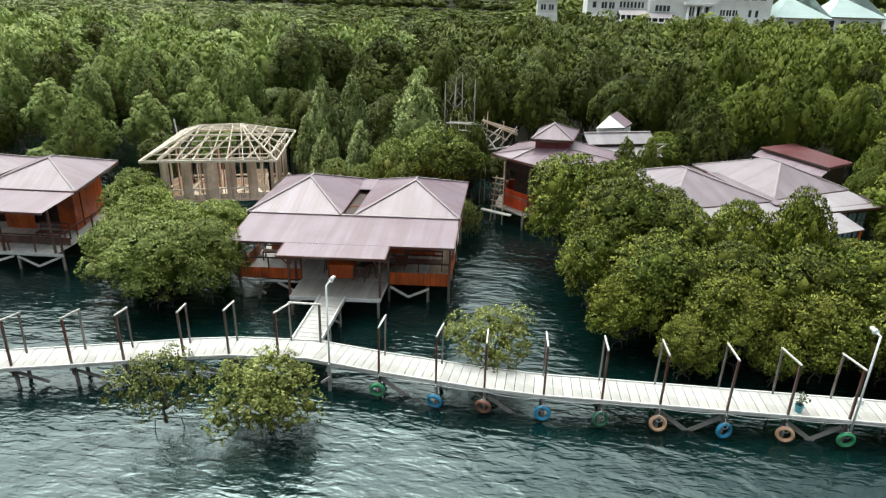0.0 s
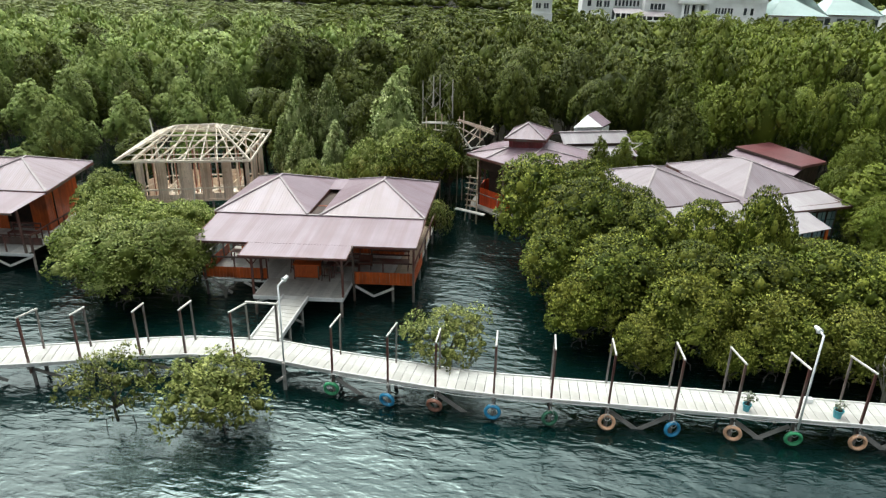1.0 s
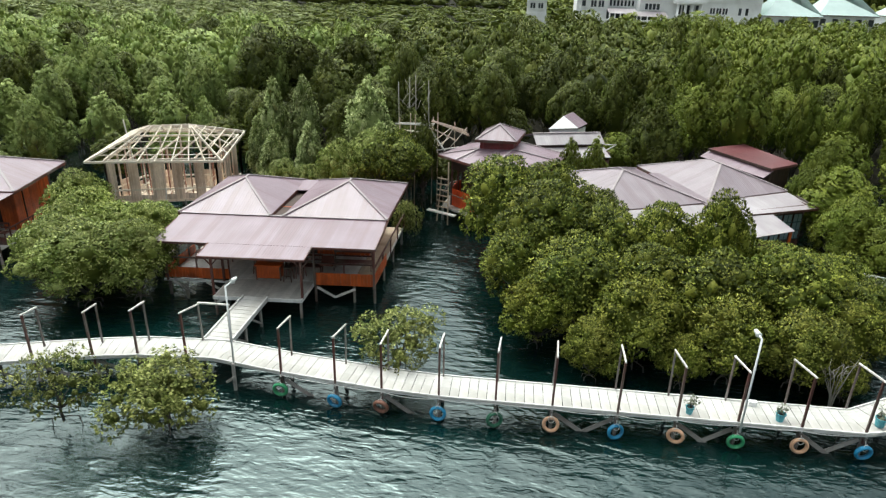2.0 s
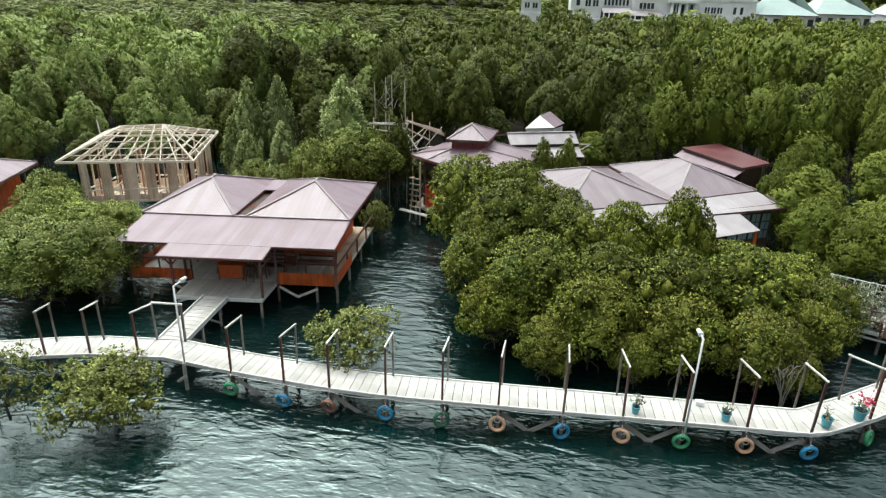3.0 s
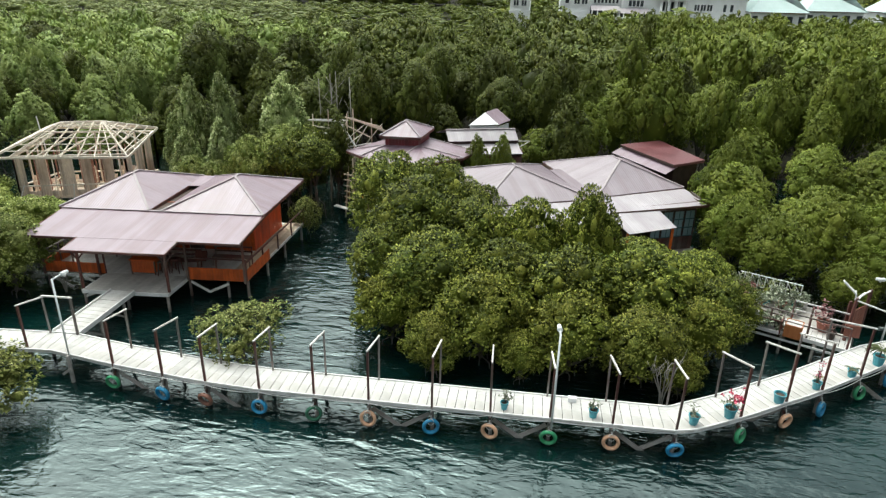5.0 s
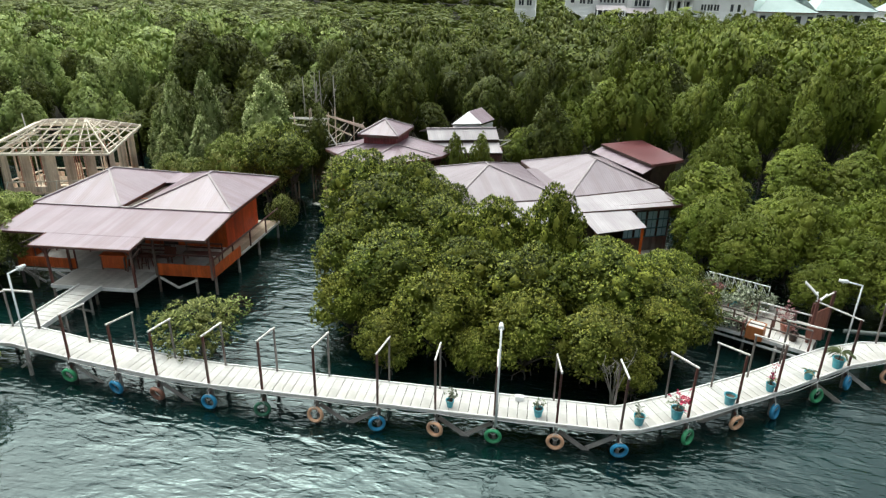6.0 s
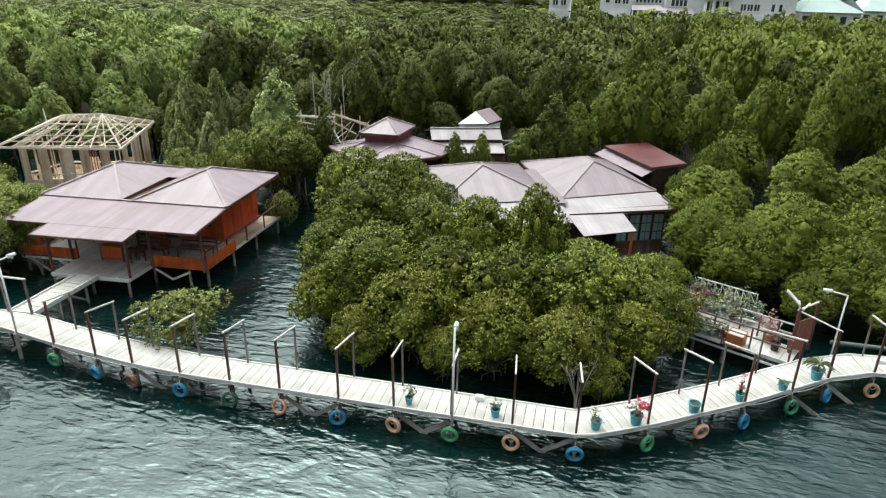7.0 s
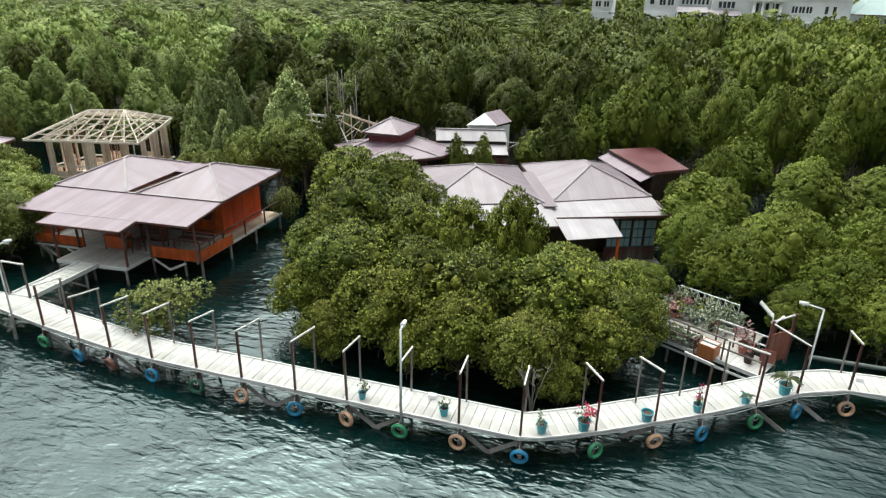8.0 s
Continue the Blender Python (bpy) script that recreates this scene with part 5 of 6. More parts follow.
def crown(seed, R, z0, z1, lobes, n, k, L, w, shape="dome", sides=4, soft=0.4, core=0.72, whole=0.5):
    """A crown of overlapping leafy lobes. Vertices and quads, centred on the trunk."""
    rs = np.random.RandomState(seed)
    H = z1 - z0
    cs, rr = [], []
    for i in range(lobes):
        f = (i + 0.5) / lobes
        a = i * 2.4 + rs.uniform(-0.4, 0.4)
        if shape in ("egg", "spire"):                              # a rounded body studded with small tufts
            el = -0.45 + 1.95 * f ** 0.9
            t = 0.0 if i == 0 else 0.80
            thin = 1.0 if shape == "egg" else 1.12 - 0.62 * max(0, math.sin(el))
            side = R * t * thin * math.cos(el) * rs.uniform(0.86, 1.1)
            cs.append((side * math.cos(a), side * math.sin(a), z0 + H * (0.46 + 0.5 * t * math.sin(el) * (0.95 if shape == "egg" else 1.12) * rs.uniform(0.88, 1.08))))
            rr.append(R * (0.76 if i == 0 else rs.uniform(0.2, 0.34) * thin))
        elif i < lobes // 4:                                       # the body
            f = (i + 0.5) / (lobes // 4)
            rad = R * 0.42 * math.sqrt(f)
            cs.append((rad * math.cos(a), rad * math.sin(a), z0 + H * (0.30 + 0.30 * (1 - f) + rs.uniform(-0.06, 0.06))))
            rr.append(R * rs.uniform(0.42, 0.5))
        else:                                                      # rounded tufts that stand out of it
            f = (i - lobes // 4 + 0.5) / (lobes - lobes // 4)
            el = math.asin(min(1, 0.02 + 0.98 * f)) * rs.uniform(0.85, 1.0)
            k2 = rs.uniform(0.66, 0.95)
            cs.append((R * k2 * math.cos(el) * math.cos(a), R * k2 * math.cos(el) * math.sin(a), z0 + H * (0.30 + 0.50 * k2 / 0.8 * math.sin(el))))
            rr.append(R * rs.uniform(0.19, 0.34))
    cs, rr = np.array(cs), np.array(rr)
    big = (0.4 if sides == 3 else 0.5) * R
    which = rs.choice(lobes, n * 3, p=rr ** 2 / np.sum(rr ** 2)) if shape == "dome" else rs.choice(lobes, n * 3, p=np.minimum(rr, big) ** 2 / np.sum(np.minimum(rr, big) ** 2))
    d = unit(rs.normal(size=(n * 3, 3)) + np.array([0, 0, 0.45]))
    rad = rr[which][:, None] * (1 + (0.05 if shape in ("egg", "spire") else 0.10) * rs.normal(size=(n * 3, 1)))
    squash = np.array([1, 1, 0.85 if shape == "dome" else 0.5 * H / R])
    p = cs[which] + d * rad * squash
    # leave out what is buried in other lobes
    keep = np.ones(len(p), bool)
    for i in range(lobes):
        q = (p - cs[i]) / squash
        keep &= (np.linalg.norm(q, axis=1) > rr[i] * (0.93 if shape in ("egg", "spire") else 0.82)) | (which == i)
    p, d = p[keep][:n], d[keep][:n]
    ax = unit(d * 0.7 + np.array([0, 0, 0.55]) + rs.normal(size=p.shape) * 0.25)
    v, f = rosettes(p, ax, k, L, w, rs, sides)
    # inside each lobe: large outward leaves in the open crowns, a lumpy closed body in the forest crowns
    hv, hf = [], []
    base = len(v)
    for i in range(lobes):
        bv, bf = ICO[1 if n < 400 else 3 if rr[i] > 0.6 * R else 1 if shape in ("egg", "spire") else 2]
        if shape in ("egg", "spire"):
            lump = bv * (1 + rs.normal(size=(len(bv), 1)) * 0.09) * (core if rr[i] < 0.6 * R else 0.8 if sides == 3 else 0.64)
        else:
            c3 = bv[bf]
            mid = c3.mean(1, keepdims=True)
            lump = (mid + (c3 - mid) * 1.3 + rs.normal(size=c3.shape) * 0.10).reshape(-1, 3) * core
            bf = np.arange(len(lump)).reshape(-1, 3)
        hv.append(cs[i] + lump * rr[i] * squash)
        hf.append(bf + base)
        base += len(lump)
    verts = np.concatenate([v] + hv)
    # normals: the leaf's own, turned part of the way to the round of its tuft and of the crown
    lv = v.reshape(-1, sides, 3)
    own = unit(np.cross(lv[:, 1] - lv[:, 0], lv[:, 2] - lv[:, 0]))
    at = np.tile(which[keep][:n], k)
    mid = lv.mean(1)
    out = unit(unit((mid - cs[at]) / squash) * 0.7 + unit(mid - np.array([0, 0, z0 + H * 0.4])) * whole + np.array([0, 0, 0.22]))
    own = np.repeat(unit(own * (1 - soft) + out * soft), sides, 0)
    inner = np.concatenate([unit(x - c) for x, c in zip(hv, cs)])
    return verts, [f, np.concatenate(hf)], cs, rr, np.concatenate([own, inner])


def trunk_mesh(seed, cs, z0, roots=5, r=0.09, spread=0.9):
    rg = random.Random(seed)
    bm = bmesh.new()
    fork = z0 * 0.8 + 0.25
    tube(bm, ((0, 0, fork * 0.35), (rg.uniform(-0.1, 0.1), rg.uniform(-0.1, 0.1), fork)), r, r * 0.8)
    for i, c in enumerate(cs[: 9]):
        mid = (c[0] * 0.45 + rg.uniform(-0.15, 0.15), c[1] * 0.45 + rg.uniform(-0.15, 0.15), fork + (c[2] - fork) * 0.6)
        tube(bm, ((0, 0, fork * 0.9), mid, tuple(c)), r * 0.55, r * 0.18, 5)
    for i in range(roots):
        a = math.tau * i / roots + rg.uniform(-0.3, 0.3)
        s = spread * rg.uniform(0.5, 1.0)
        tube(bm, ((0, 0, fork * 0.55), (math.cos(a) * s * 0.7, math.sin(a) * s * 0.7, fork * 0.42), (math.cos(a) * s, math.sin(a) * s, -1.0)), r * 0.4, r * 0.3, 4)
    me = mesh_of(bm, "trunk")
    me.materials.append(M_BARK)
    return me


def tree_kind(seed, R, z0, z1, lobes, n, k, L, w, shape, leaf, r=0.09, sides=4, soft=0.5, core=0.72, whole=0.5):
    v, f, cs, rr, nn = crown(seed, R, z0, z1, lobes, n, k, L, w, shape, sides=sides, soft=soft, core=core, whole=whole)
    return faces_mesh("crown", v, f, leaf, nn), trunk_mesh(seed, cs, z0, r=r, roots=2 if R < 1.8 and sides == 4 else 5), R, z1


NEAR_KINDS = [tree_kind(s, 2.2, 0.4, 4.5, lb, 1750, 4, 0.155, 0.08, "egg", M_LEAF, soft=0.45, whole=0.6, core=0.6) for s, lb in ((1, 34), (2, 42), (3, 38), (4, 30))]
YEL_KINDS = [tree_kind(s, 2.0, 0.3, 3.5, 34, 1800, 4, 0.145, 0.075, "egg", M_LEAF_YEL, soft=0.45, whole=0.6, core=0.6) for s in (11, 12)]
RAISED_KINDS = [tree_kind(s, 1.5, 2.55, 5.2, 26, 1500, 4, 0.14, 0.075, "egg", M_LEAF, soft=0.45, whole=0.6, core=0.5) for s in (14, 15)]
SMALL_KINDS = [tree_kind(s, 1.75, z, 2.7, lb, n, 5, 0.13, 0.062, "dome", M_LEAF_SMALL, r=0.06, core=c) for s, z, lb, n, c in ((21, 0.8, 18, 480, 0.2), (22, 0.25, 24, 1150, 0.4), (23, 0.7, 22, 820, 0.3))]
MID_KINDS = [tree_kind(s, 2.0, 2.0, 7.0, lb, 1480, 4, 0.12, 0.105, "egg", M_LEAF_FAR, r=0.12, sides=3, soft=0.82, whole=0.7, core=0.62) for s, lb in ((31, 26), (32, 32), (33, 22), (34, 28))] + [tree_kind(s, 1.6, 1.8, 7.2, 26, 1450, 4, 0.12, 0.105, "spire", M_LEAF_FAR, r=0.12, sides=3, soft=0.82, whole=0.7, core=0.62) for s in (41, 42, 43)]


def recoloured(kinds, leaf):
    out = []
    for cm, tm, R, Z in kinds:
        c = cm.copy()
        c.materials[0] = leaf
        out.append((c, tm, R, Z))
    return out


BRIGHT_KINDS = recoloured(NEAR_KINDS, M_LEAF_BRIGHT)
GREEN_KINDS = recoloured(NEAR_KINDS, M_LEAF_OLIVE)
PALE_CONES = [tree_kind(s, 1.6, 0.8, 7.0, 30, 1700, 4, 0.13, 0.11, "spire", M_LEAF_CONE, r=0.1, sides=3, soft=0.65, whole=0.6, core=0.62) for s in (61, 62, 63)]
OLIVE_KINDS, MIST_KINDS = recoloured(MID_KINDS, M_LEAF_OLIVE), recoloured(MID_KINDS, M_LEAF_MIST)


def plant(kind, x, y, radius, height, turn, label, group, name="mangrove_tree"):
    cm, tm, R, Z = kind
    t = thing(name, (x, y, 0), label, "tree", group)
    t.rotation_euler = (0, 0, turn)
    t.scale = (radius / R, radius / R, height / Z)
    for nm, me in (("trunk", tm), ("crown", cm)):
        ob = new(nm, me)
        ob.parent = t
    return t


rng = random.Random(77)
# the thicket between the main house and the garden: x, y, radius, height, kind
ISLAND = [(3.1, 32.9, 2.3, 6.0, 0), (5.0, 29.6, 2.3, 5.7, 1), (4.1, 27.5, 1.7, 4.1, 2), (7.9, 28.7, 1.9, 5.1, 3), (5.6, 33.0, 2.1, 5.8, 2), (7.6, 31.6, 1.7, 5.0, 0), (10.4, 28.8, 1.55, 5.3, 0), (13.0, 28.6, 1.4, 6.0, 1),
          (6.5, 25.5, 2.2, 4.6, 0), (9.6, 26.0, 1.7, 4.2, 2), (12.3, 25.3, 2.1, 4.4, 1), (15.3, 25.7, 2.1, 4.6, 3), (15.4, 28.6, 1.6, 3.8, 2), (17.6, 27.2, 1.5, 3.9, 0), (18.3, 25.7, 1.5, 3.5, 2)]
for x, y, r, h, k in ISLAND:
    plant(NEAR_KINDS[k], x, y, r, h, rng.uniform(0, 6.28), "dense green mangrove tree in the thicket by the channel", "mangrove thicket")
FRONT = [(5.0, 24.3, 1.5, 3.1, 0), (8.8, 23.4, 1.9, 3.8, 1), (12.2, 22.9, 1.8, 3.4, 0), (14.9, 22.9, 1.7, 3.2, 1), (17.2, 24.4, 1.4, 3.0, 0), (7.0, 22.2, 1.2, 2.5, 0), (10.4, 22.2, 0.9, 2.2, 1), (16.2, 22.2, 0.9, 1.9, 0)]
for x, y, r, h, k in FRONT:
    plant(YEL_KINDS[k], x, y, r, h, rng.uniform(0, 6.28), "yellow-green mangrove tree at the edge of the walkway", "mangrove thicket")
LEFT = [(-15.2, 24.6, 2.2, 4.0, 0), (-13.2, 25.4, 1.7, 4.0, 2), (-17.0, 25.6, 1.9, 3.9, 1), (-16.0, 28.0, 2.0, 3.8, 3), (-14.0, 28.3, 1.6, 3.9, 0), (-18.2, 28.2, 1.6, 3.8, 2), (-20.0, 31.6, 1.6, 4.2, 1), (-18.4, 29.9, 1.5, 3.9, 3), (-15.6, 31.4, 1.5, 2.4, 3)]
for x, y, r, h, k in LEFT:
    plant(BRIGHT_KINDS[k], x, y, r * 1.05, h, rng.uniform(0, 6.28), "dense bright green mangrove tree between the stilt houses", "mangroves between the houses")
plant(SMALL_KINDS[0], -10.6, 16.3, 1.55, 2.9, 0.4, "small sparse mangrove standing in open water", "small mangroves", "small_mangrove")
plant(SMALL_KINDS[1], -7.4, 17.0, 1.85, 2.75, 2.0, "small rounded mangrove standing in open water", "small mangroves", "small_mangrove")
plant(SMALL_KINDS[2], -0.28, 21.5, 1.85, 2.5, 1.2, "small flat-topped mangrove behind the walkway", "small mangroves", "small_mangrove")
plant(SMALL_KINDS[2], -2.3, 34.9, 0.95, 2.5, 2.2, "small mangrove beside the stilt house", "small mangroves", "small_mangrove")
BACK = [(-7.1, 38.6, 1.6, 5.0, 1), (-5.3, 39.9, 1.7, 5.4, 2), (-10.6, 37.4, 1.1, 3.9, 3), (-8.9, 37.3, 1.1, 3.7, 0)]
for x, y, r, h, k in BACK:
    plant(BRIGHT_KINDS[k], x, y, r * 1.05, h, rng.uniform(0, 6.28), "dense green mangrove tree behind the stilt houses", "mangroves behind the houses")
for x, y, h in ((6.95, 39.7, 5.7), (8.45, 40.3, 5.7)):
    plant(OLIVE_KINDS[4], x, y, 0.75, h, rng.uniform(0, 6.28), "slender young mangrove before the long house", "mangroves behind the houses")
GARDEN = [(20.8, 33.6, 1.7, 4.6, 0), (22.3, 31.9, 1.7, 4.3, 1), (24.6, 33.2, 1.9, 5.2, 2), (26.6, 31.2, 1.8, 4.2, 3), (28.2, 29.6, 1.6, 3.4, 0), (25.0, 30.0, 1.2, 2.8, 1), (30.0, 31.6, 2.0, 4.8, 2), (32.0, 29.6, 1.8, 3.6, 1), (28.6, 33.4, 1.9, 5.4, 3), (18.7, 30.6, 1.3, 2.6, 2), (34.0, 32.0, 2.0, 5.0, 0)]
for x, y, r, h, k in GARDEN:
    plant(GREEN_KINDS[k], x, y, r * 1.05, h, rng.uniform(0, 6.28), "dense green mangrove tree behind the flower terrace", "mangroves by the terrace")

for x, y, r, h, k in ((-2.95, 38.5, 1.4, 5.2, 0), (-4.6, 38.0, 1.35, 5.0, 1), (-3.7, 39.7, 1.3, 5.5, 1)):
    plant(RAISED_KINDS[k], x, y, r, h, rng.uniform(0, 6.28), "mangrove tree with a raised crown over the channel", "mangroves behind the houses")
# low mangroves added to block the light at the channel's head
for x, y, r, h, k in ((-4.3, 41.0, 1.2, 3.3, 0), (-2.7, 43.0, 1.2, 3.2, 2), (-1.1, 43.9, 1.1, 3.2, 3), (-5.6, 42.4, 1.3, 4.2, 1)):
    plant(MID_KINDS[k], x, y, r, h, rng.uniform(0, 6.28), "low dark mangrove added to darken the head of the channel", "mangroves behind the houses")
plant(MID_KINDS[1], -2.3, 41.0, 0.95, 5.9, 1.0, "dark green mangrove tree before the unfinished hut", "mangroves behind the houses")
TALL = [(-12.45, 41.8, 1.05, 8.2, 0), (-10.7, 42.6, 1.1, 8.1, 1), (-6.35, 42.8, 1.6, 8.3, 2), (-9.45, 39.4, 0.95, 5.9, 0), (-11.7, 39.3, 0.95, 5.2, 2), (-13.4, 40.9, 0.8, 5.6, 1)]
for x, y, r, h, k in TALL:
    plant(PALE_CONES[k], x, y, r, h, rng.uniform(0, 6.28), "tall pointed pale green mangrove tree behind the house", "mangroves behind the houses")
for x, y, r, h, k in ((-8.4, 43.9, 1.3, 6.6, 0), (-13.8, 43.8, 1.4, 6.9, 2), (-8.0, 41.2, 1.1, 4.8, 1)):
    plant(MID_KINDS[k], x, y, r, h, rng.uniform(0, 6.28), "dark green mangrove tree between the pale pointed ones", "mangroves behind the houses")
for x, y, r, h, k in ((20.6, 38.4, 1.3, 4.9, 0), (22.0, 40.2, 1.5, 6.0, 1), (21.9, 37.0, 1.5, 5.2, 3)):
    plant(GREEN_KINDS[k], x, y, r, h, rng.uniform(0, 6.28), "dense green mangrove tree beside the red roof", "mangroves by the terrace")

for x, y, r, h, k in ((-19.0, 57.5, 2.7, 10.0, 0), (-16.2, 59.0, 2.2, 9.3, 2), (-50.7, 76.0, 3.2, 8.2, 1), (-47.4, 73.2, 2.8, 8.8, 3), (-12.5, 63.3, 2.3, 9.2, 1), (-13.1, 83.5, 2.6, 9.4, 2), (-35.7, 81.9, 2.8, 9.2, 0), (-27.7, 80.8, 2.6, 9.2, 3)):
    plant(MID_KINDS[k], x, y, r, h, rng.uniform(0, 6.28), "large dark green tree standing above the pale mangroves", "dark trees in the forest")


def canopy(x, y):
    """Height of the forest's canopy."""
    base = 5.2 + 3.0 * min(1, max(0, (y - 37) / 12))
    if x > 14:
        base += 1.6 * min(1, (x - 14) / 6) * min(1, max(0, (y - 34) / 8))
    if y > 60:
        base = 8.4
    if y > 88 and x > 0:
        base = 9.3
    if y > 100 and x <= 0:
        base = 4.6 if y < 140 else 3.6
    return base


CLEAR = [(-22.0, 30, -12.6, 41.2), (-14.6, 36, -4.2, 44.6), (-33, 20, -21.4, 35.4), (-13, 20, -1.0, 35.6), (-2.2, 20, 1.2, 38.2), (-5.0, 38.4, 1.0, 45.2), (-2.2, 36.2, 7.6, 44), (3.6, 39.0, 10.4, 49.0), (2, 20, 20.2, 41.2), (15.0, 38, 21.6, 45), (18, 20, 33, 34)]


def free(x, y, m):
    return all(not (a - m < x < c + m and b - m < y < d + m) for a, b, c, d in CLEAR)


def left_edge(y):
    return 12 - 1.27 * y


gy = 36.0
row = 0
while gy < 61:
    step = 3.75
    gx = -66 + (row % 2) * step / 2
    while gx < 56:
        x, y = gx + rng.uniform(-0.8, 0.8), gy + rng.uniform(-0.7, 0.7)
        if left_edge(y) < x < 16 + 0.52 * y and free(x, y, 0.3):
            hgt = canopy(x, y) * rng.uniform(0.6, 1.14)
            # leaf tone by side: lit olive right, hazy pale left, darker centre
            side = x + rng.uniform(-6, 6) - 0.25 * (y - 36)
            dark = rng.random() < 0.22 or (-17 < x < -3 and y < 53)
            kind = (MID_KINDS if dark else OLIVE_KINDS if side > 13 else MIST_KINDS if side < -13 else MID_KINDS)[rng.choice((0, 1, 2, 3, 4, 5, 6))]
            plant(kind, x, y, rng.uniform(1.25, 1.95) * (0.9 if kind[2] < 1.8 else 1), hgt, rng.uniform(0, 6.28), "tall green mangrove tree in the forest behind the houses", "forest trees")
        gx += step
    gy += step * 0.87
    row += 1

# the far forest, past counting
rs = np.random.RandomState(8)


def far_forest(name, y0, y1, step, size, n, lobes, L, tall=1.0, side=None, leaf=M_LEAF_FAR):
    kinds = [crown(50 + s, 2.3, 2.2, 7.0, lobes, n, 3, L, L, shape, sides=3, soft=0.88, whole=0.7, core=0.5) for s, shape in enumerate(("egg", "egg", "spire", "egg", "egg"))]
    V, F, N, base = [], [], [], 0
    y = y0
    while y < y1:
        x = left_edge(y)
        while x < 18 + 0.52 * y:
            px, py = x + rs.uniform(-0.45, 0.45) * step + 6, y + rs.uniform(-0.45, 0.45) * step
            if not (6 < px < 90 and 134.5 < py < 175) and (side is None or side(px, py)):
                v, f, _, _, nn = kinds[rs.randint(len(kinds))]
                a = rs.uniform(0, 6.28)
                c, s = math.cos(a), math.sin(a)
                k = size * rs.uniform(0.6, 1.15)
                hz = tall * canopy(px, py) / 7.0 * (rs.uniform(0.7, 1.2) if py < 112 else rs.uniform(0.9, 1.1))
                V.append(np.stack([px + k * (v[:, 0] * c - v[:, 1] * s), py + k * (v[:, 0] * s + v[:, 1] * c), v[:, 2] * hz], 1))
                F.append(np.concatenate(f) + base)
                N.append(np.stack([nn[:, 0] * c - nn[:, 1] * s, nn[:, 0] * s + nn[:, 1] * c, nn[:, 2]], 1))
                base += len(v)
            x += step
        y += step * 0.87
    ob = part(name, faces_mesh(name, np.concatenate(V), [np.concatenate(F)], leaf, np.concatenate(N)), None)
    return tagged(ob, "dense green mangrove forest stretching into the distance", "forest", kind="stuff")


# far leaf tones also carry the brighter right side and the haze
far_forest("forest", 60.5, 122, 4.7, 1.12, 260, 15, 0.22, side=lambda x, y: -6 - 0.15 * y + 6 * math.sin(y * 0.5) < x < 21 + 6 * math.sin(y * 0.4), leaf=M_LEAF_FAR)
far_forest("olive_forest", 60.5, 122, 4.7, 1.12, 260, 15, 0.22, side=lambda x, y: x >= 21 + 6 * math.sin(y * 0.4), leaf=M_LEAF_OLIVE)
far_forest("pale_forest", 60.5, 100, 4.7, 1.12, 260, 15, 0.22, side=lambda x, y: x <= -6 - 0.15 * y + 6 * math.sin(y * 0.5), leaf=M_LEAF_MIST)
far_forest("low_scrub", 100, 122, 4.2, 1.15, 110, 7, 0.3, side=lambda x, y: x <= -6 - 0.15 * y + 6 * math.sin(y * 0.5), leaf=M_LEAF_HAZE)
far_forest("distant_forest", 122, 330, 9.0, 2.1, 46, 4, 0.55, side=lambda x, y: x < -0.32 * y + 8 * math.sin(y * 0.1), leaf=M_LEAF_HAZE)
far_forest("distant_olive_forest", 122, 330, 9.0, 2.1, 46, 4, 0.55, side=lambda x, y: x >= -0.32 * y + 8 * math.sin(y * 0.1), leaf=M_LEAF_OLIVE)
far_forest("tree_line", 330, 352, 11.0, 3.4, 60, 6, 0.6, 2.0)


# leafless pale shrubs at the water's edge
def bare_shrub(x0, y0, count, high, seed, label):
    rng = random.Random(seed)
    t = thing("bare_shrub", (x0, y0, 0), label, "shrub")
    for k in range(count):
        a, s = rng.uniform(2.6, 6.6), rng.uniform(0.25, 0.75)
        tip = Vector((x0 + s * math.cos(a), y0 + s * 0.5 * math.sin(a), rng.uniform(0.63, 1.0) * high))
        mid = Vector((x0, y0, high / 3)).lerp(tip, 0.5) + Vector((rng.uniform(-0.15, 0.15), rng.uniform(-0.1, 0.1), 0.1))
        part("branch", rod(((x0, y0, -0.2), (x0 + 0.1 * math.cos(a), y0, high * 0.3), mid, tip), 0.024, 0.009, 5), M_TWIG, t)
        for j in range(3):
            p = mid.lerp(tip, 0.25 + 0.3 * j)
            part("twig", rod((p, p + Vector((rng.uniform(-0.3, 0.3), rng.uniform(-0.15, 0.1), rng.uniform(0.1, 0.4)))), 0.011, 0.005, 4), M_TWIG, t)


bare_shrub(15.4, 21.15, 9, 2.7, 57, "leafless pale twiggy shrub at the edge of the mangroves")
bare_shrub(-11.2, 26.0, 12, 1.1, 58, "pale dry twiggy shrub below the veranda rail")

# bare stems of dead mangroves behind the unfinished hut
rng = random.Random(31)
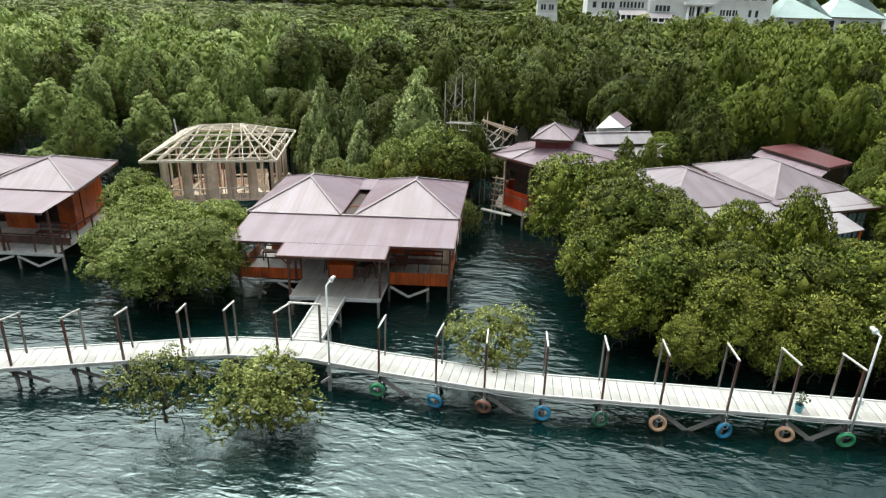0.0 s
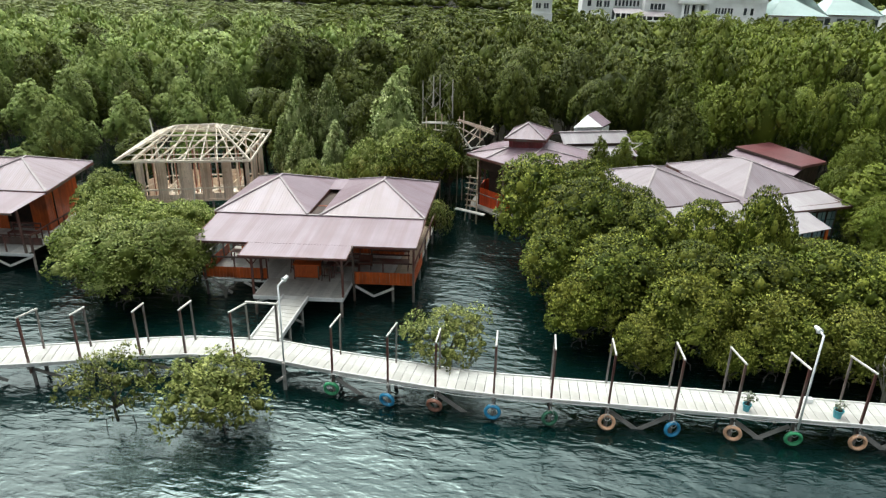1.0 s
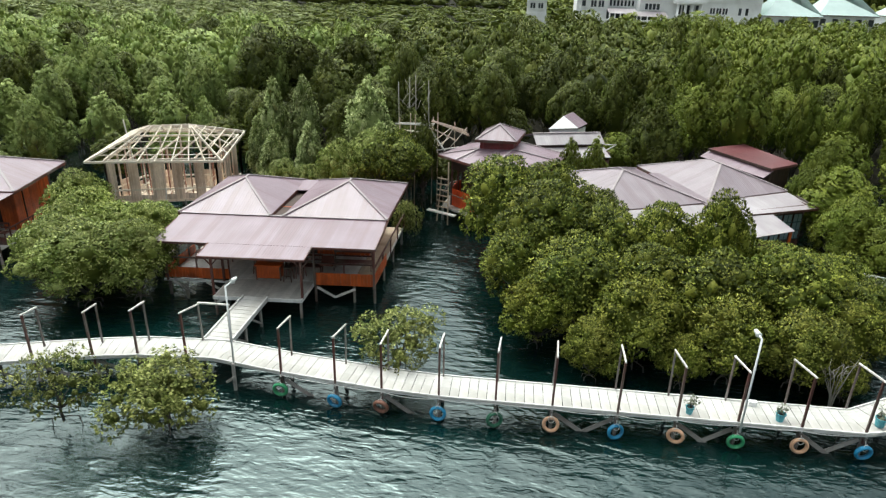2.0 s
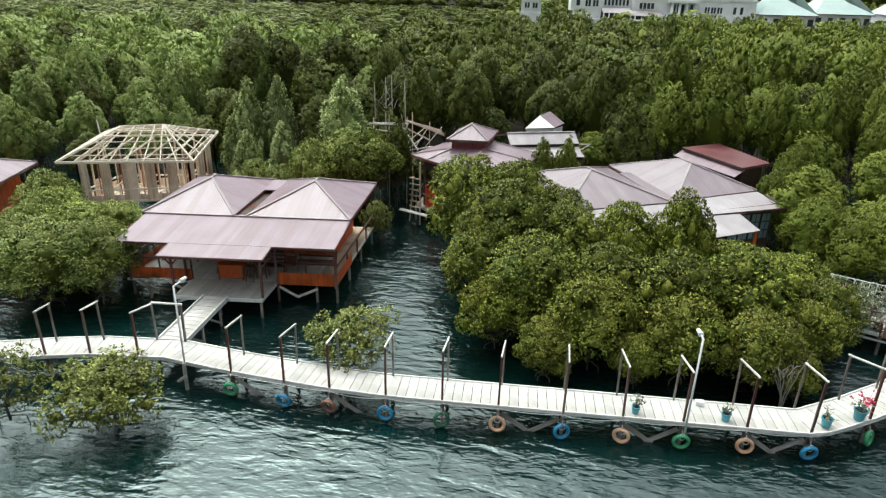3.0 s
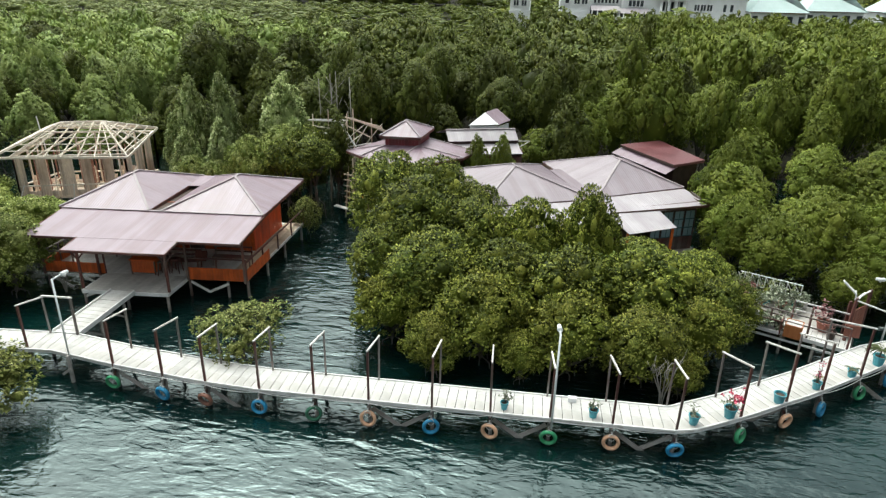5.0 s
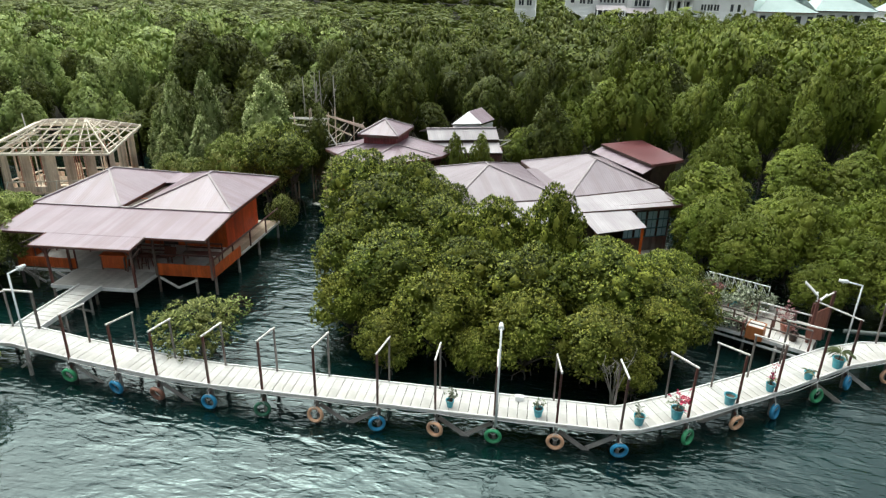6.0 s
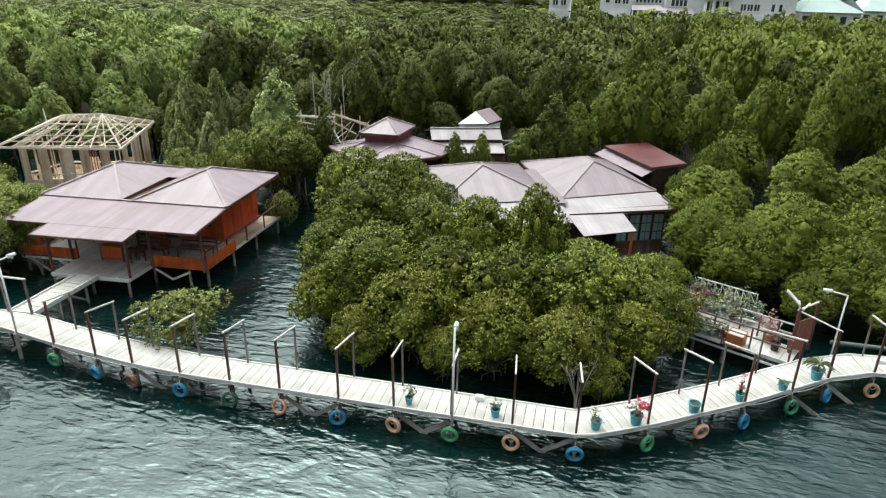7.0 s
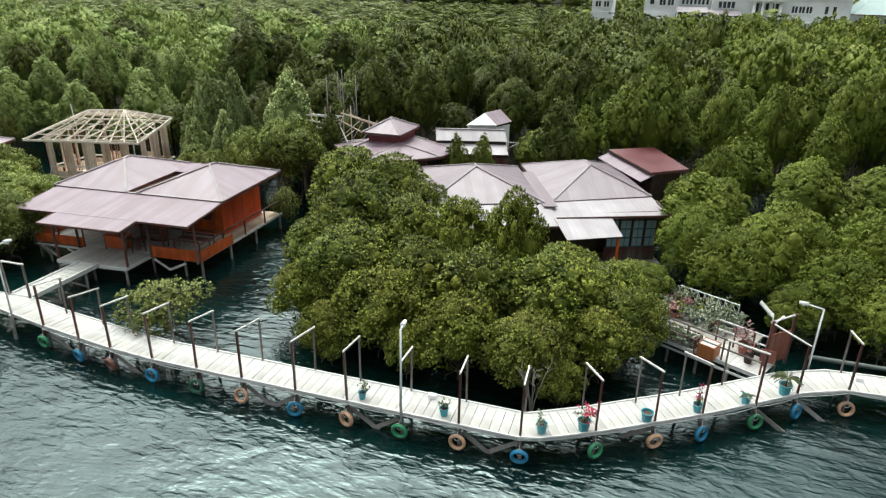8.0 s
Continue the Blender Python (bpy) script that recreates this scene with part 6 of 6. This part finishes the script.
for x, y, z in ((-4.6, 45.6, 7.6), (-4.1, 46.0, 7.9), (-3.5, 45.8, 8.1), (-2.9, 46.2, 7.7), (-4.4, 46.6, 7.2)):
    t = thing("dead_tree", (x, y, 0), "bare pale stem of a dead mangrove", "tree", "dead mangroves")
    part("trunk", rod(((x, y, 0), (x + rng.uniform(-0.2, 0.2), y, z * 0.6), (x + rng.uniform(-0.3, 0.3), y, z)), 0.06, 0.025, 5), M_TWIG, t)
    for k in range(5):
        zb = z * rng.uniform(0.6, 0.92)
        a = rng.uniform(0, 6.28)
        part("branch", rod(((x, y, zb), (x + 0.5 * math.cos(a), y + 0.5 * math.sin(a), zb + 0.55)), 0.025, 0.012, 4), M_TWIG, t)


# ---------------------------------------------------------------- lamps
def lamp_post(x, y, z, top, arm, head, label, mat=None):
    """A white pole with a short arm; arm is the plan vector to the lamp head."""
    t = thing("walkway_lamp", (x, y, z), label, "lamp", "lamps along the walkway")
    mat = mat or M_LAMP_POLE
    part("pole", rod(((x, y, z - 0.3), (x, y, top)), 0.036, 0.033, 8), mat, t)
    a = Vector((x, y, top))
    b = a + Vector((arm[0], arm[1], arm[2]))
    part("arm", rod((a - Vector((0, 0, 0.02)), b), 0.035, 0.03, 8), mat, t)
    d = Vector((arm[0], arm[1], 0)).normalized()
    bm = rod((b - d * 0.05, b + d * 0.1, b + d * 0.26), head, head * 0.75, 10)
    hd = part("lamp_head", bm, mat, t)
    part("lens", rod((b + d * 0.1 - Vector((0, 0, head * 0.5)), b + d * 0.1 - Vector((0, 0, head + 0.05))), head * 0.7, head * 0.4, 10), M_EDGE, hd)
    return t


lamp_post(11.52, 18.66, DECK, 4.2, (-0.02, 0.25, 0.02), 0.085, "white pole lamp standing at the walkway edge")
lamp_post(-6.02, 19.4, DECK, 4.18, (0.05, 0.45, 0.0), 0.085, "white pole lamp at the junction of the walkways")
lamp_post(24.9, 26.4, DECK, 3.46, (-0.55, 0.12, 0.06), 0.075, "white pole lamp with a long arm by the terrace gate")

bp = thing("lamp_footing", (-6.02, 19.3, 0), "weathered grey post with a short brace holding the junction lamp", "post")
part("post", bar((-6.0, 19.3, -0.9), (-6.02, 19.33, 1.12), 0.1, 0.1, up=(0, 1, 0)), M_BRACE, bp)
part("brace", bar((-6.3, 19.25, 0.35), (-5.95, 19.25, 0.62), 0.05, 0.09), M_BRACE, bp)


# ---------------------------------------------------------------- pots on the walkway
def pot_body(r0, r1, h, mat, parent, at):
    bm = bmesh.new()
    prof = [(r0, 0), (r1, h), (r1 * 1.12, h), (r1 * 1.12, h + 0.035), (r1 * 0.96, h + 0.035), (r1 * 0.9, h - 0.05)]
    n = 14
    rings = [[bm.verts.new((at[0] + r * math.cos(math.tau * i / n), at[1] + r * math.sin(math.tau * i / n), at[2] + z)) for i in range(n)] for r, z in prof]
    for A, B in zip(rings, rings[1:]):
        for i in range(n):
            bm.faces.new((A[i], A[(i + 1) % n], B[(i + 1) % n], B[i])).smooth = False
    bm.faces.new(rings[0][::-1])
    part("pot", bm, mat, parent)
    bm = bmesh.new()
    bm.faces.new([bm.verts.new((at[0] + r1 * 0.9 * math.cos(math.tau * i / n), at[1] + r1 * 0.9 * math.sin(math.tau * i / n), at[2] + h - 0.045)) for i in range(n)])
    part("soil", bm, M_CONCRETE, parent)


def tuft(parent, at, n, spread, height, L, w, mat, seed, k=5, name="leaves", stems=8):
    rs = np.random.RandomState(seed)
    c = np.array(at) + rs.normal(size=(n, 3)) * np.array([spread, spread, height])
    v, f = rosettes(c, unit(rs.normal(size=(n, 3)) * 0.6 + np.array([0, 0, 1.0])), k, L, w, rs)
    part(name, faces_mesh(name, v, [f], mat), None, parent)
    if not stems:
        return
    bm = bmesh.new()
    for p in c[: min(n, stems)]:
        tube(bm, ((at[0], at[1], at[2] - height * 1.6 - 0.1), tuple(p)), 0.012, 0.006, 4)
    part("stem", bm, M_BARK, parent)


def fronds(parent, at, n, length, mat, seed, wide=0.11):
    rg = random.Random(seed)
    for i in range(n):
        a = math.tau * i / n + rg.uniform(-0.3, 0.3)
        up = rg.uniform(0.5, 1.1)
        bm = bmesh.new()
        d = Vector((math.cos(a), math.sin(a), 0))
        s = Vector((-d.y, d.x, 0))
        prev = None
        for k in range(6):
            q = k / 5
            p = Vector(at) + d * (length * q * math.cos(up * (1 - 0.2 * q))) + Vector((0, 0, length * (math.sin(up) * q - 0.75 * q * q)))
            wd = wide * length * math.sin(math.pi * min(0.97, 0.08 + q * 0.9))
            cur = [bm.verts.new(p + s * wd - Vector((0, 0, 0.04))), bm.verts.new(p), bm.verts.new(p - s * wd - Vector((0, 0, 0.04)))]
            if prev:
                bm.faces.new((prev[0], prev[1], cur[1], cur[0]))
                bm.faces.new((prev[1], prev[2], cur[2], cur[1]))
            prev = cur
        part("frond", bm, mat, parent)


POTS = [(9.95, 19.05, 0.13, "cactus"), (12.85, 19.1, 0.15, "cactus"), (16.05, 19.3, 0.17, "cactus"), (17.3, 19.85, 0.2, "flower"), (19.2, 21.0, 0.19, "empty"), (20.8, 22.1, 0.15, "flower_small"), (22.4, 23.15, 0.16, "sprout"), (23.75, 24.2, 0.21, "palm")]
WORDS = {"cactus": "teal painted pot with a small grey-green succulent on the walkway", "flower": "teal painted pot with red bougainvillea flowers on the walkway", "empty": "teal painted bucket filled with soil on the walkway", "flower_small": "small teal pot with a thin dark flowering stem", "sprout": "teal pot with a slender pale sprout", "palm": "teal bucket with a fan of palm fronds by the gate"}
for i, (x, y, r, what) in enumerate(POTS):
    p = thing("flower_pot", (x, y, DECK), WORDS[what], "flower pot", "pots along the walkway")
    h = r * 1.75
    pot_body(r * 0.75, r, h, M_POT, p, (x, y, DECK))
    z = DECK + h
    if what == "cactus":
        tuft(p, (x, y, z + 0.2), 12, 0.09, 0.11, 0.13, 0.06, M_LEAF_PALE, i)
    elif what == "flower":
        tuft(p, (x, y, z + 0.22), 14, 0.16, 0.10, 0.11, 0.07, M_LEAF_PALE, i)
        tuft(p, (x + 0.08, y, z + 0.36), 26, 0.16, 0.08, 0.09, 0.07, M_FLOWER, i + 50, name="flowers")
    elif what == "flower_small":
        tuft(p, (x, y, z + 0.4), 10, 0.07, 0.16, 0.09, 0.06, M_FLOWER, i, name="flowers")
        tuft(p, (x, y, z + 0.2), 6, 0.05, 0.1, 0.1, 0.04, M_LEAF, i + 9)
    elif what == "sprout":
        fronds(p, (x, y, z), 5, 0.42, M_LEAF_PALE, i)
    elif what == "palm":
        fronds(p, (x, y, z + 0.26), 34, 0.6, M_LEAF_PALM, i, 0.022)
        part("stem", rod(((x, y, z - 0.06), (x, y, z + 0.24)), 0.03, 0.02, 6), M_BARK, p)

# loose items on the deck
for x, y, s in ((12.2, 19.85, 0.14), (26.5, 26.0, 0.12)):
    b = part("stone_block", block(x - s, y - s * 0.6, DECK + 0.002, x + s, y + s * 0.6, DECK + s * 1.2), M_WHITE)
    tagged(b, "small white painted block lying on the walkway", "block")


# ---------------------------------------------------------------- flower terrace
def terrace():
    t = thing("terrace", (22, 28, 0), "pale plank terrace with planters leading from the walkway to the house", "terrace", kind="structure")
    a, b = Vector((23.2, 25.25)), Vector((18.9, 27.45))
    d = (b - a).normalized()
    n = Vector((-d.y, d.x))
    n = n if n.x > 0 or n.y > 0 else -n
    planks(t, "plank", tuple(a + n * 0.5), tuple(b + n * 0.5), DECK - 0.01, 1.3, M_PLANK, board=0.19, seed=71)
    for o in (-0.15, 1.15):
        p, q = a + n * o, b + n * o
        part("edge_board", bar((*p, DECK - 0.08), (*q, DECK - 0.08), 0.05, 0.15), M_EDGE, t)
        for k in range(5):
            r = p.lerp(q, k / 4)
            part("support_post", rod(((*r, -1.2), (*r, DECK - 0.1)), 0.06), M_PILE, t)
    part("lower_rail", bar((*(a - n * 0.25), DECK - 0.3), (*(b - n * 0.25), DECK - 0.3), 0.05, 0.08), M_EDGE, t)
    return a, b, d, n


TA, TB, TD, TN = terrace()


def at_terrace(s, o):
    p = TA + TD * s + TN * o
    return p.x, p.y


# back platform with the flowers, and its white lattice fence
fl = thing("flower_platform", (21.5, 29, 0), "timber platform crowded with potted plants", "platform", kind="structure")
part("platform_top", mesh_from_ring([(*at_terrace(1.1, 1.2), DECK - 0.02), (*at_terrace(5.2, 1.2), DECK - 0.02), (*at_terrace(5.2, 3.1), DECK - 0.02), (*at_terrace(1.1, 3.1), DECK - 0.02)], 0.08), M_DECK_GREY, fl)
for s in (1.2, 3.0, 5.0):
    for o in (1.3, 3.0):
        part("support_post", rod(((*at_terrace(s, o), -1.2), (*at_terrace(s, o), DECK - 0.08)), 0.06), M_PILE, fl)
fence = thing("lattice_fence", (*at_terrace(3.2, 3.1), DECK), "white painted lattice fence behind the flower pots", "fence")
for z in (0.35, 0.9):
    part("fence_rail", bar((*at_terrace(2.3, 3.1), DECK + z), (*at_terrace(4.9, 3.1), DECK + z), 0.04, 0.04), M_WHITE, fence)
for i in range(9):
    s = 2.3 + i * 0.3
    part("fence_post", bar((*at_terrace(s, 3.12), DECK), (*at_terrace(s, 3.12), DECK + 0.92), 0.035, 0.035, up=(0, 1, 0)), M_WHITE, fence)
    part("lattice_bar", bar((*at_terrace(s, 3.09), DECK + 0.36), (*at_terrace(s + 0.3, 3.09), DECK + 0.88), 0.022, 0.022), M_WHITE, fence)

# planter boxes
for s0, s1, lab in ((1.75, 2.35, "orange varnished wooden planter box on the terrace"), (2.5, 4.4, "long pale planter with dark rail and pale plants on the terrace")):
    bx = thing("planter_box", (*at_terrace((s0 + s1) / 2, 0.0), DECK), lab, "planter", "planters on the terrace")
    ring = [at_terrace(s0, -0.4), at_terrace(s1, -0.4), at_terrace(s1, 0.22), at_terrace(s0, 0.22)]
    for i in range(4):
        p, q = ring[i], ring[(i + 1) % 4]
        if s0 < 2:
            part("side_panel", bar((*p, DECK + 0.23), (*q, DECK + 0.23), 0.04, 0.56), M_AMBER, bx)
            continue
        part("side_panel", bar((*p, DECK + 0.02), (*q, DECK + 0.02), 0.04, 0.14), M_EDGE, bx)
        part("corner_post", bar((*p, DECK - 0.05), (*p, DECK + 0.55), 0.05, 0.05, up=(0, 1, 0)), M_POST, bx)
        part("top_rail", bar((*p, DECK + 0.55), (*q, DECK + 0.55), 0.05, 0.05), M_POST, bx)
    part("filling", mesh_from_ring([(*p, DECK + (0.49 if s0 < 2 else 0.06)) for p in ring], 0.05), M_PLANK if s0 < 2 else M_DECK_GREY, bx)

M_PINK = foliage("dusty_pink_leaf", (0.12, 0.05, 0.05), (0.3, 0.13, 0.13), (0.45, 0.28, 0.26))
M_CLAY = paint("terracotta", (0.36, 0.13, 0.09), 0.8)
rng = random.Random(41)
for i in range(52):
    s, o = rng.uniform(2.5, 4.35), rng.choice((-0.2, 0.0, -0.1))
    if i % 3:
        s, o = rng.uniform(2.0, 5.0), rng.choice((1.75, 2.0, 2.2, 2.45, 2.6, 2.75, 2.85))
    x, y = at_terrace(s, o)
    z = DECK + (0.06 if o < 0.1 else 0.0)
    r = rng.uniform(0.08, 0.13) if o < 0.1 else rng.uniform(0.10, 0.19)
    kind = rng.choice(("pale", "pale", "pale", "green", "frond", "pale", "pale", "frond", "red" if o > 0.1 else "pale"))
    lab = {"pale": "pot of silvery foliage on the terrace", "green": "pot of green foliage on the terrace", "red": "pot of reddish leaves on the terrace", "frond": "pot with drooping pale fronds on the terrace"}[kind]
    p = thing("flower_pot", (x, y, z), lab, "flower pot", "pots on the terrace")
    pot_body(r * 0.75, r, r * 1.5, rng.choice((M_CLAY, M_WHITE, M_DARK, M_POT, M_EDGE)), p, (x, y, z))
    top = z + r * 1.5
    if kind == "frond":
        fronds(p, (x, y, top), 8, rng.uniform(0.35, 0.55), M_LEAF_PALE, i)
    else:
        tuft(p, (x, y, top + 0.15), 22, 0.15, 0.12, 0.14, 0.07, {"pale": M_LEAF_PALE, "green": M_LEAF_YEL, "red": M_PINK}[kind] if rng.random() < 0.8 else M_LEAF_PALE, i)
big = thing("large_pot", (*at_terrace(1.1, 1.0), DECK), "large dark red pot with pink foliage on the terrace", "flower pot")
pot_body(0.2, 0.28, 0.4, M_CLAY, big, (*at_terrace(1.1, 1.0), DECK))
tuft(big, (*at_terrace(1.1, 1.0), DECK + 0.75), 34, 0.2, 0.15, 0.13, 0.07, M_PINK, 91)

for i, s in enumerate((2.5, 3.0, 3.5, 4.0, 4.5, 4.9)):               # pale creepers that hang over the lattice
    x, y = at_terrace(s, 2.95)
    c = thing("creeper", (x, y, DECK), "pale trailing creeper hanging over the white lattice fence", "plant", "creepers on the lattice")
    tuft(c, (x, y, DECK + 0.62), 26, 0.17, 0.16, 0.12, 0.05, M_LEAF_PALE if i % 2 else M_LEAF_PALM, 140 + i, stems=0)
dp = thing("dark_pot", (*at_terrace(0.75, 0.45), DECK), "small dark pot with dry reddish stems on the terrace", "flower pot")
pot_body(0.13, 0.17, 0.3, M_DARK, dp, (*at_terrace(0.75, 0.45), DECK))
tuft(dp, (*at_terrace(0.75, 0.45), DECK + 0.5), 12, 0.12, 0.1, 0.1, 0.04, M_PINK, 93)

# handrails of the terrace
for o, s0, s1, zs in ((-0.1, 0.1, 4.4, (0.9, 0.5)), (1.15, 0.2, 2.3, (0.95, 0.55))):
    f = thing("terrace_rail", (*at_terrace((s0 + s1) / 2, o), DECK), "pale weathered handrail along the terrace", "railing")
    for z in zs:
        part("handrail", bar((*at_terrace(s0, o), DECK + z), (*at_terrace(s1, o), DECK + z), 0.05, 0.05), M_POST_REAR if o < 0 else M_EDGE, f)
    for k in range(4):
        s = s0 + (s1 - s0) * k / 3
        part("rail_post", bar((*at_terrace(s, o), DECK - 0.1), (*at_terrace(s, o), DECK + zs[0]), 0.06, 0.06, up=(0, 1, 0)), M_POST, f)

# gate at the head of the terrace
g = thing("terrace_gate", (23.7, 26.6, DECK), "dark red wooden gate panel between posts", "gate")
part("gate_post", bar((23.25, 25.95, DECK - 0.2), (23.3, 25.95, 2.9), 0.1, 0.1, up=(0, 1, 0)), M_POST, g)
part("gate_post", bar((24.15, 26.75, DECK - 0.2), (24.15, 26.75, 2.95), 0.1, 0.1, up=(0, 1, 0)), M_POST, g)
part("gate_post", bar((23.6, 26.9, DECK - 0.2), (23.6, 26.9, 2.3), 0.1, 0.1, up=(0, 1, 0)), M_POST, g)
board_wall(g, (23.32, 26.02), (24.12, 26.72), DECK + 0.05, DECK + 1.3, M_GATE, 0.14, name="gate_board", seed=4)
part("crossbeam", bar((23.2, 25.9, 2.85), (24.2, 26.8, 2.92), 0.06, 0.05), M_BEAM, g)
part("long_beam", bar((23.3, 25.95, 2.8), (24.25, 24.33, 2.94), 0.045, 0.045), M_BEAM, g)
part("short_door", bar((23.05, 25.75, DECK + 0.55), (23.55, 25.55, DECK + 0.6), 0.05, 0.5), M_GATE, g)
sl = thing("solar_lamp", (23.3, 26.1, 2.9), "small solar street lamp with a tilted pale panel on a post", "lamp")
part("stem", rod(((23.3, 25.97, 2.7), (23.2, 26.0, 3.2)), 0.03), M_LAMP_POLE, sl)
part("panel", bar((22.75, 26.15, 3.5), (23.25, 26.0, 3.05), 0.28, 0.04), M_EDGE, sl)
part("brace", bar((23.3, 25.97, 2.75), (23.65, 26.2, 3.05), 0.05, 0.05), M_LAMP_POLE, sl)

M_PIPE = surface("grey_green_pipe", (0.05, 0.065, 0.06), (0.10, 0.12, 0.11), 0.6, 6, vary=0.1)
# dark pipe along the rear edge of the walkway beyond the gate
pipe = part("pipe", rod(((25.0, 27.0, DECK + 0.12), (34, 27.05, DECK + 0.12)), 0.09, sides=10), M_PIPE)
tagged(pipe, "long grey-green plastic pipe lying beside the walkway", "pipe")


# ---------------------------------------------------------------- far buildings
M_GLASS = surface("dark_window_glass", (0.03, 0.035, 0.04), (0.06, 0.07, 0.08), 0.2, 2, vary=0.3)
# roof green made paler, distance haze put into the colour
M_TEAL_ROOF = surface("hazed_green_roof", (0.44, 0.56, 0.54), (0.54, 0.66, 0.635), 0.5, 0.4, vary=0.08)


def white_wing(x0, x1, y, depth, top, openings, label):
    """A plain white wing; openings: left, right, sill and head of each window."""
    h = thing("white_building", ((x0 + x1) / 2, y, 0), label, "building", "far white buildings")
    part("wall", block(x0, y, 0.4, x1, y + depth, top), M_WHITE, h)
    part("parapet", block(x0 - 0.3, y - 0.3, top, x1 + 0.3, y + depth + 0.3, top + 0.5), M_WHITE, h)
    part("string_course", block(x0 - 0.15, y - 0.2, 11.75, x1 + 0.15, y, 11.95), M_WHITE, h)
    part("plinth", block(x0 - 0.15, y - 0.3, 0.4, x1 + 0.15, y, 8.7), M_WHITE, h)
    for a, b, c, d in openings:
        w = part("window", block(a, y - 0.06, c, b, y + 0.02, d), M_GLASS, h)
        if b - a > 0.8:
            part("mullion", block((a + b) / 2 - 0.06, y - 0.12, c, (a + b) / 2 + 0.06, y - 0.07, d), M_WHITE, w)
        part("window_sill", block(a - 0.15, y - 0.25, c - 0.15, b + 0.15, y - 0.01, c - 0.02), M_WHITE, w)


def row(x0, x1, count, c, d, fill=0.6):
    step = (x1 - x0) / count
    return [(x0 + step * (i + 0.5 - fill / 2), x0 + step * (i + 0.5 + fill / 2), c, d) for i in range(count)]


white_wing(13.6, 20.0, 143, 10, 15.4, row(14.4, 15.6, 1, 10.3, 11.4) + row(16.2, 19.2, 2, 10.2, 11.4, 0.7) + row(14.4, 19.2, 3, 12.6, 13.9), "white wing of a large far building with dark windows")
white_wing(20.0, 26.0, 147, 8, 14.6, row(20.4, 25.6, 7, 10.4, 11.5, 0.55) + row(20.4, 25.6, 5, 12.6, 13.9), "set-back white wing with a band of narrow windows")
white_wing(26.0, 49.4, 143, 12, 16.2, row(27.0, 30.0, 4, 10.0, 11.1, 0.75) + row(33.4, 37.6, 5, 9.3, 11.0, 0.6) + row(39.6, 43.2, 3, 9.5, 10.6, 0.75) + row(44.8, 47.4, 2, 9.4, 10.7, 0.4) + row(27.0, 48.4, 13, 12.5, 13.8, 0.55), "large white main block of the far building with dark windows")
white_wing(3.6, 7.6, 143, 8, 11.6, row(4.0, 7.2, 2, 9.6, 10.6), "small white building behind the trees")
po = thing("porch", (25, 140, 0), "long low grey porch roof on posts before the white building", "porch", "far white buildings")
for x0, x1, z in ((19.6, 25.2, 9.7), (24.4, 31.0, 9.3)):
    part("roof_sheet", roof_sheet([(x0, 138.2, z - 0.45), (x1, 138.2, z - 0.45), (x1, 142.4, z + 0.35), (x0, 142.4, z + 0.35)], (0, -1, -0.2), pitch=0.8), M_ROOF_GREY, po)
    for k in range(6):
        x = x0 + 0.2 + (x1 - x0 - 0.4) * k / 5
        part("post", block(x - 0.12, 138.4, 2, x + 0.12, 138.64, z - 0.45), M_WHITE, po)
    part("low_wall", block(x0, 138.3, 2, x1, 138.5, z - 1.35), M_WHITE, po)
    part("back_wall", block(x0, 142.3, 2, x1, 142.6, z + 0.2), M_GLASS, po)
for x in (33.2, 34.6, 36.0, 37.6):
    part("column", rod(((x, 141.6, 2), (x, 141.6, 11.3)), 0.28, 0.25, 8), M_WHITE, po)
part("portico_roof", block(32.4, 141.0, 11.3, 38.4, 143.0, 11.75), M_WHITE, po)


for x0, x1, y, z in ((50, 61, 142, 9.6), (61.5, 73, 146, 9.9), (74, 88, 142, 10.1)):
    h = thing("far_house", ((x0 + x1) / 2, y, 0), "white house with a hazed pale green metal roof beyond the forest", "house", "far houses")
    part("wall", block(x0 + 0.5, y + 0.5, 3, x1 - 0.5, y + 9.5, z), M_WHITE, h)
    hip_roof(h, [(x0, y, z), (x1, y, z), (x1, y + 10, z), (x0, y + 10, z)], [((x0 + x1) / 2 - 2, y + 4.8, z + 3.8), ((x0 + x1) / 2 + 2, y + 5.2, z + 3.8)], M_TEAL_ROOF, lambda x, y, z: (x, y, z), pitch=0.8, caps=False)
    for k in range(5):
        cx = x0 + 1.2 + k * (x1 - x0 - 2.4) / 4
        part("window", block(cx - 0.5, y + 0.42, z - 2.0, cx + 0.5, y + 0.52, z - 0.7), M_GLASS, h)
wall = part("boundary_wall", block(14, 136, 2, 50, 136.6, 8.2), M_WHITE)
tagged(wall, "long white boundary wall at the forest's far edge", "wall")
